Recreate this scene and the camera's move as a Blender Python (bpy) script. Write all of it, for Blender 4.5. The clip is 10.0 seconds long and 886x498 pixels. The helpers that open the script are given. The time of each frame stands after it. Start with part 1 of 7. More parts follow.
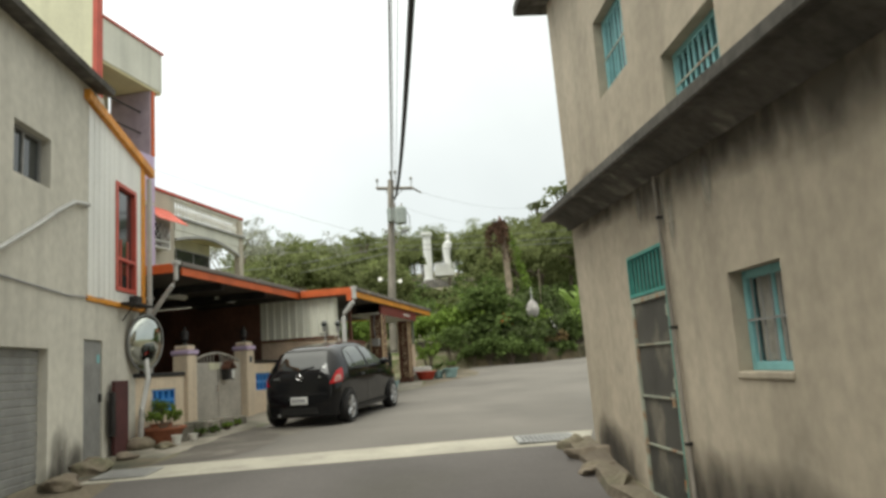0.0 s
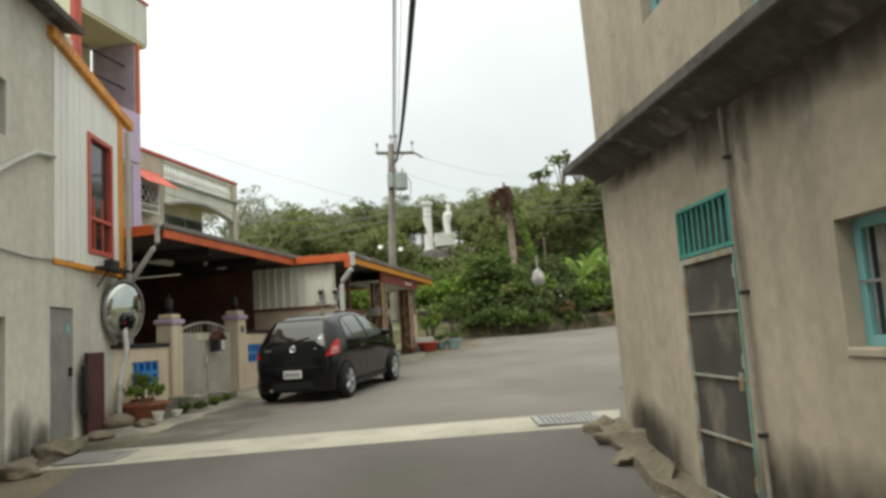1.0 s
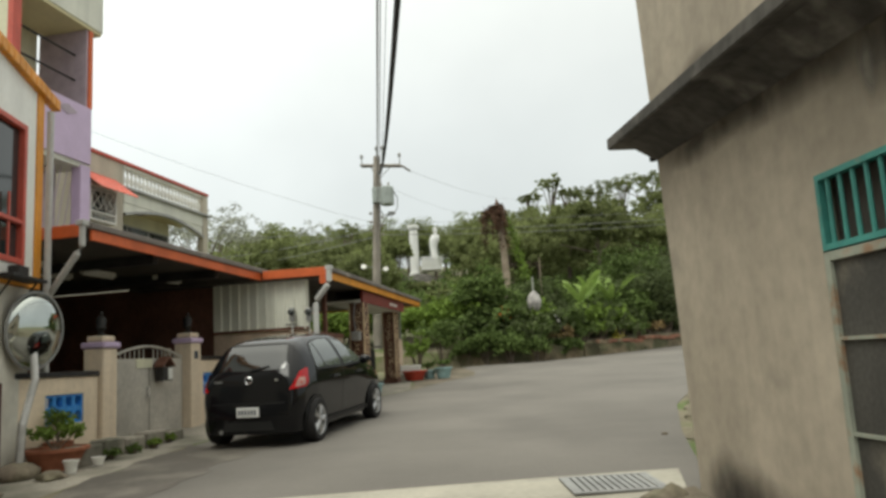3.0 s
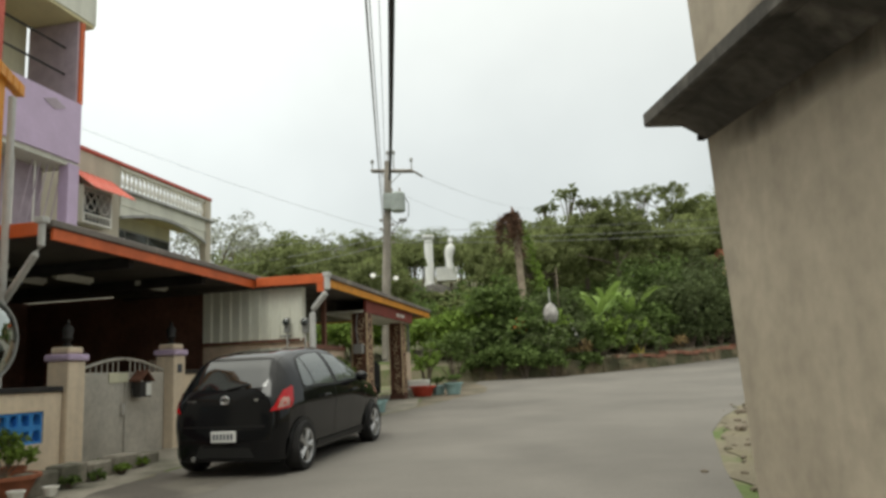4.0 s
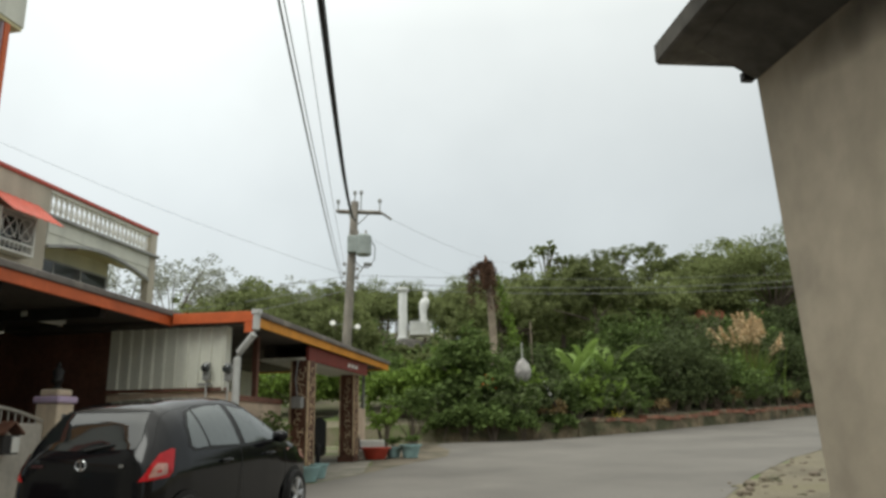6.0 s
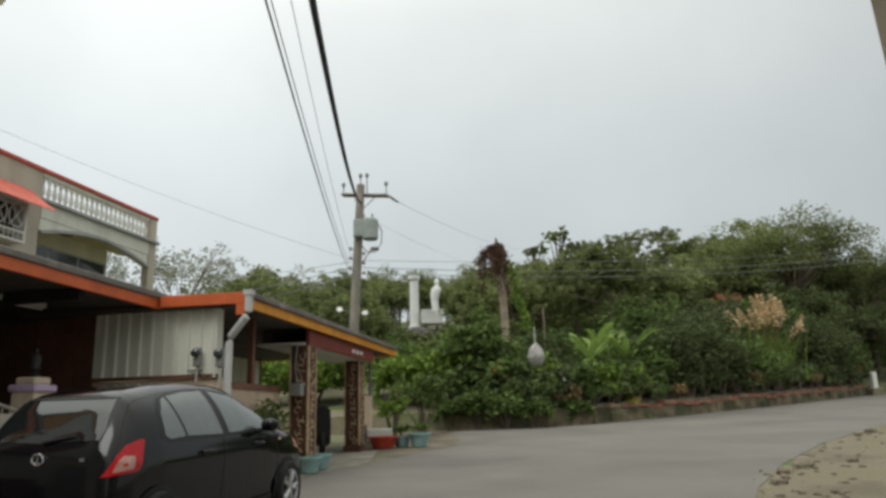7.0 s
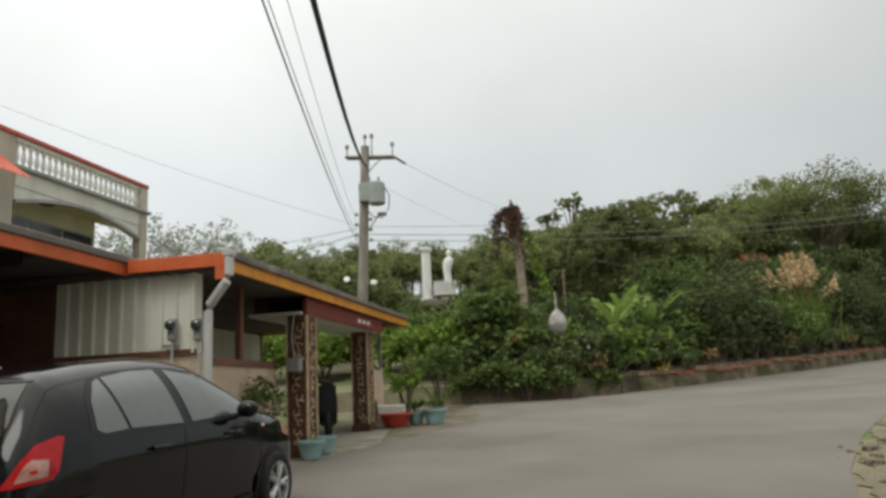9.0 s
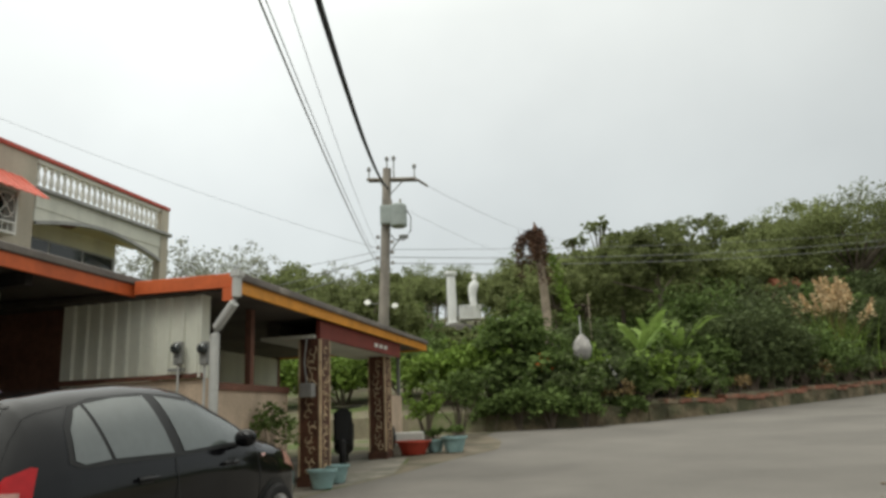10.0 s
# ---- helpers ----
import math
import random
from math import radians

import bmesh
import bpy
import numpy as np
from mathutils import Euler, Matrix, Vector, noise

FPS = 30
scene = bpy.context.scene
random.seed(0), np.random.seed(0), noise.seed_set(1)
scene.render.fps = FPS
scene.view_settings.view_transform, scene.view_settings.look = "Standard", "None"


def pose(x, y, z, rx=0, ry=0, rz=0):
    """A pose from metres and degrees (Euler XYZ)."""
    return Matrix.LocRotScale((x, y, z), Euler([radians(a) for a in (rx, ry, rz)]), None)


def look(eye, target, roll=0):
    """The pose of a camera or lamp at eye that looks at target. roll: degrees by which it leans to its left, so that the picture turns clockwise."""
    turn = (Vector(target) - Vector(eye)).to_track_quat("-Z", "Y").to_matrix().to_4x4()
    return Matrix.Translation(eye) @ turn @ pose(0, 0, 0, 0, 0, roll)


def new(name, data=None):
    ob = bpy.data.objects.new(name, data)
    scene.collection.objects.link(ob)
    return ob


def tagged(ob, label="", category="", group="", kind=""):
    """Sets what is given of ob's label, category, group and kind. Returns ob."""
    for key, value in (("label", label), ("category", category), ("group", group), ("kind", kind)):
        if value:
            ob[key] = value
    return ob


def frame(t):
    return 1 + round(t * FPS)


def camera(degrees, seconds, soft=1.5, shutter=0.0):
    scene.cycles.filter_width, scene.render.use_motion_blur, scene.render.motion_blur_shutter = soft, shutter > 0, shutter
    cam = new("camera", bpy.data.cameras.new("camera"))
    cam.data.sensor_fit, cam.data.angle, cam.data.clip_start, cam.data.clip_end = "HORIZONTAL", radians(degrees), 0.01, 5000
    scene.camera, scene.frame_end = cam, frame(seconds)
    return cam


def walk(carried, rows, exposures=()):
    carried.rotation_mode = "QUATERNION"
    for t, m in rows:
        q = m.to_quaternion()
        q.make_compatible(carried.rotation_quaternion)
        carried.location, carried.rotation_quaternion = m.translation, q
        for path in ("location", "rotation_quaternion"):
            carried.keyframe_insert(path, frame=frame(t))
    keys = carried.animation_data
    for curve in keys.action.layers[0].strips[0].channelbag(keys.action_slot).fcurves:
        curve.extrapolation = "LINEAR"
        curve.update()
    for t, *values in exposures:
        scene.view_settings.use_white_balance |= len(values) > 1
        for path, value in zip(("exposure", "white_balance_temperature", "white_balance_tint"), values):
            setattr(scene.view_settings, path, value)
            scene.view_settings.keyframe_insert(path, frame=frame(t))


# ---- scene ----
cam = camera(61.4, 10.0, soft=3.1)
PATH = [
    (0, (1.744, 2.743, 2.436), (1.867, 4.715, 2.743), -3.8),
    (0.5, (1.69, 3.33, 2.479), (1.774, 5.3, 2.817), -3.6),
    (1, (1.69, 3.896, 2.457), (1.81, 5.879, 2.687), -3.6),
    (1.5, (1.635, 4.444, 2.463), (1.665, 6.434, 2.657), -1.1),
    (2, (1.632, 5.029, 2.479), (1.701, 7.018, 2.676), -2.4),
    (3.5, (1.797, 6.719, 2.53), (1.974, 8.684, 2.859), -3.0),
    (4, (1.935, 7.303, 2.585), (2.054, 9.272, 2.913), -2.5),
    (4.5, (2.156, 7.764, 2.579), (2.434, 9.712, 2.935), -3.0),
    (5, (2.308, 8.246, 2.574), (2.529, 10.187, 3.005), -1.6),
    (6.5, (2.478, 9.588, 2.658), (2.648, 11.524, 3.132), -1.0),
    (7, (2.571, 9.979, 2.611), (2.719, 11.923, 3.056), -1.4),
    (7.5, (2.581, 10.408, 2.62), (2.654, 12.359, 3.051), -1.2),
    (8, (2.566, 10.877, 2.632), (2.662, 12.837, 3.021), -2.6),
    (8.5, (2.565, 11.34, 2.657), (2.641, 13.302, 3.038), -2.6),
    (9, (2.652, 11.581, 2.663), (2.768, 13.542, 3.038), -2.8),
    (9.5, (2.761, 11.771, 2.67), (2.914, 13.727, 3.056), -1.8),
    (10, (2.8, 11.919, 2.693), (2.848, 13.869, 3.134), -2.3),
]
walk(cam, [(t, look(eye, target, roll)) for t, eye, target, roll in PATH],
     exposures=((0.0, 0.14, 6600, 3), (2.0, -0.02, 6600, 3), (3.5, -0.08, 6600, 3), (5.0, -0.18, 6450, 3), (6.5, -0.34, 6350, 4), (7.5, -0.44, 6450, 4), (8.5, -0.34, 6550, 5), (10.0, -0.28, 6500, 4)))
# END CAMERA

# ---- world and light: bright overcast day ----
world = bpy.data.worlds.new("overcast_sky")
scene.world = world
world.use_nodes = True
wt = world.node_tree
bg = wt.nodes["Background"]
sky = wt.nodes.new("ShaderNodeTexSky")
sky.sky_type, sky.sun_disc = "NISHITA", False
sky.sun_elevation, sky.sun_rotation = radians(55), radians(-40)
coord = wt.nodes.new("ShaderNodeTexCoord")
split = wt.nodes.new("ShaderNodeSeparateXYZ")
wt.links.new(coord.outputs["Generated"], split.inputs[0])
grad = wt.nodes.new("ShaderNodeValToRGB")
grad.color_ramp.elements[0].position, grad.color_ramp.elements[0].color = 0.0, (0.56, 0.57, 0.575, 1)
grad.color_ramp.elements[1].position, grad.color_ramp.elements[1].color = 1.0, (2.1, 2.02, 1.86, 1)
mid = grad.color_ramp.elements.new(0.30)
mid.color = (0.70, 0.70, 0.69, 1)
mid = grad.color_ramp.elements.new(0.50)
mid.color = (0.88, 0.87, 0.84, 1)
wt.links.new(split.outputs["Z"], grad.inputs[0])
cloud = wt.nodes.new("ShaderNodeTexNoise")
cloud.inputs["Scale"].default_value, cloud.inputs["Detail"].default_value = 2.2, 5
wt.links.new(coord.outputs["Generated"], cloud.inputs["Vector"])
crange = wt.nodes.new("ShaderNodeMapRange")
crange.inputs[1].default_value, crange.inputs[2].default_value = 0.3, 0.7
crange.inputs[3].default_value, crange.inputs[4].default_value = 0.90, 1.10
wt.links.new(cloud.outputs[0], crange.inputs[0])
cmul = wt.nodes.new("ShaderNodeVectorMath")
cmul.operation = "SCALE"
wt.links.new(grad.outputs[0], cmul.inputs[0])
wt.links.new(crange.outputs[0], cmul.inputs["Scale"])
# the sky is whiter towards the veiled sun, up the valley to the west
dotp = wt.nodes.new("ShaderNodeVectorMath")
dotp.operation = "DOT_PRODUCT"
dotp.inputs[1].default_value = (-0.80, 0.45, 0.40)
wt.links.new(coord.outputs["Generated"], dotp.inputs[0])
glow = wt.nodes.new("ShaderNodeMapRange")
glow.inputs[1].default_value, glow.inputs[2].default_value = 0.0, 1.0
glow.inputs[3].default_value, glow.inputs[4].default_value = 0.95, 1.45
wt.links.new(dotp.outputs["Value"], glow.inputs[0])
gmul = wt.nodes.new("ShaderNodeVectorMath")
gmul.operation = "SCALE"
wt.links.new(cmul.outputs[0], gmul.inputs[0])
wt.links.new(glow.outputs[0], gmul.inputs["Scale"])
skyscale = wt.nodes.new("ShaderNodeVectorMath")
skyscale.operation = "SCALE"
skyscale.inputs["Scale"].default_value = 0.02
wt.links.new(sky.outputs[0], skyscale.inputs[0])
skymix = wt.nodes.new("ShaderNodeVectorMath")
skymix.operation = "ADD"
wt.links.new(skyscale.outputs[0], skymix.inputs[0])
wt.links.new(gmul.outputs[0], skymix.inputs[1])
wt.links.new(skymix.outputs[0], bg.inputs[0])
bg.inputs[1].default_value = 1.0
sun = new("sun", bpy.data.lights.new("sun", "SUN"))
sun.data.energy, sun.data.angle, sun.data.color = 1.15, radians(25), (1.0, 0.97, 0.92)
sun.matrix_world = look((-14, -26, 42), (0, 0, 0))


# ---- materials ----
def mat(name, col, rough=0.8, metal=0.0, var=0.18, big=0.6, fine=14.0, bump=0.15, dirt=None, streak=0.0,
        rnd=0.0, island=0.0, spec=0.4, translucent=0.0, coat=0.0, ior=None):
    """Principled material with colour variation at two scales, optional run-off streaks, per-piece variation and relief."""
    m = bpy.data.materials.new(name)
    m.use_nodes = True
    t = m.node_tree
    p = t.nodes["Principled BSDF"]
    p.inputs["Roughness"].default_value, p.inputs["Metallic"].default_value = rough, metal
    p.inputs["Specular IOR Level"].default_value = spec
    p.inputs["Coat Weight"].default_value = coat
    p.inputs["Coat Roughness"].default_value = 0.05
    if ior:
        p.inputs["IOR"].default_value = ior
    geo = t.nodes.new("ShaderNodeNewGeometry")

    def noise_node(scale, detail, stretch=None):
        n = t.nodes.new("ShaderNodeTexNoise")
        n.inputs["Scale"].default_value, n.inputs["Detail"].default_value = scale, detail
        if stretch:
            mp = t.nodes.new("ShaderNodeMapping")
            mp.inputs["Scale"].default_value = stretch
            t.links.new(geo.outputs["Position"], mp.inputs[0])
            t.links.new(mp.outputs[0], n.inputs["Vector"])
        else:
            t.links.new(geo.outputs["Position"], n.inputs["Vector"])
        return n

    def ranged(sock, lo, hi, a=0.3, b=0.7):
        r = t.nodes.new("ShaderNodeMapRange")
        r.inputs[1].default_value, r.inputs[2].default_value = a, b
        r.inputs[3].default_value, r.inputs[4].default_value = lo, hi
        t.links.new(sock, r.inputs[0])
        return r.outputs[0]

    def times(a, b):
        k = t.nodes.new("ShaderNodeMath")
        k.operation = "MULTIPLY"
        t.links.new(a, k.inputs[0])
        t.links.new(b, k.inputs[1])
        return k.outputs[0]

    nb, nf = noise_node(big, 4), noise_node(fine, 6)
    value = times(ranged(nb.outputs[0], 1 - var, 1 + var), ranged(nf.outputs[0], 1 - 0.6 * var, 1 + 0.6 * var))
    if streak:
        ns = noise_node(1.0, 5, (2.6, 2.6, 0.22))
        value = times(value, ranged(ns.outputs[0], 1 - streak, 1.0, 0.36, 0.56))
    if rnd:
        oi = t.nodes.new("ShaderNodeObjectInfo")
        value = times(value, ranged(oi.outputs["Random"], 1 - rnd, 1 + rnd, 0, 1))
    if island:
        value = times(value, ranged(geo.outputs["Random Per Island"], 1 - island, 1 + island, 0, 1))
    base = t.nodes.new("ShaderNodeRGB")
    base.outputs[0].default_value = (*col, 1)
    colour = base.outputs[0]
    if dirt:
        nd = noise_node(dirt[1], 5)
        mx = t.nodes.new("ShaderNodeMix")
        mx.data_type = "RGBA"
        t.links.new(ranged(nd.outputs[0], 0, 1, dirt[2], dirt[3]), mx.inputs[0])
        t.links.new(colour, mx.inputs[6])
        mx.inputs[7].default_value = (*dirt[0], 1)
        colour = mx.outputs[2]
    sc = t.nodes.new("ShaderNodeVectorMath")
    sc.operation = "SCALE"
    t.links.new(colour, sc.inputs[0])
    t.links.new(value, sc.inputs["Scale"])
    t.links.new(sc.outputs[0], p.inputs["Base Color"])
    if bump:
        bn = t.nodes.new("ShaderNodeBump")
        bn.inputs["Strength"].default_value, bn.inputs["Distance"].default_value = bump, 0.02
        t.links.new(nf.outputs[0], bn.inputs["Height"])
        t.links.new(bn.outputs[0], p.inputs["Normal"])
    if translucent:
        tr = t.nodes.new("ShaderNodeBsdfTranslucent")
        t.links.new(sc.outputs[0], tr.inputs[0])
        ms = t.nodes.new("ShaderNodeMixShader")
        ms.inputs[0].default_value = translucent
        t.links.new(p.outputs[0], ms.inputs[1])
        t.links.new(tr.outputs[0], ms.inputs[2])
        t.links.new(ms.outputs[0], t.nodes["Material Output"].inputs[0])
    return m


M = dict(
    concrete=mat("stained_render", (0.455, 0.395, 0.31), 0.92, var=0.16, big=0.6, fine=9, streak=0.14, dirt=((0.13, 0.12, 0.105), 0.7, 0.60, 0.80)),
    mould=mat("mouldy_concrete", (0.095, 0.088, 0.078), 0.95, var=0.4, big=1.6, fine=12, dirt=((0.27, 0.25, 0.22), 2.2, 0.58, 0.74), bump=0.35),
    grey_render=mat("grey_render", (0.62, 0.595, 0.52), 0.92, var=0.12, big=0.5, fine=8, streak=0.14),
    asphalt=mat("worn_asphalt", (0.168, 0.155, 0.138), 0.93, var=0.13, big=0.5, fine=38, dirt=((0.142, 0.131, 0.117), 0.45, 0.50, 0.68), bump=0.45),
    strip=mat("pale_concrete", (0.390, 0.367, 0.304), 0.9, var=0.14, big=1.4, fine=18, dirt=((0.30, 0.28, 0.24), 2.0, 0.55, 0.72)),
    apron=mat("yard_concrete", (0.30, 0.275, 0.23), 0.93, var=0.22, big=1.1, fine=20, dirt=((0.13, 0.125, 0.095), 1.2, 0.46, 0.66)),
    soil=mat("dirt_and_grass", (0.21, 0.185, 0.125), 0.97, var=0.3, big=0.9, fine=22, dirt=((0.085, 0.115, 0.035), 0.9, 0.46, 0.60), bump=0.6),
    gravel=mat("pale_gravel", (0.185, 0.16, 0.11), 0.97, var=0.3, big=0.8, fine=26, dirt=((0.12, 0.108, 0.06), 0.8, 0.48, 0.70), bump=0.7),
    stone=mat("rough_stone", (0.20, 0.165, 0.125), 0.95, var=0.35, big=1.5, fine=16, rnd=0.2, bump=0.7, dirt=((0.10, 0.10, 0.06), 1.5, 0.5, 0.7)),
    brickcap=mat("old_brick", (0.29, 0.13, 0.085), 0.95, var=0.35, big=2.0, fine=20, rnd=0.2, bump=0.7, dirt=((0.14, 0.12, 0.08), 2.0, 0.48, 0.66)),
    teal=mat("teal_paint", (0.075, 0.31, 0.27), 0.5, var=0.2, big=3, dirt=((0.26, 0.20, 0.14), 6, 0.62, 0.78)),
    ltblue=mat("pale_blue_paint", (0.22, 0.47, 0.49), 0.5, var=0.12, big=3),
    screen=mat("insect_screen", (0.075, 0.071, 0.062), 0.75, var=0.25, big=1.8, fine=40, dirt=((0.19, 0.17, 0.135), 2.2, 0.55, 0.7)),
    rustbar=mat("chipped_paint_steel", (0.36, 0.38, 0.31), 0.6, var=0.2, big=3, dirt=((0.30, 0.15, 0.07), 7, 0.52, 0.68)),
    darkglass=mat("window_glass", (0.035, 0.04, 0.04), 0.06, var=0.1, bump=0, spec=0.7),
    curtain=mat("pale_curtain", (0.30, 0.285, 0.25), 0.9, var=0.2, big=8),
    white=mat("white_paint", (0.78, 0.77, 0.72), 0.6, var=0.07, big=2, streak=0.10),
    panel=mat("cream_steel_sheet", (0.76, 0.76, 0.66), 0.45, var=0.06, big=1.0, streak=0.12, bump=0.03),
    panelwhite=mat("white_steel_sheet", (0.82, 0.82, 0.78), 0.45, var=0.06, big=1.0, streak=0.10, bump=0.03),
    orange=mat("red_orange_trim", (0.60, 0.125, 0.035), 0.5, var=0.12, big=2.0, bump=0.04, streak=0.12),
    amber=mat("amber_trim", (0.72, 0.30, 0.035), 0.5, var=0.12, big=2.0, bump=0.04, streak=0.12),
    roofing=mat("grey_roof_sheet", (0.17, 0.15, 0.135), 0.7, var=0.2, big=1.2, bump=0.1, dirt=((0.30, 0.27, 0.23), 2.5, 0.58, 0.72)),
    # Near-black brown puts the shade under roofs and in rooms into the colour.
    under=mat("shade_dark_lining", (0.085, 0.074, 0.064), 0.85, var=0.25, big=1.5),
    brownwall=mat("brown_wood_wall", (0.165, 0.075, 0.05), 0.7, var=0.3, big=1.5, streak=0.2),
    beige=mat("beige_render", (0.78, 0.65, 0.49), 0.88, var=0.10, big=1.2, streak=0.16),
    pinkwall=mat("pinkish_stone_wash", (0.56, 0.435, 0.325), 0.9, var=0.16, big=2.5, fine=24, streak=0.1),
    lilac=mat("lilac_tile", (0.56, 0.44, 0.62), 0.5, var=0.06, big=2),
    mauve=mat("mauve_tile", (0.42, 0.35, 0.41), 0.6, var=0.12, big=4, fine=30),
    cream=mat("cream_paint", (0.66, 0.64, 0.47), 0.75, var=0.07, big=1, streak=0.1),
    offwhite=mat("off_white_tile", (0.70, 0.70, 0.62), 0.6, var=0.06, big=1.4, streak=0.12),
    redtrim=mat("red_trim", (0.52, 0.10, 0.07), 0.5, var=0.12, big=3),
    coral=mat("coral_awning_sheet", (0.72, 0.16, 0.11), 0.5, var=0.1, big=3),
    facadetile=mat("small_beige_tile", (0.52, 0.47, 0.38), 0.6, var=0.10, big=1.0, fine=25, streak=0.12),
    soffit=mat("yellowish_ceiling_paint", (0.62, 0.56, 0.34), 0.8, var=0.08, big=1),
    greytrim=mat("grey_ledge", (0.36, 0.36, 0.35), 0.8, var=0.12, big=2, streak=0.2),
    blue=mat("blue_glazed_block", (0.06, 0.27, 0.66), 0.35, var=0.15, big=5),
    steel=mat("dull_stainless", (0.47, 0.44, 0.385), 0.45, 0.2, var=0.18, big=2, bump=0.03),
    grey_metal=mat("grey_painted_steel", (0.30, 0.30, 0.29), 0.55, 0.3, var=0.15, big=3, bump=0.05),
    pvc=mat("grey_pvc", (0.50, 0.50, 0.48), 0.5, var=0.1, big=3, bump=0.03),
    iron=mat("dark_iron", (0.035, 0.033, 0.032), 0.55, 0.4, var=0.3, big=4),
    maroon=mat("maroon_board", (0.075, 0.025, 0.025), 0.7, var=0.3, big=2),
    signband=mat("dark_red_sign_board", (0.19, 0.035, 0.025), 0.6, var=0.15, big=2),
    mirror=mat("mirror_steel", (0.50, 0.53, 0.50), 0.05, 1.0, var=0.02, bump=0),
    pipe=mat("galvanised_pipe", (0.48, 0.47, 0.45), 0.45, 0.6, var=0.15, big=4, bump=0.05),
    carved=mat("carved_dark_wood", (0.10, 0.045, 0.028), 0.7, var=0.4, big=5, fine=30, bump=0.6),
    carvedlight=mat("carved_cream_relief", (0.55, 0.42, 0.27), 0.8, var=0.3, big=6, fine=30, bump=0.5),
    terracotta=mat("terracotta", (0.30, 0.11, 0.06), 0.85, var=0.2, big=5),
    redplastic=mat("red_plastic", (0.45, 0.06, 0.035), 0.5, var=0.12, big=5, bump=0.03),
    tealplastic=mat("faded_teal_plastic", (0.27, 0.41, 0.41), 0.55, var=0.15, big=5, bump=0.03),
    carpaint=mat("black_car_paint", (0.005, 0.005, 0.006), 0.11, 0.0, var=0.15, big=1.5, bump=0, spec=0.24, coat=0.20),
    # Grey-green base holds the sky sheen and see-through tone of the windows.
    carglass=mat("car_glass_sheen_tone", (0.085, 0.10, 0.095), 0.05, var=0.10, big=3, bump=0, spec=0.8, ior=1.75),
    blacktrim=mat("black_plastic", (0.012, 0.012, 0.012), 0.5, var=0.2, bump=0.03),
    rubber=mat("tyre_rubber", (0.016, 0.015, 0.015), 0.85, var=0.3, big=6, bump=0.2),
    alloy=mat("alloy_wheel", (0.55, 0.55, 0.55), 0.35, 0.8, var=0.1, big=8, bump=0),
    redlens=mat("red_tail_lens", (0.42, 0.008, 0.012), 0.25, var=0.12, big=20, bump=0, spec=0.25, coat=0.15),
    clearlens=mat("pale_lens", (0.42, 0.22, 0.18), 0.15, var=0.2, big=25, bump=0, spec=0.8),
    plate=mat("number_plate_white", (0.72, 0.72, 0.70), 0.5, var=0.03, bump=0),
    plateink=mat("plate_ink", (0.06, 0.07, 0.09), 0.6, var=0.05, bump=0),
    chrome=mat("chrome_badge", (0.75, 0.75, 0.75), 0.12, 1.0, var=0.03, bump=0),
    poleconc=mat("weathered_pole_concrete", (0.30, 0.27, 0.235), 0.9, var=0.2, big=1.5, streak=0.25),
    polegrey=mat("transformer_grey", (0.36, 0.40, 0.38), 0.5, var=0.12, big=3),
    cable=mat("black_cable", (0.018, 0.018, 0.02), 0.6, var=0.1, bump=0),
    cablegrey=mat("grey_cable", (0.24, 0.24, 0.25), 0.6, var=0.1, bump=0),
    statuewhite=mat("white_stone", (0.80, 0.80, 0.78), 0.7, var=0.06, big=1.2, streak=0.08),
    bark=mat("grey_bark", (0.16, 0.13, 0.10), 0.95, var=0.35, big=3, fine=20, bump=0.6),
    palmbark=mat("palm_trunk", (0.33, 0.27, 0.205), 0.95, var=0.3, big=2.5, fine=18, bump=0.6),
    deadfrond=mat("dead_palm_frond", (0.115, 0.065, 0.042), 0.95, var=0.3, big=4, island=0.45),
    leaf=mat("shrub_leaf", (0.12, 0.17, 0.052), 0.75, var=0.28, big=0.7, fine=5, island=0.5, bump=0, translucent=0.35, spec=0.15),
    leafbright=mat("bright_leaf", (0.165, 0.24, 0.05), 0.75, var=0.3, big=0.8, fine=5, island=0.5, bump=0, translucent=0.35, spec=0.15),
    leafdark=mat("dark_leaf", (0.095, 0.12, 0.05), 0.75, var=0.3, big=0.6, fine=5, island=0.4, bump=0, translucent=0.3, spec=0.15),
    treeleaf=mat("woodland_leaf", (0.195, 0.222, 0.092), 0.8, var=0.40, big=0.13, fine=0.6, island=0.30, bump=0, translucent=0.42, spec=0.1),
    # Grey-green leaf lightened so that the colour carries the haze.
    greyleaf=mat("hazy_tree_leaf", (0.32, 0.33, 0.26), 0.85, var=0.2, big=0.2, fine=2, island=0.4, bump=0, translucent=0.2),
    pampas=mat("pampas_plume", (0.66, 0.51, 0.31), 0.9, var=0.2, big=2, island=0.35, bump=0, translucent=0.2),
    dryleaf=mat("dry_leaf", (0.24, 0.17, 0.075), 0.85, var=0.25, big=2, island=0.4, bump=0, translucent=0.2),
    flower=mat("orange_flower", (0.62, 0.13, 0.02), 0.6, var=0.2, big=6, island=0.3, bump=0),
    yellow=mat("yellow_flower", (0.62, 0.55, 0.06), 0.6, var=0.2, big=6, island=0.3, bump=0),
    bananaleaf=mat("banana_leaf", (0.25, 0.36, 0.09), 0.6, var=0.2, big=2, fine=8, island=0.2, bump=0, translucent=0.35, spec=0.2),
    netwhite=mat("white_net_bag", (0.34, 0.325, 0.31), 0.8, var=0.45, big=5, fine=30, bump=0.5),
)



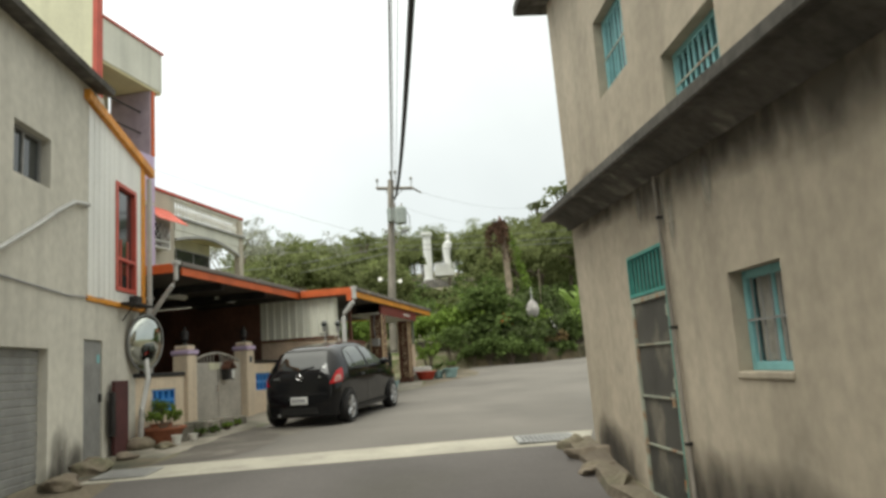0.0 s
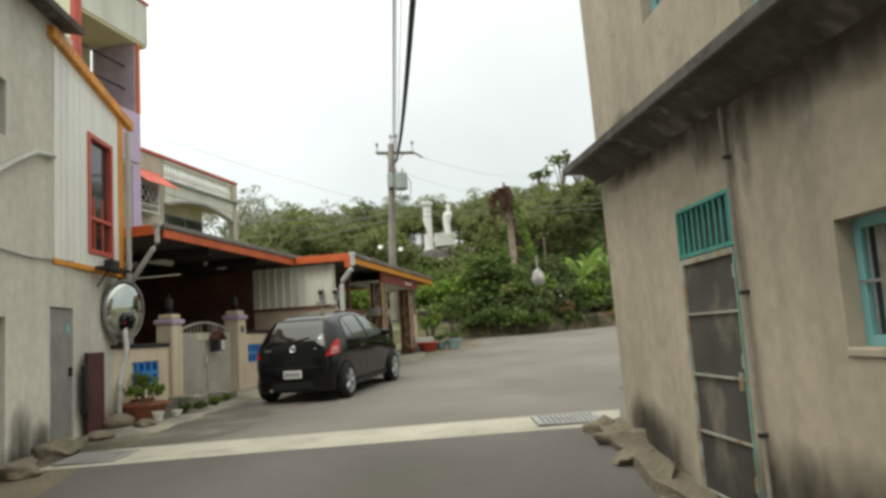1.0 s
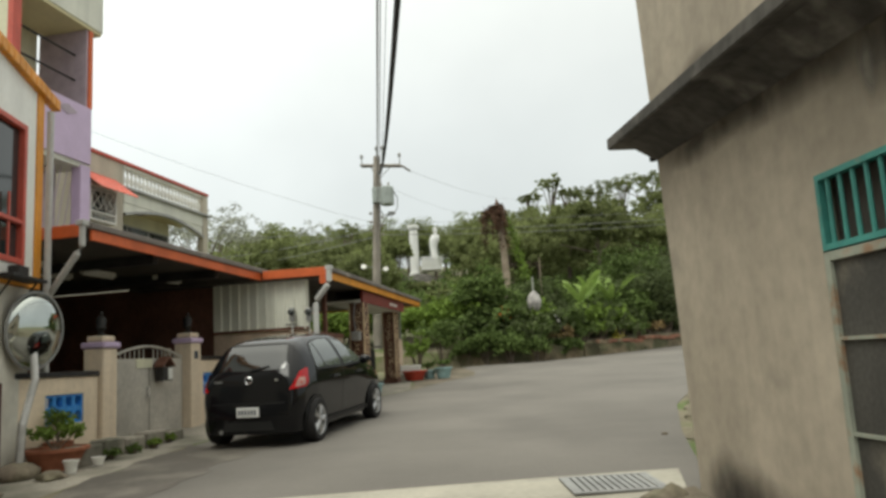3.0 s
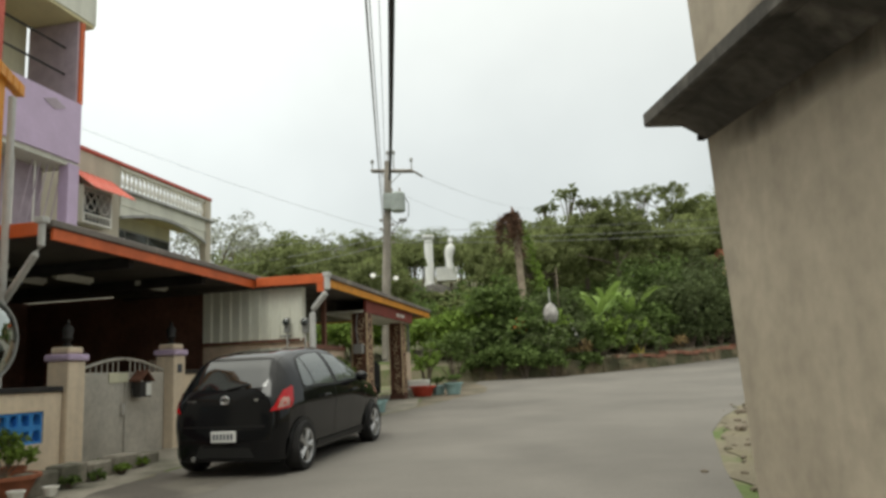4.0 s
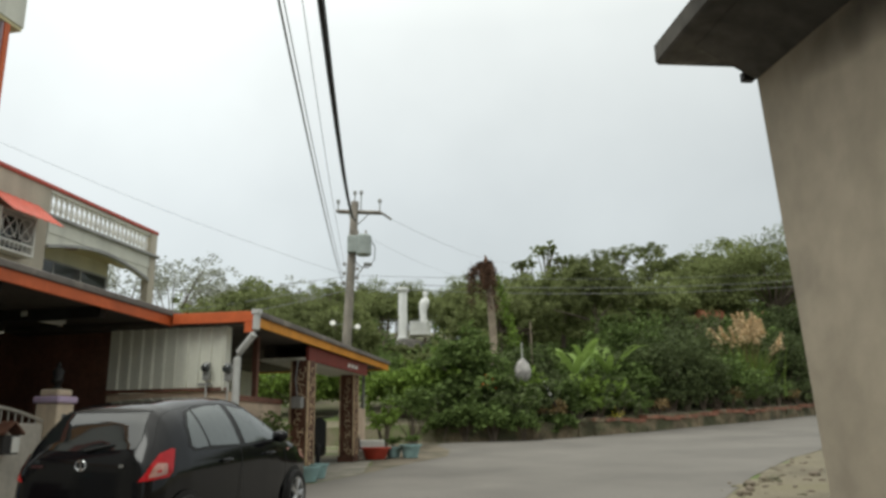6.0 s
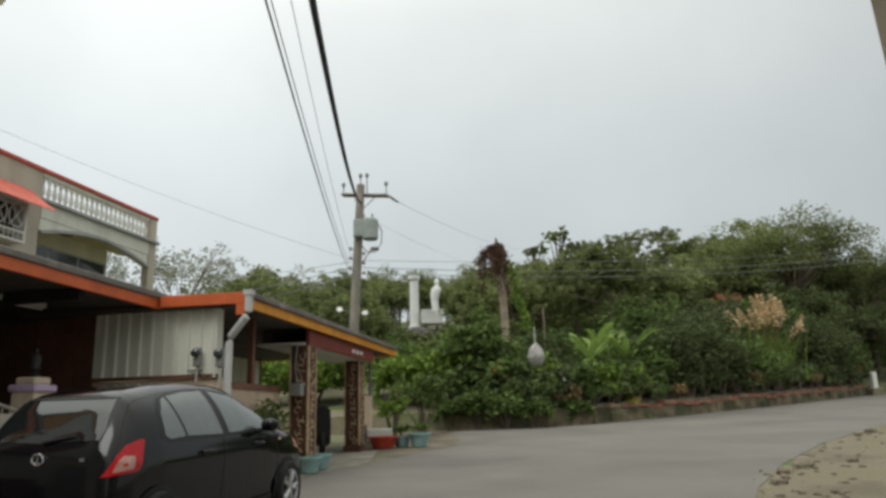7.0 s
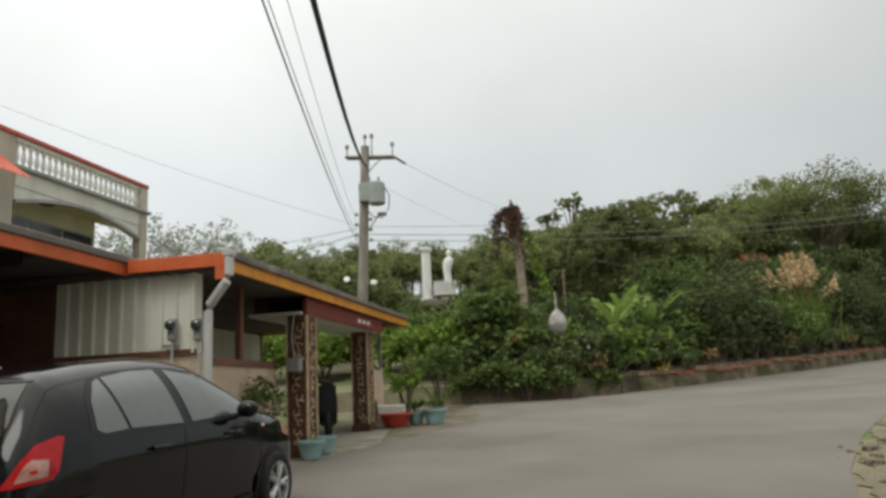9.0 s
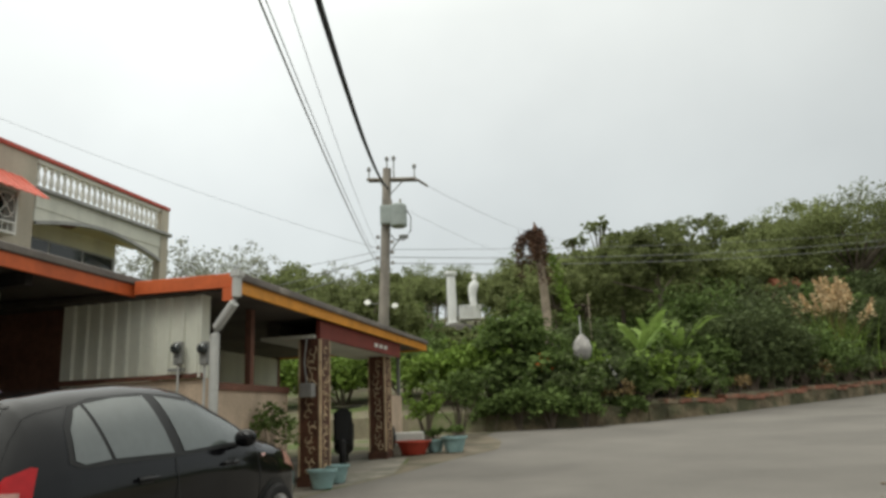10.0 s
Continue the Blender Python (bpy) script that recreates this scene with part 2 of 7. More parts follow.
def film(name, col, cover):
    """A thin film of colour that fades raggedly towards the rim of its sheet."""
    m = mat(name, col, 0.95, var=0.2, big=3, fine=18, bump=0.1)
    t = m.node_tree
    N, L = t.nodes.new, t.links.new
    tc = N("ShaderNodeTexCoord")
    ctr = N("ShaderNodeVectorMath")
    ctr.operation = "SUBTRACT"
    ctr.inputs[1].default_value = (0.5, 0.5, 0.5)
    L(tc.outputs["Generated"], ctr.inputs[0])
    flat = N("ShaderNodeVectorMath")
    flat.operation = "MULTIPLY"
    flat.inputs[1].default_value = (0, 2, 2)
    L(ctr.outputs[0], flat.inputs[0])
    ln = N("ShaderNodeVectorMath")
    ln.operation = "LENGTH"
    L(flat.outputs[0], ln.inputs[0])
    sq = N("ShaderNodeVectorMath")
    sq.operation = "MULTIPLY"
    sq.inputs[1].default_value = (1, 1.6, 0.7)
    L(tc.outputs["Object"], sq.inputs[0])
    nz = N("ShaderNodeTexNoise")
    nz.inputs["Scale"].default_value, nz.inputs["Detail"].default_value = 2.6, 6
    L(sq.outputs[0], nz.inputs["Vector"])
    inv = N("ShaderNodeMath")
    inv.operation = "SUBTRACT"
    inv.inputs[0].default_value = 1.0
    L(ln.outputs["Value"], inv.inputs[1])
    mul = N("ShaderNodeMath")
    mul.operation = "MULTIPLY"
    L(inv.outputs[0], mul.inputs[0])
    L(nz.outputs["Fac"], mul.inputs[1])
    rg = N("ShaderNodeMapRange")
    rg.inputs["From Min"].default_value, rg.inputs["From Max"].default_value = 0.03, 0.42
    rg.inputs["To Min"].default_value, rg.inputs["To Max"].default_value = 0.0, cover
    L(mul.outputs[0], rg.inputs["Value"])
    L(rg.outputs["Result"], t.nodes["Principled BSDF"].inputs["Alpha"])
    return m


M["mouldshadefilm"] = film("black_mould_shade_film", (0.075, 0.066, 0.054), 0.66)
M["limefilm"] = film("pale_lime_film", (0.42, 0.39, 0.33), 0.85)
M["rearglass"] = mat("dark_rear_glass", (0.012, 0.014, 0.014), 0.04, var=0.1, bump=0, spec=0.7, ior=1.6)
M["oldasphalt"] = mat("old_dark_asphalt", (0.112, 0.102, 0.097), 0.93, var=0.16, big=0.6, fine=34, dirt=((0.10, 0.092, 0.082), 0.5, 0.48, 0.66), bump=0.45)
M["dampasphalt"] = mat("damp_asphalt", (0.105, 0.093, 0.080), 0.75, var=0.2, big=0.9, fine=30, dirt=((0.165, 0.150, 0.126), 1.4, 0.50, 0.62), bump=0.4)
M["earth"] = mat("damp_brown_earth", (0.165, 0.138, 0.10), 0.95, var=0.3, big=1.0, fine=20, dirt=((0.085, 0.082, 0.055), 1.1, 0.48, 0.64), bump=0.6)
M["wallstone"] = mat("mossy_wall_stone", (0.17, 0.135, 0.085), 0.95, var=0.4, big=1.1, fine=14, rnd=0.18, bump=0.8, dirt=((0.075, 0.075, 0.04), 1.3, 0.42, 0.60))

# ---- helpers of this scene ----
TILT = 16.0
LANE = Matrix.Rotation(radians(-TILT), 4, "Z")  # local x: towards the road, local y: along the row of houses


def gz(x, y):
    """Height of the sloping road plane."""
    z = 1.4 + 0.02 * (x - 1) + 0.04 * (max(y, 11.9) - 12.5)
    if y < 11.9:
        z -= 0.12 * (11.9 - max(y, 8.0)) + 0.03 * max(0.0, 8.0 - y)
    return z


def lz(v, u):
    p = LANE @ Vector((v, u, 0))
    return gz(p.x, p.y)


def part(name, bm, material, parent=None, label=""):
    if not isinstance(bm, bpy.types.Mesh):
        me = bpy.data.meshes.new(name)
        bm.to_mesh(me)
        bm.free()
    else:
        me = bm
    if not me.materials:
        me.materials.append(material)
    ob = new(name, me)
    ob.parent = parent
    if label:
        ob["label"] = label
    return ob


def smooth(ob, angle=40):
    ob.data.shade_smooth()
    ob.data.set_sharp_from_angle(angle=radians(angle))
    return ob


def thing(name, m, label, category, group="", kind=""):
    ob = new(name)
    ob.empty_display_size = 0.2
    ob.matrix_world = m
    return tagged(ob, label, category, group, kind)


def at(x, y, z, rz=0.0):
    return pose(x, y, z, 0, 0, rz)


def box(bm, x0, x1, y0, y1, z0, z1, bevel=0.0, m=None):
    mm = Matrix.LocRotScale(((x0 + x1) / 2, (y0 + y1) / 2, (z0 + z1) / 2), None, (abs(x1 - x0), abs(y1 - y0), abs(z1 - z0)))
    r = bmesh.ops.create_cube(bm, size=1, matrix=(m @ mm) if m else mm)
    if bevel:
        edges = list({e for v in r["verts"] for e in v.link_edges})
        bmesh.ops.bevel(bm, geom=edges, offset=bevel, segments=1, affect="EDGES")
    return bm


def one_box(*a, **k):
    return box(bmesh.new(), *a, **k)


def tube(bm, pts, r, n=8, r1=None, cap=True):
    """A round bar through the points, tapering from r to r1."""
    pts = [Vector(p) for p in pts]
    r1 = r if r1 is None else r1
    rings = []
    for i, p in enumerate(pts):
        d = (pts[min(i + 1, len(pts) - 1)] - pts[max(i - 1, 0)]).normalized()
        a = d.cross(Vector((0, 0, 1)) if abs(d.z) < 0.95 else Vector((1, 0, 0))).normalized()
        b = d.cross(a)
        rad = r + (r1 - r) * i / max(1, len(pts) - 1)
        rings.append([bm.verts.new(p + rad * (math.cos(k * math.tau / n) * a + math.sin(k * math.tau / n) * b)) for k in range(n)])
    for q, s in zip(rings, rings[1:]):
        for k in range(n):
            bm.faces.new((q[k], q[(k + 1) % n], s[(k + 1) % n], s[k]))
    if cap:
        bm.faces.new(rings[0][::-1])
        bm.faces.new(rings[-1])
    return bm


def one_tube(*a, **k):
    return tube(bmesh.new(), *a, **k)


def lathe(bm, profile, n=16, m=None):
    """Turned shape from (radius, height) pairs."""
    rings = []
    for r, z in profile:
        ring = []
        for k in range(n):
            p = Vector((r * math.cos(k * math.tau / n), r * math.sin(k * math.tau / n), z))
            ring.append(bm.verts.new(m @ p if m else p))
        rings.append(ring)
    for q, s in zip(rings, rings[1:]):
        for k in range(n):
            bm.faces.new((q[k], q[(k + 1) % n], s[(k + 1) % n], s[k]))
    bm.faces.new(rings[0][::-1])
    bm.faces.new(rings[-1])
    return bm


def prism(bm, poly, axis, a, b):
    """A polygon given in the two other axes, carried along axis ('x', 'y' or 'z') from a to b."""
    def place(p, c):
        return {"x": (c, p[0], p[1]), "y": (p[0], c, p[1]), "z": (p[0], p[1], c)}[axis]
    lo, hi = [bm.verts.new(place(p, a)) for p in poly], [bm.verts.new(place(p, b)) for p in poly]
    fs = [bm.faces.new(lo[::-1]), bm.faces.new(hi)]
    for i in range(len(poly)):
        j = (i + 1) % len(poly)
        fs.append(bm.faces.new((lo[i], lo[j], hi[j], hi[i])))
    bmesh.ops.recalc_face_normals(bm, faces=fs)
    return bm


def ribbed(bm, x0, x1, y0, y1, z0, z1, along="x", pitch=0.18, depth=0.02):
    """A trapezoid-ribbed sheet; along: the axis across which ribs follow one another. Lies between y0 and y1 in depth (upright) with z0..z1 tall."""
    n = max(2, round((x1 - x0) / pitch))
    w = (x1 - x0) / n
    line = []
    for i in range(n):
        a = x0 + i * w
        line += [(a, y0), (a + 0.60 * w, y0), (a + 0.68 * w, y0 - depth), (a + 0.92 * w, y0 - depth)]
    line.append((x1, y0))
    poly = line + [(x1, y1), (x0, y1)]
    return prism(bm, poly, "z", z0, z1)


def wall_with_holes(name, material, parent, axis, c0, c1, a0, a1, z0, z1, holes):
    """A thick wall between c0 and c1 on axis, from a0 to a1, with real openings (b0, b1, zb, zt), built of joined blocks."""
    cuts = sorted({a0, a1, *[h[0] for h in holes], *[h[1] for h in holes]})
    levels = sorted({z0, z1, *[h[2] for h in holes], *[h[3] for h in holes]})
    bm = bmesh.new()

    def solid(i, j):
        if not (0 <= i < len(cuts) - 1 and 0 <= j < len(levels) - 1):
            return False
        a, z = (cuts[i] + cuts[i + 1]) / 2, (levels[j] + levels[j + 1]) / 2
        return not any(h[0] < a < h[1] and h[2] < z < h[3] for h in holes)

    def P(c, a, z):
        return (c, a, z) if axis == "x" else (a, c, z)

    for i in range(len(cuts) - 1):
        for j in range(len(levels) - 1):
            if not solid(i, j):
                continue
            b0, b1, l0, l1 = cuts[i], cuts[i + 1], levels[j], levels[j + 1]
            quads = [[P(c0, b0, l0), P(c0, b1, l0), P(c0, b1, l1), P(c0, b0, l1)], [P(c1, b0, l0), P(c1, b1, l0), P(c1, b1, l1), P(c1, b0, l1)]]
            if not solid(i - 1, j):
                quads.append([P(c0, b0, l0), P(c1, b0, l0), P(c1, b0, l1), P(c0, b0, l1)])
            if not solid(i + 1, j):
                quads.append([P(c0, b1, l0), P(c1, b1, l0), P(c1, b1, l1), P(c0, b1, l1)])
            if not solid(i, j - 1):
                quads.append([P(c0, b0, l0), P(c1, b0, l0), P(c1, b1, l0), P(c0, b1, l0)])
            if not solid(i, j + 1):
                quads.append([P(c0, b0, l1), P(c1, b0, l1), P(c1, b1, l1), P(c0, b1, l1)])
            for q in quads:
                bm.faces.new([bm.verts.new(v) for v in q])
    bmesh.ops.remove_doubles(bm, verts=bm.verts, dist=0.0005)
    bmesh.ops.recalc_face_normals(bm, faces=bm.faces)
    return part(name, bm, material, parent)


def sheet(name, poly, dz, material, label, category="ground", kind="structure"):
    """A patch lying on the sloping ground, folded where the slope changes."""
    bm = bmesh.new()
    bm.faces.new([bm.verts.new((x, y, 0)) for x, y in poly])
    bmesh.ops.triangulate(bm, faces=bm.faces)
    for y in (8.0, 11.9):
        bmesh.ops.bisect_plane(bm, geom=[*bm.verts, *bm.edges, *bm.faces], plane_co=(0, y, 0), plane_no=(0, 1, 0))
    for v in bm.verts:
        v.co.z = gz(v.co.x, v.co.y) + dz
    bmesh.ops.recalc_face_normals(bm, faces=bm.faces)
    for f in bm.faces:
        if f.normal.z < 0:
            f.normal_flip()
    return tagged(part(name, bm, material), label, category, kind=kind)

# ---- ground, road and hillside ----
WALL_X = [-300, 3.0, 4.6, 5.8, 7.1, 9.0, 11.8, 15.0, 18.2, 22.4, 27.0, 60.0, 300]
WALL_Y = [34, 33.0, 32.6, 32.3, 32.1, 32.9, 34.7, 37.2, 39.5, 43.0, 47.0, 70.0, 230]


def wall_y(x):
    return float(np.interp(x, WALL_X, WALL_Y))


def land(x, y):
    """Height of the ground anywhere: the road plane, and the wooded hillside behind the low wall."""
    yw = wall_y(x)
    if y <= yw:
        return gz(x, y)
    d = y - yw
    return gz(x, yw) + 0.50 + 0.145 * min(d, 105) + 0.10 * min(d, 30) * noise.noise((x * 0.05, y * 0.05, 3.0))


bm = bmesh.new()
xs = [-300, -150, -80, -50, -35, -25, -18, -12, -8, -5, -2, 0, 2, *[4 + 0.8 * i for i in range(32)], 31, 35, 40, 48, 60, 80, 110, 160, 300]
south = [-200, -80, -30, -10, 0, 8, 11.9, 16, 20, 24, 28, 31]
north = [0.0, 0.12, 0.30, 1, 2, 4, 7, 11, 16, 22, 30, 40, 52, 66, 82, 105, 140, 200, 300]
rows = [[bm.verts.new((x, y, gz(x, y))) for x in xs] for y in south]
for d in north:
    rows.append([bm.verts.new((x, wall_y(x) + d, gz(x, wall_y(x)) if d < 0.2 else land(x, wall_y(x) + d))) for x in xs])
for a, b in zip(rows, rows[1:]):
    for i in range(len(xs) - 1):
        bm.faces.new((a[i], a[i + 1], b[i + 1], b[i]))
tagged(part("ground", bm, M["soil"]), "sloping earth ground with patchy grass rising into a hillside", "ground", kind="structure")
road_edge = [(-1.75, -20), (-1.75, 12.0), (-1.6, 13.6), (-0.95, 17.0), (0.1, 19.5), (1.45, 22.4), (2.3, 23.8), (3.2, 25.6), (4.1, 27.0), (4.35, 29.0), (4.2, 31.2), (4.5, 32.3)]
north_edge = [(x, wall_y(x) - 0.06) for x in (5.8, 7.1, 9.0, 11.8, 15.0, 18.2, 22.4, 27.0)] + [(40, 54), (60, 68)]
south_edge = [(60, 55), (40, 44), (24, 34.5), (15.2, 28.0), (12.4, 25.4), (10.4, 23.4), (8.2, 20.7), (6.7, 18.5), (5.9, 17.0), (5.0, 14.6), (4.3, 12.4), (3.86, 11.5), (3.86, -20)]
sheet("road", road_edge + north_edge + south_edge, 0.008, M["asphalt"], "grey worn asphalt village road climbing gently to a bend", "road")
sheet("yard_apron", [(-2.7, 14.3), (-1.75, 13.7), (-1.05, 17.0), (-0.02, 19.5), (1.35, 22.45), (2.2, 23.9), (2.4, 28.0), (-0.2, 28.0), (-2.6, 17.6)], 0.005,
      M["apron"], "stained concrete apron in front of the gate and carport", "pavement")
sheet("side_yard", [(2.32, 24.0), (3.2, 25.7), (4.1, 27.1), (4.38, 29.0), (4.25, 31.2), (4.5, 32.4), (2.0, 32.6), (2.42, 28.0)], 0.006, M["earth"], "dusty brown yard beside the road where the plant pots stand", "ground")
verge_line = [(4.4, 11.9), (5.1, 14.6), (6.0, 17.0), (6.8, 18.5), (8.3, 20.7), (10.5, 23.4), (12.5, 25.4), (15.3, 28.0), (24, 34.4)]
ragged = []
for (xa, ya), (xb, yb) in zip(verge_line, verge_line[1:]):
    for k in range(14):
        s_ = k / 14
        x, y = xa + (xb - xa) * s_, ya + (yb - ya) * s_
        e = 0.02 + 0.24 * noise.noise((x * 1.1, y * 1.1, 5.0)) + 0.16 * noise.noise((x * 4, y * 4, 1.0))
        ragged.append((x + 0.8 * e, y - 0.6 * e))
sheet("road_verge", ragged + [(24, 34.4), (30, 36), (30, 10)], 0.012,
      M["gravel"], "pale gravel and thin grass verge beside the road", "verge")
sheet("gutter_verge", [(-2.715, 2.0), (-1.72, 2.0), (-1.70, 12.0), (-1.72, 13.75), (-2.715, 14.35)], 0.010, M["earth"], "damp brown earth and grit along the foot of the grey house", "verge")
rng = random.Random(31)
bm = bmesh.new()
for k in range(170):
    x, y = ragged[rng.randrange(0, 84)]
    d = rng.uniform(-0.12, 0.9)
    x, y = x + 0.8 * d + rng.uniform(-0.1, 0.1), y - 0.6 * d + rng.uniform(-0.1, 0.1)
    r = rng.uniform(0.015, 0.05) * (2.2 if rng.random() < 0.1 else 1)
    bmesh.ops.create_icosphere(bm, subdivisions=1, radius=r, matrix=at(x, y, gz(x, y) + r * 0.35, rng.uniform(0, 360)) @ Matrix.Diagonal((1.3, 0.9, 0.7, 1)))
tagged(part("loose_stones", bm, M["stone"]), "loose stones and broken gravel along the road edge", "gravel", kind="stuff")
sheet("lane_asphalt", [(-1.70, -20), (3.80, -20), (3.80, 11.74), (2.2, 11.84), (0.4, 11.93), (-1.70, 12.02)], 0.012,
      M["oldasphalt"], "older dark asphalt of the lane below the drain strip", "road")
strip = sheet("drain_strip", [(-2.25, 12.02), (3.05, 11.76), (3.88, 11.70), (4.15, 12.58), (3.14, 12.68), (-1.75, 12.98)], 0.016, M["strip"],
              "pale concrete drainage strip crossing the road", "drain strip")


damp_line = [(-1.70, 13.05), (-0.75, 13.15), (-0.35, 14.2), (-0.15, 15.2), (0.35, 16.2), (0.1, 16.6), (-0.55, 16.3), (-1.0, 16.9), (-1.35, 15.6), (-1.6, 14.2)]
damp = []
for (xa, ya), (xb, yb) in zip(damp_line, damp_line[1:] + damp_line[:1]):
    for k in range(8):
        x, y = xa + (xb - xa) * k / 8, ya + (yb - ya) * k / 8
        damp.append((x + 0.16 * noise.noise((x * 2.2, y * 2.2, 4.0)), y + 0.16 * noise.noise((x * 2.2, y * 2.2, 8.0))))
sheet("damp_patch", damp, 0.013, M["dampasphalt"], "dark damp stain on the asphalt along the gutter", "road stain")


def grating(x0, x1, y0, y1, tilt):
    """A steel drain cover: rim and bars over a flat dark plate that stands for the shaded hole."""
    t = thing("drain_grating", at((x0 + x1) / 2, (y0 + y1) / 2, gz((x0 + x1) / 2, (y0 + y1) / 2) + 0.021, tilt) @ pose(0, 0, 0, 2.3, 0, 0),
              "grey steel drain grating set in the concrete strip", "drain grating", "drain gratings")
    w, h = x1 - x0, y1 - y0
    # No hole is cut; the dark plate paints its shade.
    part("pit", one_box(-w / 2, w / 2, -h / 2, h / 2, -0.004, 0.0), M["iron"], t, "dark plate standing for the shaded drain hole")
    rim = bmesh.new()
    for a in ((-w / 2, w / 2, -h / 2, -h / 2 + 0.04), (-w / 2, w / 2, h / 2 - 0.04, h / 2), (-w / 2, -w / 2 + 0.04, -h / 2 + 0.04, h / 2 - 0.04), (w / 2 - 0.04, w / 2, -h / 2 + 0.04, h / 2 - 0.04)):
        box(rim, *a, 0.0, 0.014)
    part("rim", rim, M["grey_metal"], t)
    bar = None
    n = int(w / 0.055)
    for i in range(1, n):
        b = part("bar", bar or one_box(-0.019, 0.019, -h / 2 + 0.04, h / 2 - 0.04, 0.0, 0.012), M["grey_metal"], t)
        bar = b.data
        b.location.x = -w / 2 + i * w / n


grating(3.08, 3.82, 11.88, 12.50, -2)
grating(-2.06, -1.40, 12.16, 12.80, -3)

# ---- concrete house on the lane ----
XW, YC = 3.93, 11.80
house = thing("concrete_house", at(XW, YC, gz(XW, YC)), "two-storey bare concrete house with stained render and teal windows", "house")
HZ = -gz(XW, YC)


HO = Vector((-XW, -YC, HZ))


def lean_end(ob):
    """Leans the end wall out towards the top, to fit the camera's view."""
    for v in ob.data.vertices:
        if v.co.y > YC - 0.2:
            v.co.y += 0.085 * (v.co.z - 4.0)


def hpart(name, bm, material, label="", parent=None):
    bmesh.ops.translate(bm, verts=bm.verts, vec=HO)
    return part(name, bm, material, parent or house, label)


DY0, DY1, DZ0, DZ1, TZ1 = 8.74, 9.73, 1.02, 2.93, 3.33
holes = [(6.88, 7.58, 2.27, 2.92), (DY0, DY1, DZ0, TZ1), (9.10, 10.05, 5.04, 5.88), (7.28, 8.30, 4.22, 4.76)]
w = wall_with_holes("front_wall", M["concrete"], house, "x", XW, XW + 0.18, -8.0, YC, 0.3, 7.1, holes)
lean_end(w)
w.location = HO
w = wall_with_holes("end_wall", M["concrete"], house, "y", YC - 0.18, YC, XW + 0.18, 12.0, 0.8, 7.1, [])
lean_end(w)
w.location = HO
hpart("back_wall", one_box(11.8, 12.0, -8.0, YC - 0.18, 0.3, 7.1), M["concrete"])
hpart("rear_wall", one_box(XW + 0.18, 11.8, -8.0, -7.8, 0.3, 7.1), M["concrete"])
hpart("upper_floor", one_box(XW + 0.18, 11.8, -7.8, YC - 0.18, 4.05, 4.2), M["mould"])
eb = bmesh.new()
prism(eb, [(3.59, -8.0), (3.59, 11.99), (8.0, 11.99), (8.0, YC + 0.002), (XW - 0.002, YC + 0.002), (XW - 0.002, -8.0)], "z", 4.14, 4.24)
for v in eb.verts:
    v.co.z -= 0.038 * (12.1 - v.co.y)
bmesh.ops.bevel(eb, geom=list(eb.edges), offset=0.012, segments=1, affect="EDGES")
hpart("ledge", eb, M["mould"], "mould-blackened concrete ledge between the storeys")
hb = bmesh.new()
prism(hb, [(XW - 0.003, 4.0), (XW - 0.003, 4.136), (XW - 0.24, 4.136)], "y", -8.0, YC)
for v in hb.verts:
    v.co.z -= 0.038 * (12.1 - v.co.y)
hpart("ledge_haunch", hb, M["mould"])
rb = bmesh.new()
box(rb, 3.52, 12.3, -8.2, 12.32, 7.1, 7.24, 0.015)
hpart("roof", rb, M["mould"], "flat concrete roof slab with blackened edge")


def bars(parent, y0, y1, z0, z1, n, x, r, material, name="bar", label=""):
    me = None
    for i in range(n):
        y = y0 + (i + 0.5) * (y1 - y0) / n
        b = part(name, me or one_tube([(0, 0, 0), (0, 0, z1 - z0)], r, 6), material, parent, label)
        me = b.data
        b.location = (x, y, z0)


def teal_window(y0, y1, z0, z1, frame_mat, nbars, label, mullions=1):
    """A recessed window: painted frame, panes, curtain and iron bars."""
    t = thing("window", at(XW + 0.075, y0, z0), label, "window", "windows of the concrete house")
    wdt, hgt = y1 - y0, z1 - z0
    fr = bmesh.new()
    for a in ((0, 0.055, 0, hgt), (wdt - 0.055, wdt, 0, hgt), (0.055, wdt - 0.055, 0, 0.055), (0.055, wdt - 0.055, hgt - 0.055, hgt)):
        box(fr, 0.02, 0.11, a[0], a[1], a[2], a[3], 0.004)
    part("frame", fr, frame_mat, t)
    for i in range(mullions):
        y = wdt * (i + 1) / (mullions + 1)
        part("mullion", one_box(0.05, 0.09, y - 0.02, y + 0.02, 0.055, hgt - 0.055), frame_mat, t)
    n = mullions + 1
    for i in range(n):
        a, b = 0.056 + i * (wdt - 0.11) / n, 0.054 + (i + 1) * (wdt - 0.11) / n
        part("pane", one_box(0.066, 0.074, a + 0.005, b - 0.005, 0.056, hgt - 0.056), M["darkglass"], t)
    # Flat dark panel paints in the shade of the room behind the glass.
    part("room_back", one_box(0.12, 0.135, 0, wdt, 0, hgt), M["under"], t, "flat dark panel standing for the dim room behind the glass")
    bars(t, 0.05, wdt - 0.05, 0.03, hgt - 0.03, nbars, 0.028, 0.012 if mullions > 1 else 0.006, frame_mat if mullions > 1 else M["grey_metal"])
    part("cross_bar", one_box(0.014, 0.024, 0.02, wdt - 0.02, hgt * 0.5 - 0.008, hgt * 0.5 + 0.008), M["rustbar" if mullions > 1 else "grey_metal"], t)
    return t


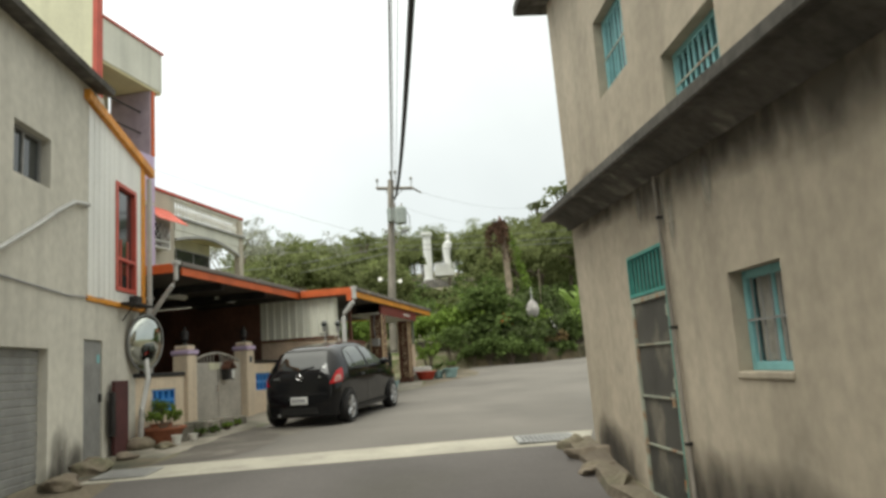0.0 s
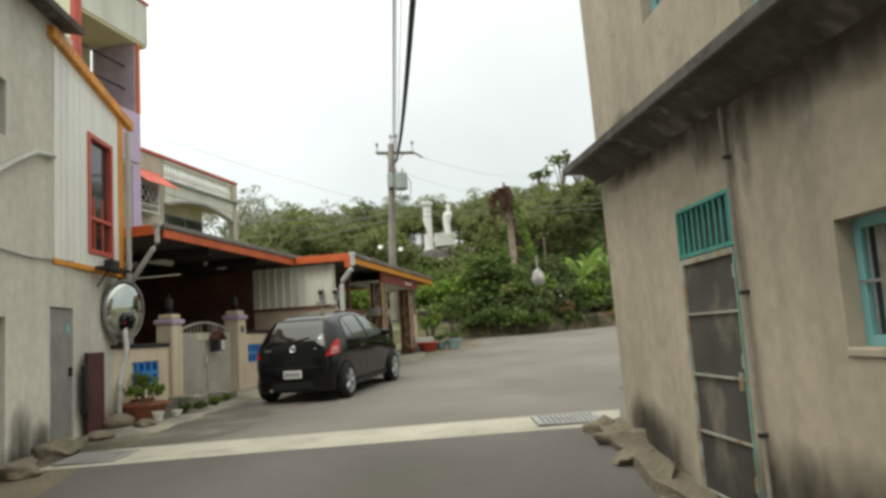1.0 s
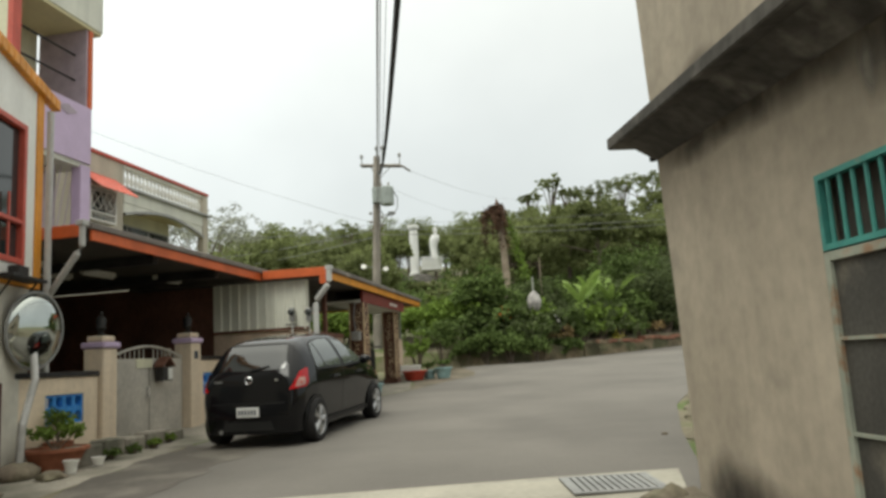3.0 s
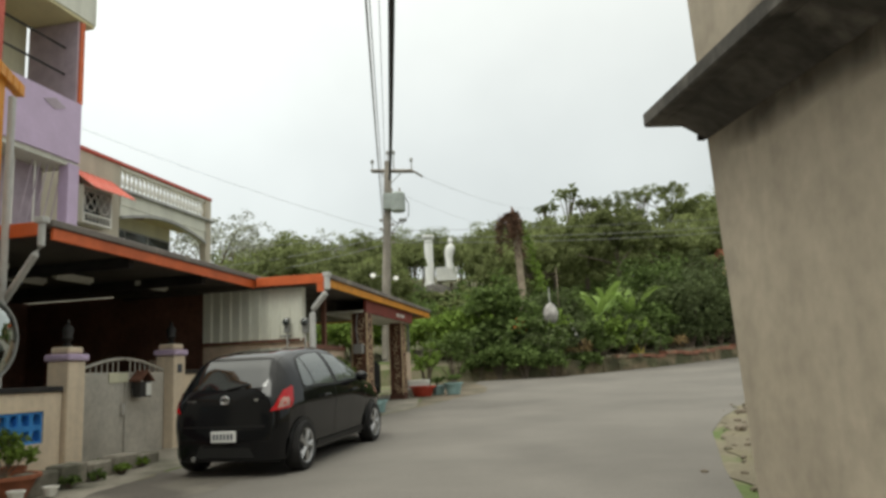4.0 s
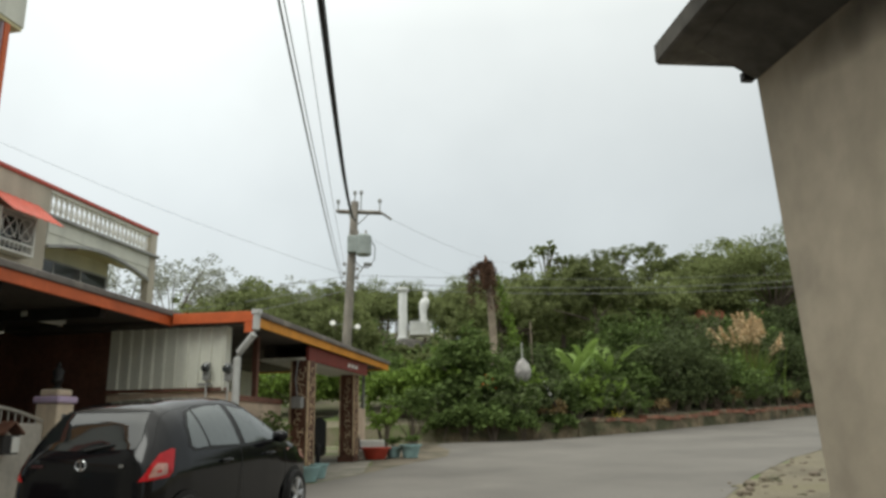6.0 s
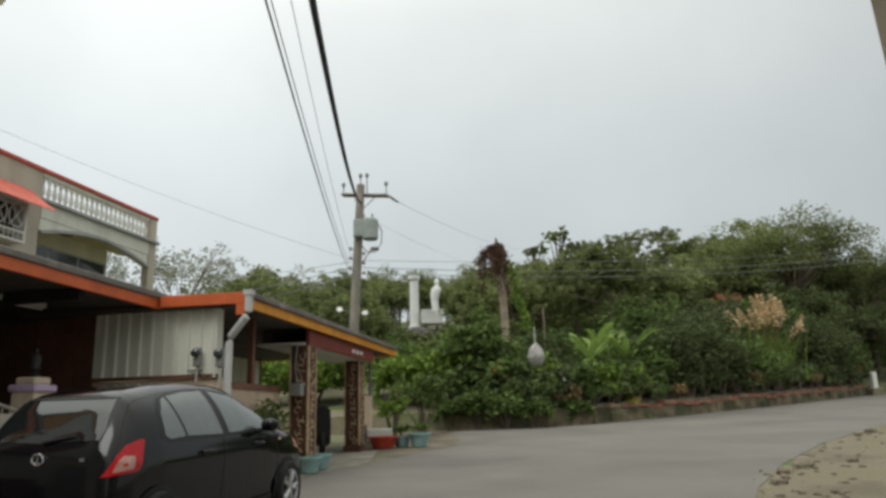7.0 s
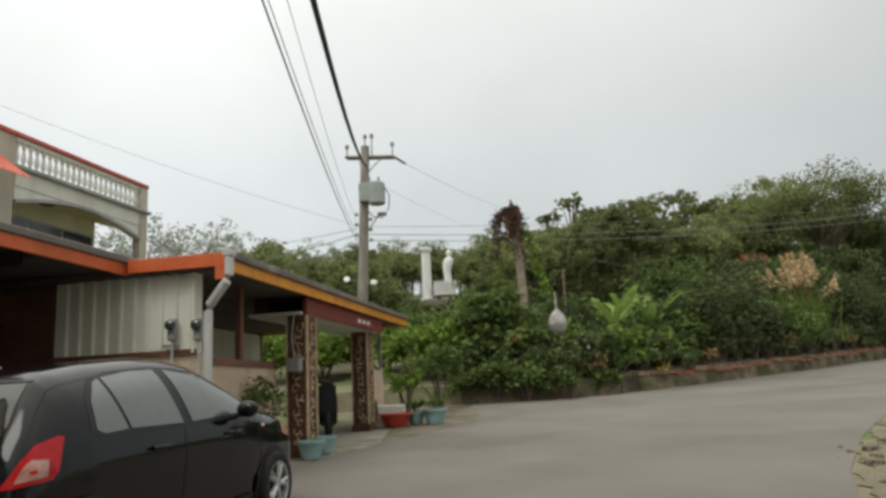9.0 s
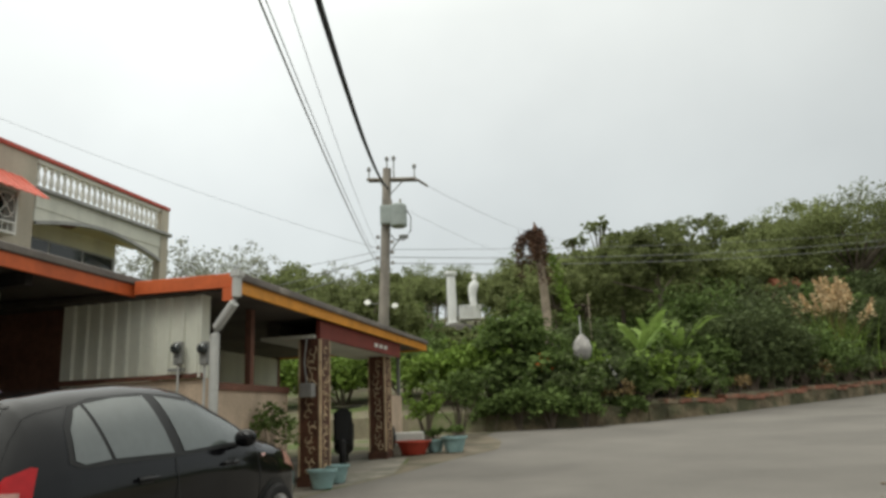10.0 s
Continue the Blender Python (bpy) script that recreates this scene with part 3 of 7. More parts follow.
wl = teal_window(6.88, 7.58, 2.27, 2.92, M["ltblue"], 5, "small barred window with pale blue frame in bare concrete wall")
part("sill", one_box(-0.09, 0.02, 0.0, 0.70, -0.045, -0.002, 0.006), M["concrete"], wl)
part("curtain", ribbed(bmesh.new(), 0.16, 0.58, 0.0, 0.004, 0.06, 0.60, pitch=0.07, depth=0.016), M["curtain"], wl).matrix_local = pose(0.062, 0, 0, 0, 0, 90)
teal_window(9.10, 10.05, 5.04, 5.88, M["ltblue"], 8, "upper-floor window with pale blue frame and white bars", 2)
teal_window(7.28, 8.30, 4.22, 4.76, M["ltblue"], 9, "upper-floor barred window with pale blue frame", 2)

door = thing("screen_door", at(XW, DY0, DZ0), "tall dark screen door with chipped cream steel frame under a teal grille", "door")
wd, ht = DY1 - DY0, DZ1 - DZ0
fr = bmesh.new()
for a in ((0, 0.045, 0, ht), (wd - 0.045, wd, 0, ht), (0.045, wd - 0.045, 0, 0.045), (0.045, wd - 0.045, ht - 0.045, ht)):
    box(fr, 0.0, 0.05, *a, 0.003)
part("frame", fr, M["rustbar"], door, "chipped cream and teal steel frame")
part("screen", ribbed(bmesh.new(), 0.046, wd - 0.046, 0.0, 0.008, 0.046, ht - 0.046, pitch=0.05, depth=0.007), M["screen"], door, "dusty dark ribbed screen panel").matrix_local = pose(0.03, 0, 0, 0, 0, 90)
part("latch_stile", one_box(-0.006, -0.001, 0.0, 0.014, 0.0, ht), M["teal"], door, "teal painted edge strip")
for z in (0.15, 0.59, 1.02, 1.48):
    part("rail", one_box(0.004, 0.019, 0.046, wd - 0.046, z - 0.009, z + 0.009), M["rustbar"], door)
part("handle", one_box(-0.03, 0.0, 0.06, 0.075, 0.95, 1.07, 0.003), M["rustbar"], door)
for z in (0.3, 1.1, 1.7):
    part("hinge", one_tube([(-0.008, 0.022, z), (-0.008, 0.022, z + 0.09)], 0.012, 8), M["rustbar"], door)
grille = thing("door_grille", at(XW, DY0, DZ1 + 0.01), "teal barred grille above the screen door", "grille")
gf = bmesh.new()
gh = TZ1 - DZ1 - 0.01
for a in ((0, 0.03, 0, gh), (wd - 0.03, wd, 0, gh), (0.03, wd - 0.03, 0, 0.03), (0.03, wd - 0.03, gh - 0.03, gh)):
    box(gf, 0.0, 0.05, *a)
part("frame", gf, M["teal"], grille)
# Dark panel in place of the shade behind the grille.
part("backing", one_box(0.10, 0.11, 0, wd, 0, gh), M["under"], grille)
bars(grille, 0.03, wd - 0.03, 0.03, gh - 0.03, 9, 0.02, 0.012, M["teal"])
drain = thing("drain_pipe", at(XW - 0.03, 8.64, 1.2), "thin stained drain pipe fixed to the concrete wall", "pipe")
part("pipe", one_tube([(0, 0.02, 2.66), (-0.005, 0.015, 2.6), (0, -0.10, 0.0)], 0.017, 8), M["poleconc"], drain)
for z in (0.5, 1.4, 2.3):
    part("clip", one_box(-0.022, 0.03, -0.12 + z * 0.045, -0.08 + z * 0.045, z, z + 0.025), M["iron"], drain)
cond = thing("conduit", at(XW, YC, 4.0), "thin grey cable conduit running along the wall under the ledge", "cable")
part("line", one_tube([(-0.012, 0.015, 0.02), (-0.015, -1.0, 0.02), (-0.012, -2.4, 0.028), (-0.015, -5, 0.02), (-0.012, -9, 0.02)], 0.013, 6), M["grey_metal"], cond)
part("end_fitting", one_box(-0.05, 0.0, 0.005, 0.04, -0.01, 0.03, 0.004), M["iron"], cond)



def stain(y, z, w_, h_, seed, label, lime=False):
    """A thin film of mould, painted shade or lime on the wall face, fading out raggedly."""
    bm = bmesh.new()
    bm.faces.new([bm.verts.new((XW - 0.003 - 0.0003 * (seed % 7), y + a * w_ * 1.5, z + b * h_ * 1.5)) for a, b in ((1, -1), (-1, -1), (-1, 1), (1, 1))])
    hpart("lime_stain" if lime else "mould_stain", bm, M["limefilm" if lime else "mouldshadefilm"], label)


stain(11.15, 1.46, 0.24, 0.28, 1.0, "black mould stain")
stain(10.75, 1.45, 0.30, 0.24, 4.0, "black mould stain")
stain(10.55, 1.30, 0.55, 0.30, 5.0, "black mould stain")
# Dark films that lower the tone along the wall foot.
stain(7.35, 1.35, 1.0, 0.30, 7.0, "dark film along the wall foot")
stain(8.35, 1.30, 0.45, 0.34, 8.0, "dark film along the wall foot")
stain(6.2, 1.1, 1.2, 0.30, 3.0, "dark film along the wall foot")
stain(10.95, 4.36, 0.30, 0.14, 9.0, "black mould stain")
# Mould blotches in a row; they also paint the ledge's shade onto the wall.
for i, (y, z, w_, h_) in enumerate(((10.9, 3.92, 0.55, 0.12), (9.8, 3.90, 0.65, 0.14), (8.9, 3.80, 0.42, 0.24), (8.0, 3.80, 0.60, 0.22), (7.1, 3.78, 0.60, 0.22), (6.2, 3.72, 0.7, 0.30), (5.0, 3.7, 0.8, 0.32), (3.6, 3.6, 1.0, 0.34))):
    stain(y, z, w_, h_, 10.0 + i, "black mould and painted shade under the ledge")
for i, (y, z, w_, h_) in enumerate(((8.45, 3.52, 0.07, 0.26), (8.62, 3.62, 0.05, 0.22), (7.72, 3.62, 0.08, 0.20), (9.2, 3.75, 0.06, 0.16))):
    stain(y, z, w_, h_, 19.0 + i, "pale lime run below the ledge", True)

# rubble along the foot of the concrete house


def boulder(name, x, y, z, sx, sy, sz, seed, material, label, group):
    bm = bmesh.new()
    bmesh.ops.create_icosphere(bm, subdivisions=3, radius=1)
    for v in bm.verts:
        k = 1 + 0.55 * noise.noise(v.co * 1.3 + Vector((seed, 0, 0))) + 0.10 * noise.noise(v.co * 4 + Vector((0, seed, 0)))
        v.co = Vector((v.co.x * sx * k, v.co.y * sy * k, v.co.z * sz * k))
    ob = smooth(part(name, bm, material), 50)
    ob.matrix_world = at(x, y, z, seed * 40)
    return tagged(ob, label, "rock", group)


kb = bmesh.new()
box(kb, -0.16, 0.10, -1.9, 1.55, -0.2, 0.10)
bmesh.ops.subdivide_edges(kb, edges=kb.edges, cuts=7, use_grid_fill=True)
for v in kb.verts:
    q = Vector((v.co.x * 3, v.co.y * 2.2, v.co.z * 3))
    v.co += Vector((0.09 * noise.noise(q), 0.05 * noise.noise(q + Vector((7, 0, 0))), 0.10 * noise.noise(q * 1.3 + Vector((0, 9, 0)))))
    v.co.z += gz(3.72, 9.9 + v.co.y) - gz(3.72, 9.9)
kerb_ = part("rubble_kerb", kb, M["stone"])
kerb_.matrix_world = at(3.74, 9.9, gz(3.72, 9.9))
tagged(kerb_, "rough broken concrete kerb along the foot of the house", "kerb")
for i, (x, y, sx, sy, sz) in enumerate(((3.66, 11.45, 0.13, 0.20, 0.12), (3.74, 11.0, 0.10, 0.26, 0.12), (3.66, 10.5, 0.12, 0.24, 0.08), (3.76, 9.95, 0.09, 0.3, 0.10),
                                        (3.70, 9.3, 0.12, 0.34, 0.07))):
    boulder("rock", x, y, gz(x, y) + sz * 0.35, sx, sy, sz, i + 1.0, M["stone"], "rough grey rubble stone at the foot of the wall", "rubble along the house")

# ---- grey house with the roller shutter ----
XL = -2.72
ga = thing("grey_house", at(XL, 14.25, gz(XL, 14.25)), "grey rendered two-storey house with small window and roller shutter", "house")
GO = Vector((-XL, -14.25, -gz(XL, 14.25)))


def gpart(name, bm, material, label="", parent=None):
    bmesh.ops.translate(bm, verts=bm.verts, vec=GO)
    return part(name, bm, material, parent or ga, label)


w = wall_with_holes("front_wall", M["grey_render"], ga, "x", XL - 0.2, XL, -8.0, 14.25, 0.2, 6.9,
                    [(11.55, 12.49, 5.04, 5.70), (9.3, 12.50, 0.6, 2.97), (13.56, 14.22, 1.40, 3.13)])
w.location = GO
gpart("side_wall", one_box(-9.0, XL - 0.2, 14.05, 14.25, 0.2, 6.9), M["grey_render"])
gpart("rear_wall", one_box(-9.0, XL - 0.2, -8.0, -7.8, 0.2, 6.9), M["grey_render"])
er = bmesh.new()
prism(er, [(-9.2, 6.9), (XL + 0.002, 6.9), (XL + 0.26, 6.86), (XL + 0.27, 6.95), (-9.2, 7.1)], "y", -8.2, 14.0)
gpart("roof_slab", er, M["mould"], "blackened concrete roof edge")
for y, z, w_, h_ in ((12.85, 1.55, 0.22, 0.35), (13.3, 1.45, 0.25, 0.25), (12.6, 1.25, 0.35, 0.22), (8.6, 1.0, 0.7, 0.3)):
    fb = bmesh.new()
    fb.faces.new([fb.verts.new((XL + 0.003 + 0.0002 * y, y + p * w_ * 1.5, z + q * h_ * 1.5)) for p, q in ((-1, -1), (1, -1), (1, 1), (-1, 1))])
    gpart("mould_stain", fb, M["mouldshadefilm"], "black mould stain at the wall foot")
win = thing("window", at(XL, 11.55, 5.04), "small dark aluminium window set deep in a grey rendered wall", "window")
fr = bmesh.new()
for a in ((0, 0.04, 0, 0.66), (0.87, 0.91, 0, 0.66), (0.04, 0.87, 0, 0.04), (0.04, 0.87, 0.62, 0.66)):
    box(fr, -0.17, -0.11, *a)
part("frame", fr, M["grey_metal"], win)
part("mullion", one_box(-0.165, -0.115, 0.44, 0.48, 0.04, 0.62), M["grey_metal"], win)
part("pane", one_box(-0.15, -0.14, 0.041, 0.439, 0.041, 0.619), M["darkglass"], win)
part("pane", one_box(-0.15, -0.14, 0.481, 0.869, 0.041, 0.619), M["darkglass"], win)
# Dark panel in place of the shaded room.
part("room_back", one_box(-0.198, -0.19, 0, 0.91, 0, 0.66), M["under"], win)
sh = thing("roller_shutter", at(XL - 0.12, 9.36, 0.6), "grey steel roller shutter closed in the wall opening", "shutter")
me = None
for i in range(24):
    s = part("slat", me or one_box(-0.02, 0.012, 0, 3.12, 0, 0.092, 0.008), M["grey_metal"], sh)
    me = s.data
    s.location.z = i * 0.0985
gd = thing("utility_door", at(XL, 13.56, 1.45), "plain grey steel door in the rendered wall", "door")
part("leaf", one_box(-0.06, -0.02, 0.01, 0.65, 0.0, 1.66, 0.006), M["grey_metal"], gd)
part("handle", one_box(-0.02, 0.02, 0.56, 0.60, 0.78, 0.90, 0.004), M["iron"], gd)
part("notice", one_box(-0.019, -0.015, 0.50, 0.60, 1.35, 1.47), M["ltblue"], gd, "small pale blue notice")
pl = thing("wall_pipe", at(XL, 13.6, 5.05), "pale sagging plastic pipe clipped to the grey wall", "pipe")
part("pipe", one_tube([(0.04, 0.0, 0.02), (0.05, -0.5, -0.05), (0.05, -1.0, -0.28), (0.05, -1.5, -0.55), (0.05, -2.4, -1.0), (0.05, -4, -1.4)], 0.032, 8), M["pvc"], pl)
part("bracket", one_box(0.0, 0.05, -0.03, 0.02, -0.01, 0.05), M["pvc"], pl)
cl = thing("wall_cable", at(XL, 14.2, 3.76), "thin grey cable sagging along the grey wall", "cable")
part("cable", one_tube([(0.02, 0.0, 0.0), (0.02, -1.2, -0.07), (0.02, -3.0, 0.0), (0.02, -6, 0.2)], 0.012, 6), M["cablegrey"], cl)

# metal-clad upper room beside it
mc = thing("clad_annex", at(XL, 16.2, gz(XL, 16.2)), "white steel-clad upper room with amber trim and tall red window", "annex")
MO = Vector((-XL, -16.2, -gz(XL, 16.2)))


def mpart(name, bm, material, label="", parent=None):
    bmesh.ops.translate(bm, verts=bm.verts, vec=MO)
    return part(name, bm, material, parent or mc, label)


cb = bmesh.new()
y = 13.66
while y < 15.86:
    y1 = min(y + 0.2, 15.86)
    top0, top1 = 6.62 - 0.165 * (y - 13.66), 6.62 - 0.165 * (y1 - 13.66)
    if not (y1 > 14.70 and y < 15.60):
        prism(cb, [(y, 3.76), (y1 - 0.02, 3.76), (y1 - 0.02, top1), (y, top0)], "x", XL - 0.10, XL + 0.012)
        prism(cb, [(y1 - 0.02, 3.76), (y1, 3.76), (y1, top1), (y1 - 0.02, top1)], "x", XL - 0.10, XL + 0.004)
    else:
        prism(cb, [(y, 5.72), (y1, 5.72), (y1, top1), (y, top0)], "x", XL - 0.10, XL + 0.010)
        prism(cb, [(y, 3.76), (y1, 3.76), (y1, 3.94), (y, 3.94)], "x", XL - 0.10, XL + 0.010)
        if y < 14.70:
            prism(cb, [(y, 3.94), (14.70, 3.94), (14.70, 5.72), (y, 5.72)], "x", XL - 0.10, XL + 0.010)
        if y1 > 15.60:
            prism(cb, [(15.60, 3.94), (y1, 3.94), (y1, 5.72), (15.60, 5.72)], "x", XL - 0.10, XL + 0.010)
    y = y1
mpart("cladding", cb, M["panelwhite"])
mpart("end_cladding", one_box(-7.0, XL - 0.10, 15.9, 16.0, 3.76, 6.2), M["panelwhite"])
tb = bmesh.new()
for i in range(20):
    a, b = 13.5 + i * 0.145, 13.5 + (i + 1) * 0.145 - 0.02
    prism(tb, [(a, 6.66 - 0.165 * (a - 13.5)), (b, 6.66 - 0.165 * (b - 13.5)), (b, 6.80 - 0.165 * (b - 13.5)), (a, 6.80 - 0.165 * (a - 13.5))], "x", XL - 0.02, XL + 0.09)
mpart("verge_trim", tb, M["amber"], "amber roof verge of overlapping pieces")
mpart("corner_trim", one_box(XL - 0.06, XL + 0.03, 15.87, 16.05, 3.68, 6.36, 0.01), M["amber"], "amber corner trim")
mpart("bottom_trim", one_box(XL - 0.04, XL + 0.03, 13.62, 15.87, 3.68, 3.755, 0.006), M["amber"])
mpart("rain_pipe", one_tube([(XL + 0.06, 16.16, 6.1), (XL + 0.06, 16.16, 1.5)], 0.045, 10), M["pvc"], "pale green-grey rain pipe")
mpart("under_wall", one_box(-7.0, XL - 0.02, 14.26, 15.86, 1.3, 3.675), M["grey_render"])
mpart("roof_sheet", prism(bmesh.new(), [(13.4, 6.62), (16.15, 6.17), (16.15, 6.22), (13.4, 6.67)], "x", -7.0, XL - 0.03), M["roofing"])
rw = thing("red_window", at(XL, 14.70, 3.94), "tall red-framed window in white steel cladding", "window")
fr = bmesh.new()
for a in ((0, 0.075, 0, 1.78), (0.825, 0.90, 0, 1.78), (0.075, 0.825, 0, 0.07), (0.075, 0.825, 1.71, 1.78), (0.075, 0.825, 0.50, 0.55)):
    box(fr, -0.08, 0.035, *a, 0.005)
part("frame", fr, M["redtrim"], rw)
part("pane", one_box(-0.05, -0.04, 0.076, 0.824, 0.551, 1.709), M["darkglass"], rw)
part("pane", one_box(-0.05, -0.04, 0.076, 0.824, 0.071, 0.499), M["darkglass"], rw)
part("curtain", ribbed(bmesh.new(), 0.08, 0.50, 0, 0.004, 0.08, 1.70, pitch=0.08, depth=0.015), M["curtain"], rw).matrix_local = pose(-0.06, 0, 0, 0, 0, 90)
for y in (0.22, 0.52):
    part("guard_bar", one_box(0.0, 0.02, y - 0.015, y + 0.015, 0.07, 0.85), M["redtrim"], rw)
ac = thing("bracket_shelf", at(XL + 0.01, 14.85, 3.62), "dark iron bracket shelf with clutter below the red window", "shelf")
part("shelf", one_box(0.03, 0.26, 0.0, 0.85, 0.10, 0.14, 0.005), M["iron"], ac)
for y in (0.1, 0.7):
    part("bracket", one_tube([(0.02, y, -0.15), (0.2, y, 0.10)], 0.012, 6), M["iron"], ac)
part("box", one_box(0.06, 0.2, 0.25, 0.5, 0.14, 0.26, 0.01), M["iron"], ac)
mb = thing("maroon_board", at(XL + 0.02, 14.42, gz(XL, 14.5)), "dark maroon board leaning against the wall", "board")
part("board", one_box(0.02, 0.07, 0.05, 0.62, 0.02, 1.12, 0.006), M["maroon"], mb)
part("black_strip", one_box(0.02, 0.09, -0.07, 0.04, 0.30, 0.95, 0.006), M["iron"], mb)

# ---- lilac and cream tall house ----
LH = LANE @ at(-10.9, 18.45, lz(-10.9, 18.45))
lh = thing("lilac_house", Matrix.Translation((-0.07, -0.04, -0.06)) @ LH, "tall narrow house with cream side, lilac balcony band and red edges", "house")
LZ = lz(-10.9, 18.45)


def lhp(name, a, material, label="", bevel=0.0):
    return part(name, one_box(a[0], a[1], a[2], a[3], a[4] - LZ, a[5] - LZ, bevel), material, lh, label)


lhp("side_wall", (-7, -0.05, 0, 0.2, LZ - 0.4, 14.5), M["cream"], "cream painted side wall")
lhp("back_wall", (-7, -1.25, 0.21, 2.2, LZ - 0.4, 11.7), M["cream"])
lhp("edge_trim", (-0.045, 0.08, -0.02, 0.20, 6.3, 14.5), M["redtrim"], "red corner trim")
lhp("top_parapet", (-1.2, 0.06, 0.22, 2.76, 10.62, 11.75), M["offwhite"], "off-white rooftop parapet", 0.01)
lhp("parapet_cap", (-1.25, 0.10, 0.21, 2.80, 11.75, 11.81), M["redtrim"])
lhp("soffit", (-1.24, 0.04, 0.22, 2.72, 10.54, 10.615), M["soffit"])
lhp("balcony_floor", (-1.24, 0.0, 0.22, 2.40, 7.25, 7.40), M["offwhite"])
lhp("balcony_band", (-0.12, 0.05, 0.22, 2.40, 7.36, 8.66), M["lilac"], "lilac tiled balcony front")
lhp("far_screen", (-1.24, 0.0, 2.26, 2.40, 8.67, 10.53), M["mauve"], "mauve tiled end screen")
lhp("far_edge", (-0.1, 0.04, 2.32, 2.44, 8.67, 10.53), M["orange"])
lhp("pilaster", (-0.2, 0.03, 2.1, 2.42, 4.6, 7.30), M["lilac"])
lhp("lower_recess", (-1.2, -0.6, 0.22, 2.1, 4.6, 7.24), M["mauve"])
lhp("window_frame", (-1.24, -1.16, 0.45, 1.25, 8.7, 10.1), M["redtrim"])
lhp("window_glass", (-1.16, -1.145, 0.55, 1.15, 8.8, 10.0), M["darkglass"])
part("inset_mark", prism(bmesh.new(), [(1.3, 8.42 - LZ), (1.62, 8.30 - LZ), (1.94, 8.42 - LZ), (1.62, 8.54 - LZ)], "x", 0.051, 0.062), M["mauve"], lh, "grey diamond ornament")
for z in (9.35, 9.95):
    part("clothes_pole", one_tube([(-0.3, 0.3, z - LZ), (-0.3, 2.3, z - LZ)], 0.025, 8), M["iron"], lh)
for y in (0.5, 0.95, 1.5):
    part("grille_bar", one_tube([(-0.25, y, 5.0 - LZ), (-0.25, y, 7.2 - LZ)], 0.02, 6), M["white"], lh)
for i in range(6):
    part("lattice_bar", one_tube([(-0.22, 0.9 + i * 0.2, 5.0 - LZ), (-0.22, 1.4 + i * 0.2, 7.2 - LZ)], 0.012, 5), M["mauve"], lh)

# ---- balcony house ----
BZ = lz(-12.9, 25)
SHIFT = Matrix.Translation((-0.05, 0.04, -0.02))
bh = thing("balcony_house", SHIFT @ LANE @ at(-12.9, 22.0, BZ), "beige tiled house with white baluster balcony and red coping", "house")


def bhp(name, a, material, label="", bevel=0.0):
    """v, u and z given as the lane has them."""
    return part(name, one_box(a[0] + 12.9, a[1] + 12.9, a[2] - 22, a[3] - 22, a[4] - BZ, a[5] - BZ, bevel), material, bh, label)


bhp("front_wall", (-13.1, -12.9, 20.5, 24.9, BZ - 0.5, 8.60), M["facadetile"], "beige small-tiled front wall")
bhp("coping", (-13.15, -12.85, 20.5, 29.62, 8.60, 8.70), M["redtrim"], "dark red coping", 0.01)
bhp("corner_post", (-13.1, -12.88, 29.28, 29.60, BZ - 0.5, 8.595), M["facadetile"])
bhp("balcony_front", (-13.1, -12.88, 24.92, 29.26, 7.50, 7.86), M["offwhite"])
bhp("balcony_ledge", (-13.15, -12.78, 24.85, 29.66, 7.86, 7.95), M["greytrim"], "grey balcony ledge", 0.015)
bhp("top_rail", (-13.08, -12.9, 24.92, 29.26, 8.50, 8.596), M["offwhite"])
bhp("balcony_slab", (-13.74, -13.12, 24.92, 29.26, 7.52, 7.62), M["soffit"])
bhp("inner_wall", (-13.92, -13.75, 20.72, 28.6, BZ - 0.5, 7.85), M["cream"])
bhp("end_wall", (-19.0, -14.62, 28.9, 29.26, BZ - 0.5, 8.4), M["facadetile"])
bhp("near_wall", (-19.0, -13.12, 20.5, 20.7, BZ - 0.5, 8.4), M["facadetile"])
bhp("lower_wall", (-13.1, -12.9, 24.92, 29.26, BZ - 0.5, 5.6), M["facadetile"])
bhp("flat_roof", (-19.0, -14.62, 20.72, 28.88, 8.0, 8.15), M["greytrim"])
span = [24.92 + i * 4.34 / 24 - 22 for i in range(25)]
rise = [7.15 + 0.33 * math.sin(math.pi * i / 24) - BZ for i in range(25)]
part("arch", prism(bmesh.new(), [*zip(span, rise), (span[-1], 7.499 - BZ), (span[0], 7.499 - BZ)], "x", -0.18, 0.0), M["offwhite"], bh, "shallow arched balcony beam")
part("arch_moulding", prism(bmesh.new(), [*zip(span, [z - 0.05 for z in rise]), *reversed([*zip(span, [z + 0.03 for z in rise])])], "x", 0.004, 0.07), M["greytrim"], bh)
part("ceiling_lamp", lathe(bmesh.new(), [(0.16, 0), (0.19, 0.03), (0.12, 0.06)], 16, Matrix.Translation((-0.48, 4.45, 7.46 - BZ))), M["brownwall"], bh)
bm = bmesh.new()
prof = [(0.055, 0.0), (0.055, 0.06), (0.03, 0.08), (0.062, 0.20), (0.05, 0.30), (0.028, 0.40), (0.05, 0.46), (0.05, 0.54)]
lathe(bm, prof, 8)
me = bpy.data.meshes.new("baluster")
bm.to_mesh(me)
bm.free()
me.materials.append(M["white"])
for i in range(22):
    b = part("baluster", me, M["white"], bh)
    b.location = (-0.08, 24.92 + (i + 0.5) * 4.34 / 22 - 22, 7.953 - BZ)
bw = thing("balcony_window", SHIFT @ LANE @ at(-13.73, 25.1, 5.86), "dark sliding window and ornate railing inside the balcony", "window")
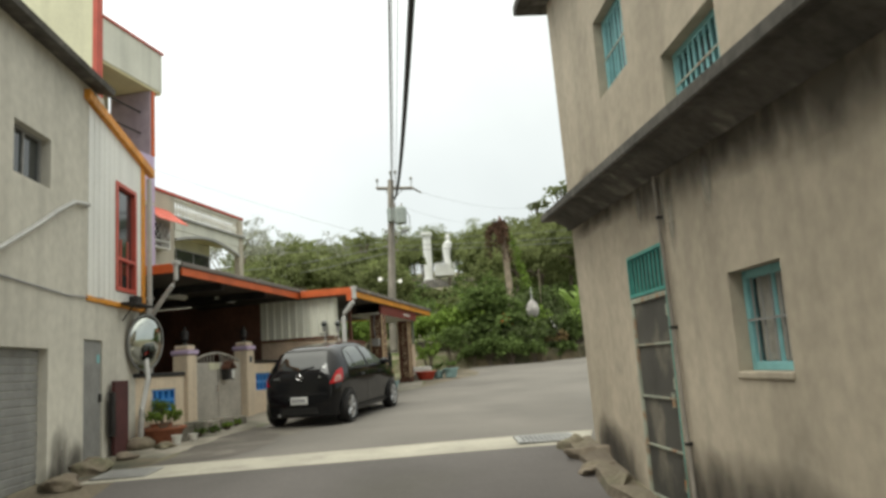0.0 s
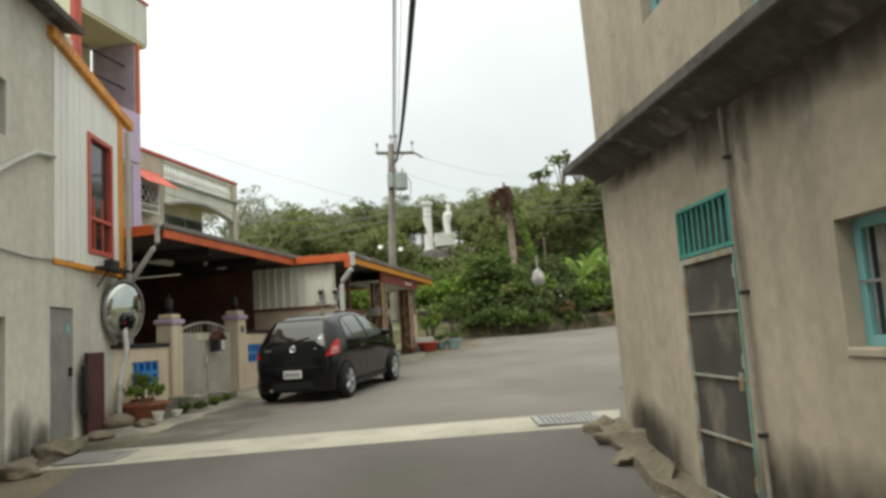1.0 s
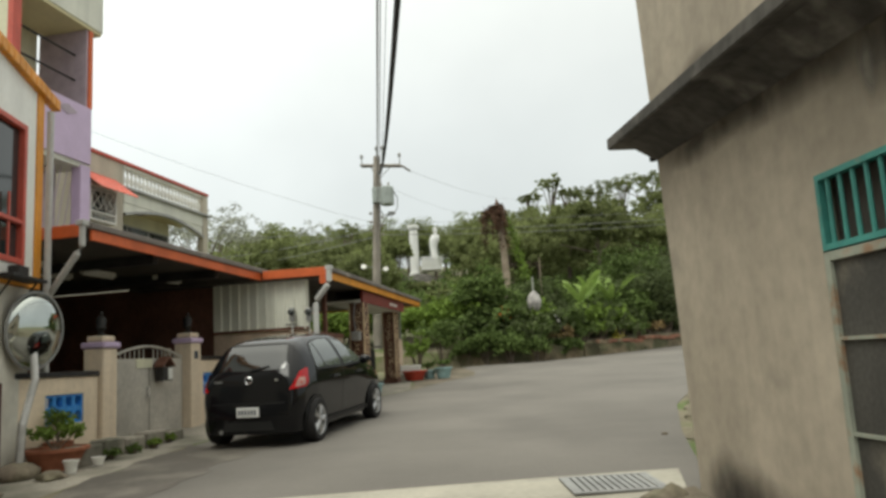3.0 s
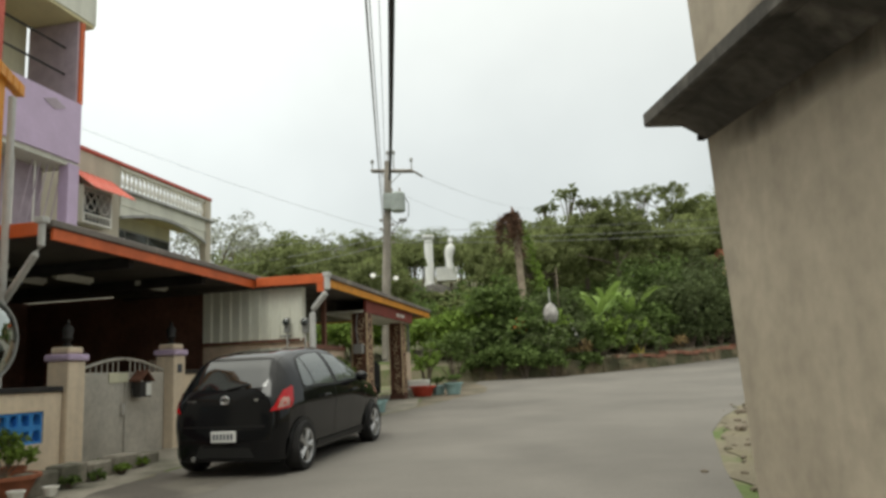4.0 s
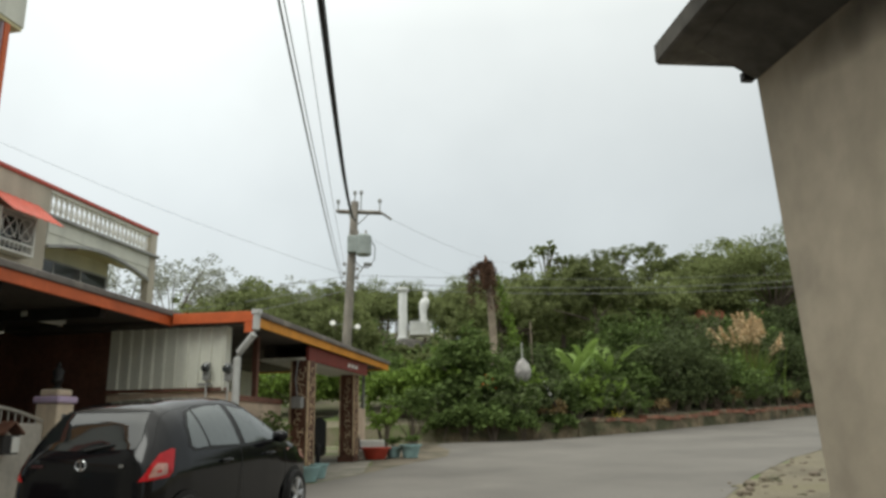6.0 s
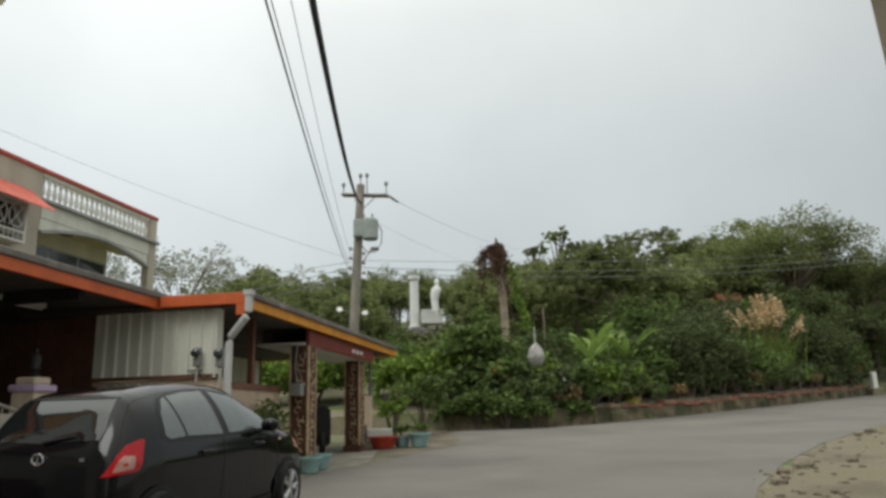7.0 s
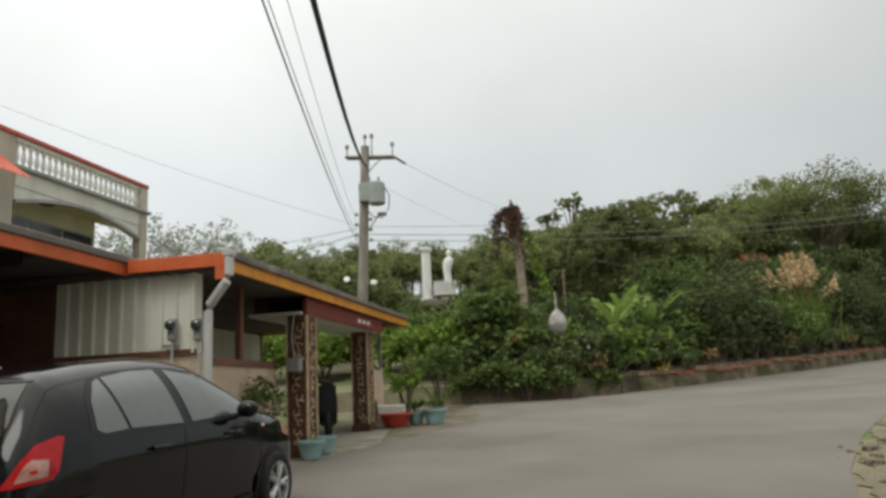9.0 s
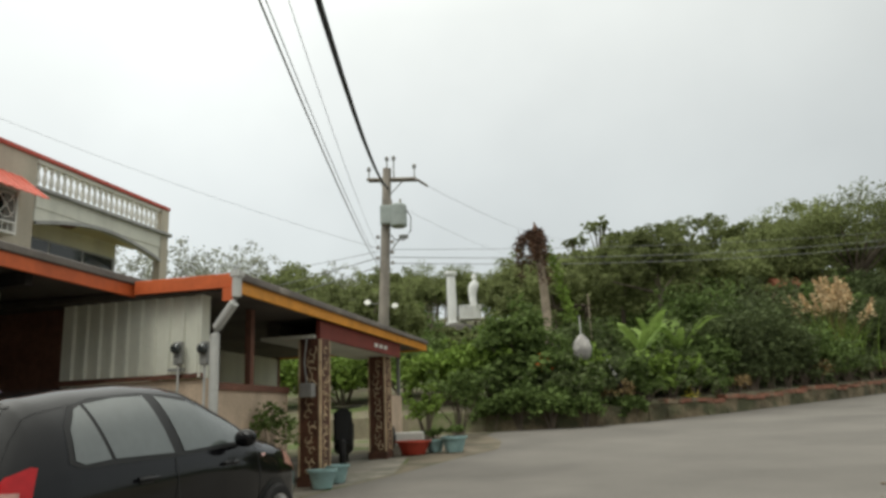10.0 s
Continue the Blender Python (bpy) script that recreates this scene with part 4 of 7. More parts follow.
part("frame", one_box(-0.02, 0.05, 0, 3.4, 0.0, 1.25), M["greytrim"], bw)
for i in range(3):
    part("pane", one_box(0.051, 0.06, 0.06 + i * 1.1, 1.10 + i * 1.1, 0.06, 1.20), M["darkglass"], bw)
fs = thing("flower_window", SHIFT @ LANE @ at(-12.9, 23.05, 6.65), "white ornamental window guard under a coral sheet awning", "window")
part("pane", one_box(0.004, 0.02, 0, 1.1, 0, 0.95), M["darkglass"], fs)
fr = bmesh.new()
for a in ((0, 0.05, 0, 0.95), (1.05, 1.1, 0, 0.95), (0.05, 1.05, 0, 0.05), (0.05, 1.05, 0.90, 0.95), (0.05, 1.05, 0.22, 0.26)):
    box(fr, 0.02, 0.34, *a)
part("frame", fr, M["white"], fs)
for k in range(2):
    c = Vector((0.33, 0.3 + k * 0.5, 0.58))
    part("ring", one_tube([c + Vector((0, 0.22 * math.cos(a * math.tau / 20), 0.26 * math.sin(a * math.tau / 20))) for a in range(21)], 0.014, 6), M["white"], fs)
    for s in (-1, 1):
        part("spoke", one_tube([c + Vector((0, -0.2 * s, -0.25)), c + Vector((0, 0.2 * s, 0.25))], 0.012, 6), M["white"], fs)
for i in range(8):
    part("upright", one_tube([(0.33, 0.08 + i * 0.134, 0.02), (0.33, 0.08 + i * 0.134, 0.24)], 0.012, 6), M["white"], fs)
aw = bmesh.new()
n = 14
for i in range(n):
    a, b = -0.15 + i * 1.6 / n, -0.15 + (i + 1) * 1.6 / n
    k = 0.012 if i % 2 else 0.0
    prism(aw, [(0.03, 1.38 + k), (0.78, 0.80 + k), (0.78, 0.785 + k), (0.03, 1.365 + k)], "y", a, b - 0.002)
part("awning", aw, M["coral"], fs, "coral ribbed awning sheet")

# ---- carport with the red-orange fascia ----
c1 = thing("carport", LANE @ at(-6.42, 14.80, lz(-6.42, 14.77) + 0.05) @ pose(0, 0, 0, -1.1, 0, -1.2), "open carport with dark sheet roof and red-orange fascia", "carport", "carports")
C1 = lz(-6.42, 14.77)


def lane_part(owner, ov, ou, oz):
    def make(name, a, material, label="", bevel=0.0):
        return part(name, one_box(a[0] - ov, a[1] - ov, a[2] - ou, a[3] - ou, a[4] - oz, a[5] - oz, bevel), material, owner, label)
    return make


p1 = lane_part(c1, -6.42, 14.77, C1)
rs = bmesh.new()
n = 26
for i in range(n):
    a, b = 0.02 + i * 5.2 / n, 0.02 + (i + 1) * 5.2 / n
    m1 = (a + b) / 2
    for q in ([(a, 0), (a + 0.05, 0.03), (m1, 0.03), (m1 + 0.04, 0)], [(m1 + 0.04, 0), (b, 0)]):
        for (ya, za), (yb, zb) in zip(q, q[1:]):
            rs.faces.new([rs.verts.new(v) for v in ((-5.2, ya, 4.55 + za - C1), (0.0, ya, 4.43 + za - C1), (0.0, yb, 4.43 + zb - C1), (-5.2, yb, 4.55 + zb - C1))])
part("roof_sheet", rs, M["roofing"], c1)
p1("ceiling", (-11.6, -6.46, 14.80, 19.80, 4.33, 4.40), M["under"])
p1("gutter", (-6.50, -6.36, 14.72, 20.02, 4.40, 4.485), M["roofing"], "dull grey gutter", 0.01)
p1("side_fascia", (-6.43, -6.39, 14.76, 20.02, 4.255, 4.398), M["orange"], "red-orange fascia board", 0.004)
p1("end_fascia", (-11.6, -6.51, 14.72, 14.77, 4.315, 4.48), M["orange"], "red-orange fascia board", 0.004)
p1("rafter_beam", (-11.6, -6.6, 16.4, 16.5, 4.18, 4.32), M["iron"])
p1("rafter_beam", (-11.6, -6.6, 18.2, 18.3, 4.18, 4.32), M["iron"])
p1("back_wall", (-11.6, -11.45, 14.77, 25.0, C1 - 0.3, 4.32), M["brownwall"], "dark brown wall inside the carport")
p1("far_wall", (-11.44, -7.46, 19.86, 19.98, C1 - 0.2, 4.32), M["brownwall"])
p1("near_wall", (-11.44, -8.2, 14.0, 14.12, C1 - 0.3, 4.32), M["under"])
for v, u in ((-8.1, 15.6), (-8.7, 17.0), (-8.1, 17.3), (-7.7, 18.7)):
    lt = thing("tube_light", LANE @ at(v, u, 4.16), "unlit white fluorescent tube fixture under the carport roof", "lamp", "tube lights")
    part("housing", one_box(-0.05, 0.05, -0.4, 0.4, 0.06, 0.14, 0.006), M["white"], lt)
    part("tube", one_tube([(0, -0.38, 0.045), (0, 0.38, 0.045)], 0.014, 8), M["white"], lt)
    part("hanger", one_tube([(0, 0, 0.14), (0, 0, 0.19)], 0.01, 6), M["iron"], lt)
dp = thing("downpipe", LANE @ at(-6.46, 14.75, 4.50), "grey plastic downpipe slanting from the carport gutter", "pipe")
part("pipe", one_tube([(0.02, -0.03, 0.0), (0.02, -0.03, -0.28), (-0.05, -0.03, -0.38), (-0.62, 0.10, -0.95), (-0.66, 0.10, -1.02), (-0.66, 0.10, -2.85)], 0.042, 10), M["pvc"], dp)
part("outlet", one_box(-0.04, 0.08, -0.09, 0.03, -0.02, 0.05, 0.005), M["pvc"], dp)

# corrugated partition between the carports
pn = thing("sheet_partition", LANE @ at(-7.4, 19.80, lz(-7.9, 19.8)), "cream ribbed steel partition on a beige wall", "partition")
PZ = lz(-7.9, 19.8)
part("sheet", ribbed(bmesh.new(), 0, 1.90, 0.02, 0.05, 3.30 - PZ, 4.33 - PZ, pitch=0.19, depth=0.03), M["panel"], pn)
part("base_wall", one_box(0, 1.98, 0.03, 0.16, -0.2, 3.24 - PZ), M["pinkwall"], pn, "rough pinkish-beige base wall")
part("edge_trim", one_box(1.905, 1.935, -0.02, 0.16, 3.25 - PZ, 4.25 - PZ), M["panel"], pn)
part("rail", one_box(0, 1.98, -0.015, 0.03, 3.245 - PZ, 3.295 - PZ), M["brownwall"], pn)

# ---- second carport with amber fascia and carved columns ----
c2 = thing("carport", Matrix.Translation((0.10, -0.07, 0.0)) @ LANE @ at(-5.05, 19.72, lz(-5.05, 19.72), 2.1), "roadside carport with amber fascia, dark sheet roof and carved columns", "carport", "carports")
C2 = lz(-5.05, 19.72)
p2 = lane_part(c2, -5.05, 19.72, C2)
rs = bmesh.new()
n = 40
for i in range(n):
    a, b = 0.02 + i * 8.6 / n, 0.02 + (i + 1) * 8.6 / n
    m1 = (a + b) / 2
    q = [(a, 0), (a + 0.05, 0.03), (m1, 0.03), (m1 + 0.04, 0), (b, 0)]
    for (ya, za), (yb, zb) in zip(q, q[1:]):
        rs.faces.new([rs.verts.new(v) for v in ((-4.2, ya, 4.46 + za - C2), (0.0, ya, 4.33 + za - C2), (0.0, yb, 4.33 + zb - C2), (-4.2, yb, 4.46 + zb - C2))])
part("roof_sheet", rs, M["roofing"], c2)
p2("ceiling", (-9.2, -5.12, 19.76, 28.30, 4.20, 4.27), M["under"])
p2("gutter", (-5.13, -5.00, 19.70, 28.36, 4.30, 4.385), M["roofing"], "dull grey gutter", 0.01)
p2("side_fascia", (-5.09, -5.05, 19.72, 28.36, 4.16, 4.298), M["amber"], "amber fascia board", 0.004)
p2("end_fascia", (-6.36, -5.04, 19.68, 19.72, 4.225, 4.385), M["orange"], "red-orange fascia board", 0.004)
p2("fascia_bracket", (-5.22, -5.10, 19.66, 19.715, 4.07, 4.22), M["orange"])
p2("far_fascia", (-9.2, -5.14, 28.31, 28.36, 4.16, 4.38), M["amber"])
p2("sign_band", (-5.20, -5.14, 22.35, 26.55, 3.90, 4.155), M["signband"], "dark red sign board under the eave")
p2("pale_soffit", (-6.05, -5.21, 22.28, 26.5, 3.90, 3.945), M["offwhite"], "thin pale soffit board")
p2("inner_beam", (-6.1, -5.9, 22.6, 26.5, 3.95, 4.19), M["under"])
p2("road_wall", (-5.72, -5.60, 19.98, 22.25, C2 - 0.2, 3.12), M["pinkwall"], "pinkish-beige stone-wash wall")
p2("wall_cap", (-5.75, -5.57, 19.98, 22.25, 3.12, 3.21), M["brownwall"], "", 0.005)
p2("end_wall", (-5.72, -5.60, 26.45, 28.15, C2 - 0.1, 3.20), M["pinkwall"], "pinkish-beige stone-wash wall")
p2("window_post", (-5.68, -5.60, 21.10, 21.20, 3.21, 4.19), M["brownwall"])
p2("rear_panel", (-8.6, -8.5, 25.5, 28.05, 3.40, 4.15), M["panel"])
p2("rear_wall", (-8.6, -8.5, 20.0, 28.2, C2 - 0.2, 3.05), M["pinkwall"])
for u in (21.3, 23.4, 25.3, 28.1):
    p2("rear_post", (-8.6, -8.5, u, u + 0.1, 3.06, 4.19), M["brownwall"])
p2("side_post", (-5.66, -5.60, 28.0, 28.08, 3.205, 4.19), M["grey_metal"])
p2("yard_gate", (-5.68, -5.62, 22.85, 23.75, C2 + 0.1, 3.1), M["grey_metal"], "dark grey sheet-metal gate leaf")
for i in range(3):
    p2("sign_mark", (-5.138, -5.134, 24.9 + i * 0.28, 25.08 + i * 0.28, 3.98, 4.05), M["white"])


def carved_column(v, u, h):
    """A square dark column whose faces carry pale scrollwork relief."""
    z0 = lz(v, u)
    t = thing("carved_column", LANE @ at(v, u, z0), "dark carved column with pale scrollwork relief", "column", "carport columns")
    part("shaft", one_box(-0.17, 0.17, -0.17, 0.17, -0.02, h, 0.015), M["carved"], t)
    part("foot", one_box(-0.19, 0.19, -0.19, 0.19, -0.02, 0.12, 0.01), M["carved"], t)
    rnd = random.Random(int(u * 10))
    edge = one_box(-0.012, 0.012, -0.004, 0.012, 0.14, h - 0.02)
    em = part("edge_strip", edge, M["carvedlight"], t)
    em.location = (0.158, -0.176, 0)
    for x, y, r in ((-0.158, -0.176, 0), (0.176, -0.158, 90), (0.176, 0.158, 90)):
        e2 = part("edge_strip", em.data, M["carvedlight"], t)
        e2.matrix_local = pose(x, y, 0, 0, 0, r)
    for face in (0, 1):
        bm = bmesh.new()
        z = 0.22
        while z < h - 0.15:
            s = rnd.uniform(0.05, 0.085)
            x = rnd.uniform(-0.05, 0.05)
            turn = rnd.choice((-1, 1))
            pts = []
            for k in range(9):
                a = turn * (k * 0.62) + rnd.random()
                rr = s * (1 - k / 12)
                pts.append((x + rr * math.cos(a), -0.176, z + rr * 1.15 * math.sin(a)))
            tube(bm, pts, 0.012, 5, 0.006)
            z += s * 1.5
        ob = part("scrollwork", bm, M["carvedlight"], t, "pale scrollwork relief")
        ob.matrix_local = pose(0, 0, 0, 0, 0, 90 * face)
    return t


carved_column(-5.28, 22.45, 3.9 - lz(-5.28, 22.45))
carved_column(-5.60, 26.15, 3.94 - lz(-5.60, 26.15))
dp = thing("downpipe", LANE @ at(-4.90, 19.60, 4.34), "grey plastic downpipe bending from the gutter to the wall", "pipe")
part("pipe", one_tube([(0.0, -0.02, 0.0), (0.0, -0.02, -0.24), (-0.03, -0.02, -0.31), (-0.28, 0.05, -0.56), (-0.31, 0.06, -0.64), (-0.31, 0.06, -2.5)], 0.054, 10), M["pvc"], dp)
part("outlet", one_box(-0.06, 0.06, -0.08, 0.04, -0.02, 0.05, 0.005), M["pvc"], dp)
mt = thing("electric_meter", LANE @ at(-5.72, 19.76, 3.30), "round glass electric meters with grey conduits on the wall", "meter")
for x, z in ((0.0, 0.22), (0.34, 0.20)):
    part("body", one_box(x - 0.05, x + 0.05, -0.06, 0.02, z - 0.12, z + 0.14, 0.012), M["grey_metal"], mt)
    part("glass", lathe(bmesh.new(), [(0.062, 0), (0.058, 0.04), (0.03, 0.055)], 14, Matrix.Translation((x, -0.06, z + 0.06)) @ Matrix.Rotation(radians(90), 4, "X")), M["darkglass"], mt)
    part("conduit", one_tube([(x, -0.02, z - 0.12), (x, -0.02, z - 0.9)], 0.014, 6), M["pvc"], mt)
part("bracket", one_box(-0.14, 0.06, -0.015, 0.03, 0.03, 0.06), M["grey_metal"], mt)
bx = thing("switch_box", LANE @ at(-5.27, 22.22, 3.05), "small grey switch box with cables on the column", "switch box")
part("box", one_box(-0.1, 0.1, -0.1, 0.04, 0, 0.2, 0.012), M["grey_metal"], bx)
part("cable", one_tube([(0.0, -0.05, 0.2), (-0.04, -0.05, 0.5), (0.0, -0.05, 0.85)], 0.012, 6), M["grey_metal"], bx)

# ---- gate and garden wall ----


def gate_post(u):
    z0 = lz(-7.05, u)
    t = thing("gate_post", LANE @ at(-7.05, u, z0), "beige gate post with lilac cap and dark finial", "gate post", "gate posts")
    part("shaft", one_box(-0.16, 0.16, -0.16, 0.16, -0.1, 1.42, 0.012), M["beige"], t)
    cp = bmesh.new()
    box(cp, -0.195, 0.195, -0.195, 0.195, 1.42, 1.51, 0.02)
    part("cap", cp, M["lilac"], t, "lilac tiled cap")
    box_top = bmesh.new()
    box(box_top, -0.14, 0.14, -0.14, 0.14, 1.51, 1.60, 0.02)
    part("cap_top", box_top, M["beige"], t)
    smooth(part("finial", lathe(bmesh.new(), [(0.06, 1.60), (0.07, 1.62), (0.035, 1.65), (0.045, 1.68), (0.08, 1.71), (0.06, 1.73), (0.075, 1.83), (0.05, 1.88), (0.02, 1.90), (0.03, 1.92), (0.008, 1.96)], 14), M["iron"], t, "dark metal lamp finial"), 60)
    return t


gate_post(15.95)
gp2 = gate_post(18.28)
part("number_tile", one_box(0.161, 0.17, -0.06, 0.05, 1.15, 1.28), M["plateink"], gp2, "small dark tile")
gt = thing("metal_gate", LANE @ at(-7.05, 16.16, lz(-7.05, 17.1)), "closed dull stainless double gate with arched top rail", "gate")
for k in (0, 1):
    y0 = 0.0 + k * 0.97
    part("leaf", one_box(-0.02, 0.02, y0, y0 + 0.94, 0.02, 1.22, 0.004), M["steel"], gt, "dull stainless sheet leaf")
    top_pts = [(0.0, y0 + i * 0.94 / 8, 1.25 + 0.16 * math.sin(math.pi * ((y0 + i * 0.94 / 8) / 1.91))) for i in range(9)]
    part("top_rail", one_tube(top_pts, 0.022, 8), M["steel"], gt)
    for i in range(1, 8):
        yy = y0 + i * 0.94 / 8
        part("spindle", one_tube([(0, yy, 1.22), (0, yy, 1.25 + 0.16 * math.sin(math.pi * (yy / 1.91)))], 0.009, 6), M["steel"], gt)
part("handle", one_box(0.02, 0.06, 0.86, 0.91, 0.62, 0.78, 0.005), M["chrome"], gt)
mbx = thing("mailbox", LANE @ at(-6.99, 17.35, lz(-7, 17.3) + 0.85), "small house-shaped mailbox hung on the gate", "mailbox")
part("body", one_box(0.0, 0.14, -0.13, 0.13, 0, 0.22, 0.006), M["iron"], mbx)
part("front", one_box(0.141, 0.15, 0.0, 0.12, 0.02, 0.2), M["white"], mbx, "white front flap")
rb = prism(bmesh.new(), [(-0.17, 0.22), (0.0, 0.36), (0.17, 0.22), (0.17, 0.245), (0.0, 0.385), (-0.17, 0.245)], "x", -0.02, 0.17)
part("roof", rb, M["brownwall"], mbx)
nb = thing("notice_board", LANE @ at(-7.02, 16.75, lz(-7, 17) + 1.08), "yellowed paper notice on the gate", "notice")
part("paper", one_box(0.0, 0.006, 0, 0.42, 0, 0.14), M["cream"], nb)


def garden_wall(u0, u1, block_u):
    """A beige wall panel with a dark cap and an opening filled with blue pierced blocks."""
    z0 = lz(-7.05, u0)
    t = thing("garden_wall", LANE @ at(-7.05, u0, z0), "beige garden wall with dark cap and blue pierced blocks", "wall", "garden walls")
    L = u1 - u0
    holes_ = [(block_u - u0, block_u - u0 + 0.72, 0.52, 0.90)]
    wall_with_holes("panel", M["beige"], t, "x", -0.10, 0.10, 0.0, L, -0.2, 1.12, holes_)
    part("cap", one_box(-0.13, 0.13, 0, L, 1.12, 1.19, 0.01), M["iron"], t, "dark weathered cap")
    me = None
    for i in range(4):
        for j in range(2):
            if me is None:
                bm = bmesh.new()
                for a in ((0, 0.18, 0, 0.03), (0, 0.18, 0.155, 0.185), (0, 0.03, 0.03, 0.155), (0.15, 0.18, 0.03, 0.155)):
                    box(bm, -0.07, 0.085, a[0], a[1], a[2], a[3])
                tube(bm, [(0, 0.03, 0.03), (0, 0.15, 0.155)], 0.016, 5)
                tube(bm, [(0, 0.03, 0.155), (0, 0.15, 0.03)], 0.016, 5)
                me = bpy.data.meshes.new("block")
                bm.to_mesh(me)
                bm.free()
                me.materials.append(M["blue"])
            b = part("block", me, M["blue"], t, "blue glazed pierced block" if i + j == 0 else "")
            b.location = (0, block_u - u0 + 0.002 + i * 0.179, 0.522 + j * 0.188)
    return t


garden_wall(14.10, 15.76, 14.75)
garden_wall(18.48, 19.75, 18.62)

# ---- convex traffic mirror ----
mr = thing("traffic_mirror", at(-2.52, 15.2, gz(-2.52, 15.2)), "round convex traffic mirror on a leaning steel pole with concrete foot", "mirror")
foot = bmesh.new()
bmesh.ops.create_icosphere(foot, subdivisions=3, radius=1)
for v in foot.verts:
    v.co = Vector((v.co.x * 0.24, v.co.y * 0.26, 0.06 + v.co.z * 0.13)) * (1 + 0.08 * noise.noise(v.co * 2))
smooth(part("foot", foot, M["stone"], mr, "lumpy dark concrete foot"), 60)
part("pole", one_tube([(0.02, 0, 0.05), (0.03, 0.03, 0.6), (0.06, 0.25, 1.1), (-0.06, 0.42, 1.66)], 0.045, 10), M["pipe"], mr)
dome = lathe(bmesh.new(), [(0.40, 0.0), (0.395, 0.015), (0.33, 0.055), (0.24, 0.085), (0.14, 0.105), (0.05, 0.113), (0.004, 0.114)], 40)
dm = smooth(part("mirror_face", dome, M["mirror"], mr, "convex polished mirror face"), 80)
MR = look((-2.55, 15.62, 3.14), (-1.59, 15.34, 3.08)) @ Matrix.Diagonal((1.13, 1.13, 1.13, 1))
dm.matrix_basis = mr.matrix_world.inverted() @ (MR @ Matrix.Rotation(math.pi, 4, "X"))
rim = bmesh.new()
tube(rim, [(0.41 * math.cos(a * math.tau / 40), 0.41 * math.sin(a * math.tau / 40), 0) for a in range(41)], 0.018, 6, cap=False)
lathe(rim, [(0.40, -0.005), (0.36, -0.05), (0.10, -0.07)], 30)
rm = part("rim", rim, M["grey_metal"], mr)
rm.matrix_basis = mr.matrix_world.inverted() @ (MR @ Matrix.Rotation(math.pi, 4, "X"))

# ---- black hatchback ----
K = 0.957  # size of this car against a 3.75 m hatchback, fitted to the camera's view
PROFILE_Y = [0.00, 0.02, 0.05, 0.09, 0.15, 0.28, 0.40, 0.52, 0.90, 1.40, 1.80, 2.05, 2.50, 2.92, 3.20, 3.45, 3.62, 3.72, 3.75]
PROFILE_Z = [0.60, 0.80, 0.95, 1.03, 1.12, 1.30, 1.425, 1.46, 1.505, 1.53, 1.52, 1.48, 1.27, 1.05, 0.98, 0.90, 0.80, 0.66, 0.50]
WIDTH_Y = [0.0, 0.06, 0.2, 0.6, 1.2, 2.6, 3.1, 3.4, 3.6, 3.72, 3.75]
WIDTH_X = [0.66, 0.755, 0.815, 0.845, 0.848, 0.848, 0.835, 0.79, 0.70, 0.54, 0.40]
NEXP = 6.5


def car_top(y):
    return float(np.interp(y, PROFILE_Y, PROFILE_Z))


def car_wide(y, z):
    w = float(np.interp(y, WIDTH_Y, WIDTH_X))
    if z > 0.95:
        w -= 0.035 + 0.20 * ((z - 0.95) / 0.58) ** 1.2
    elif z > 0.86:
        w -= 0.0067 + 0.0283 * (z - 0.86) / 0.09  # rounded shoulder below the windows
    elif z < 0.45:
        w -= 0.05 * ((0.45 - z) / 0.25) ** 1.5
    else:
        w -= 0.02 * abs(z - 0.66) / 0.26
    return max(w, 0.05)


def car_inside(p):
    x, y, z = p
    if not (0.0 <= y <= 3.75) or z < 0.2:
        return False
    t = (z - 0.2) / max(0.01, car_top(y) - 0.2)
    if t >= 1:
        return False
    return abs(x) < car_wide(y, z) * (1 - t ** NEXP) ** (1 / NEXP)


def onto_car(p, d, lift):
    """Follows d from outside until the car's skin, and stops lift short of it."""
    p, d = Vector(p), Vector(d).normalized()
    s, step = 0.0, 0.02
    while s < 2.5 and not car_inside(p + d * s):
        s += step
    lo, hi = s - step, s
    for _ in range(14):
        m_ = (lo + hi) / 2
        lo, hi = (lo, m_) if car_inside(p + d * m_) else (m_, hi)
    return p + d * (hi - lift)


def car_patch(name, poly, origin, du, dv, way, material, parent, label="", lift=0.004, cuts=3, mirror=False):
    """A panel of the car's skin: a flat outline (in du, dv from origin) laid onto the body along way."""
    bm = bmesh.new()
    f = bm.faces.new([bm.verts.new((a, b, 0)) for a, b in poly])
    bmesh.ops.triangulate(bm, faces=[f])
    for _ in range(cuts):
        bmesh.ops.subdivide_edges(bm, edges=[e for e in bm.edges if e.calc_length() > 0.06], cuts=1)
        bmesh.ops.triangulate(bm, faces=[f for f in bm.faces if len(f.verts) > 3])
    for v in bm.verts:
        q = onto_car(Vector(origin) + v.co.x * Vector(du) + v.co.y * Vector(dv), way, lift)
        v.co = Vector((-q.x, q.y, q.z)) if mirror else q
    bmesh.ops.scale(bm, verts=bm.verts, vec=(K, K, K))
    bmesh.ops.recalc_face_normals(bm, faces=bm.faces)
    w = Vector(way)
    if mirror:
        w.x = -w.x
    for f in bm.faces:
        if f.normal.dot(w) > 0:
            f.normal_flip()
    ob = part(name, bm, material, parent, label)
    ob.data.shade_smooth()
    return ob


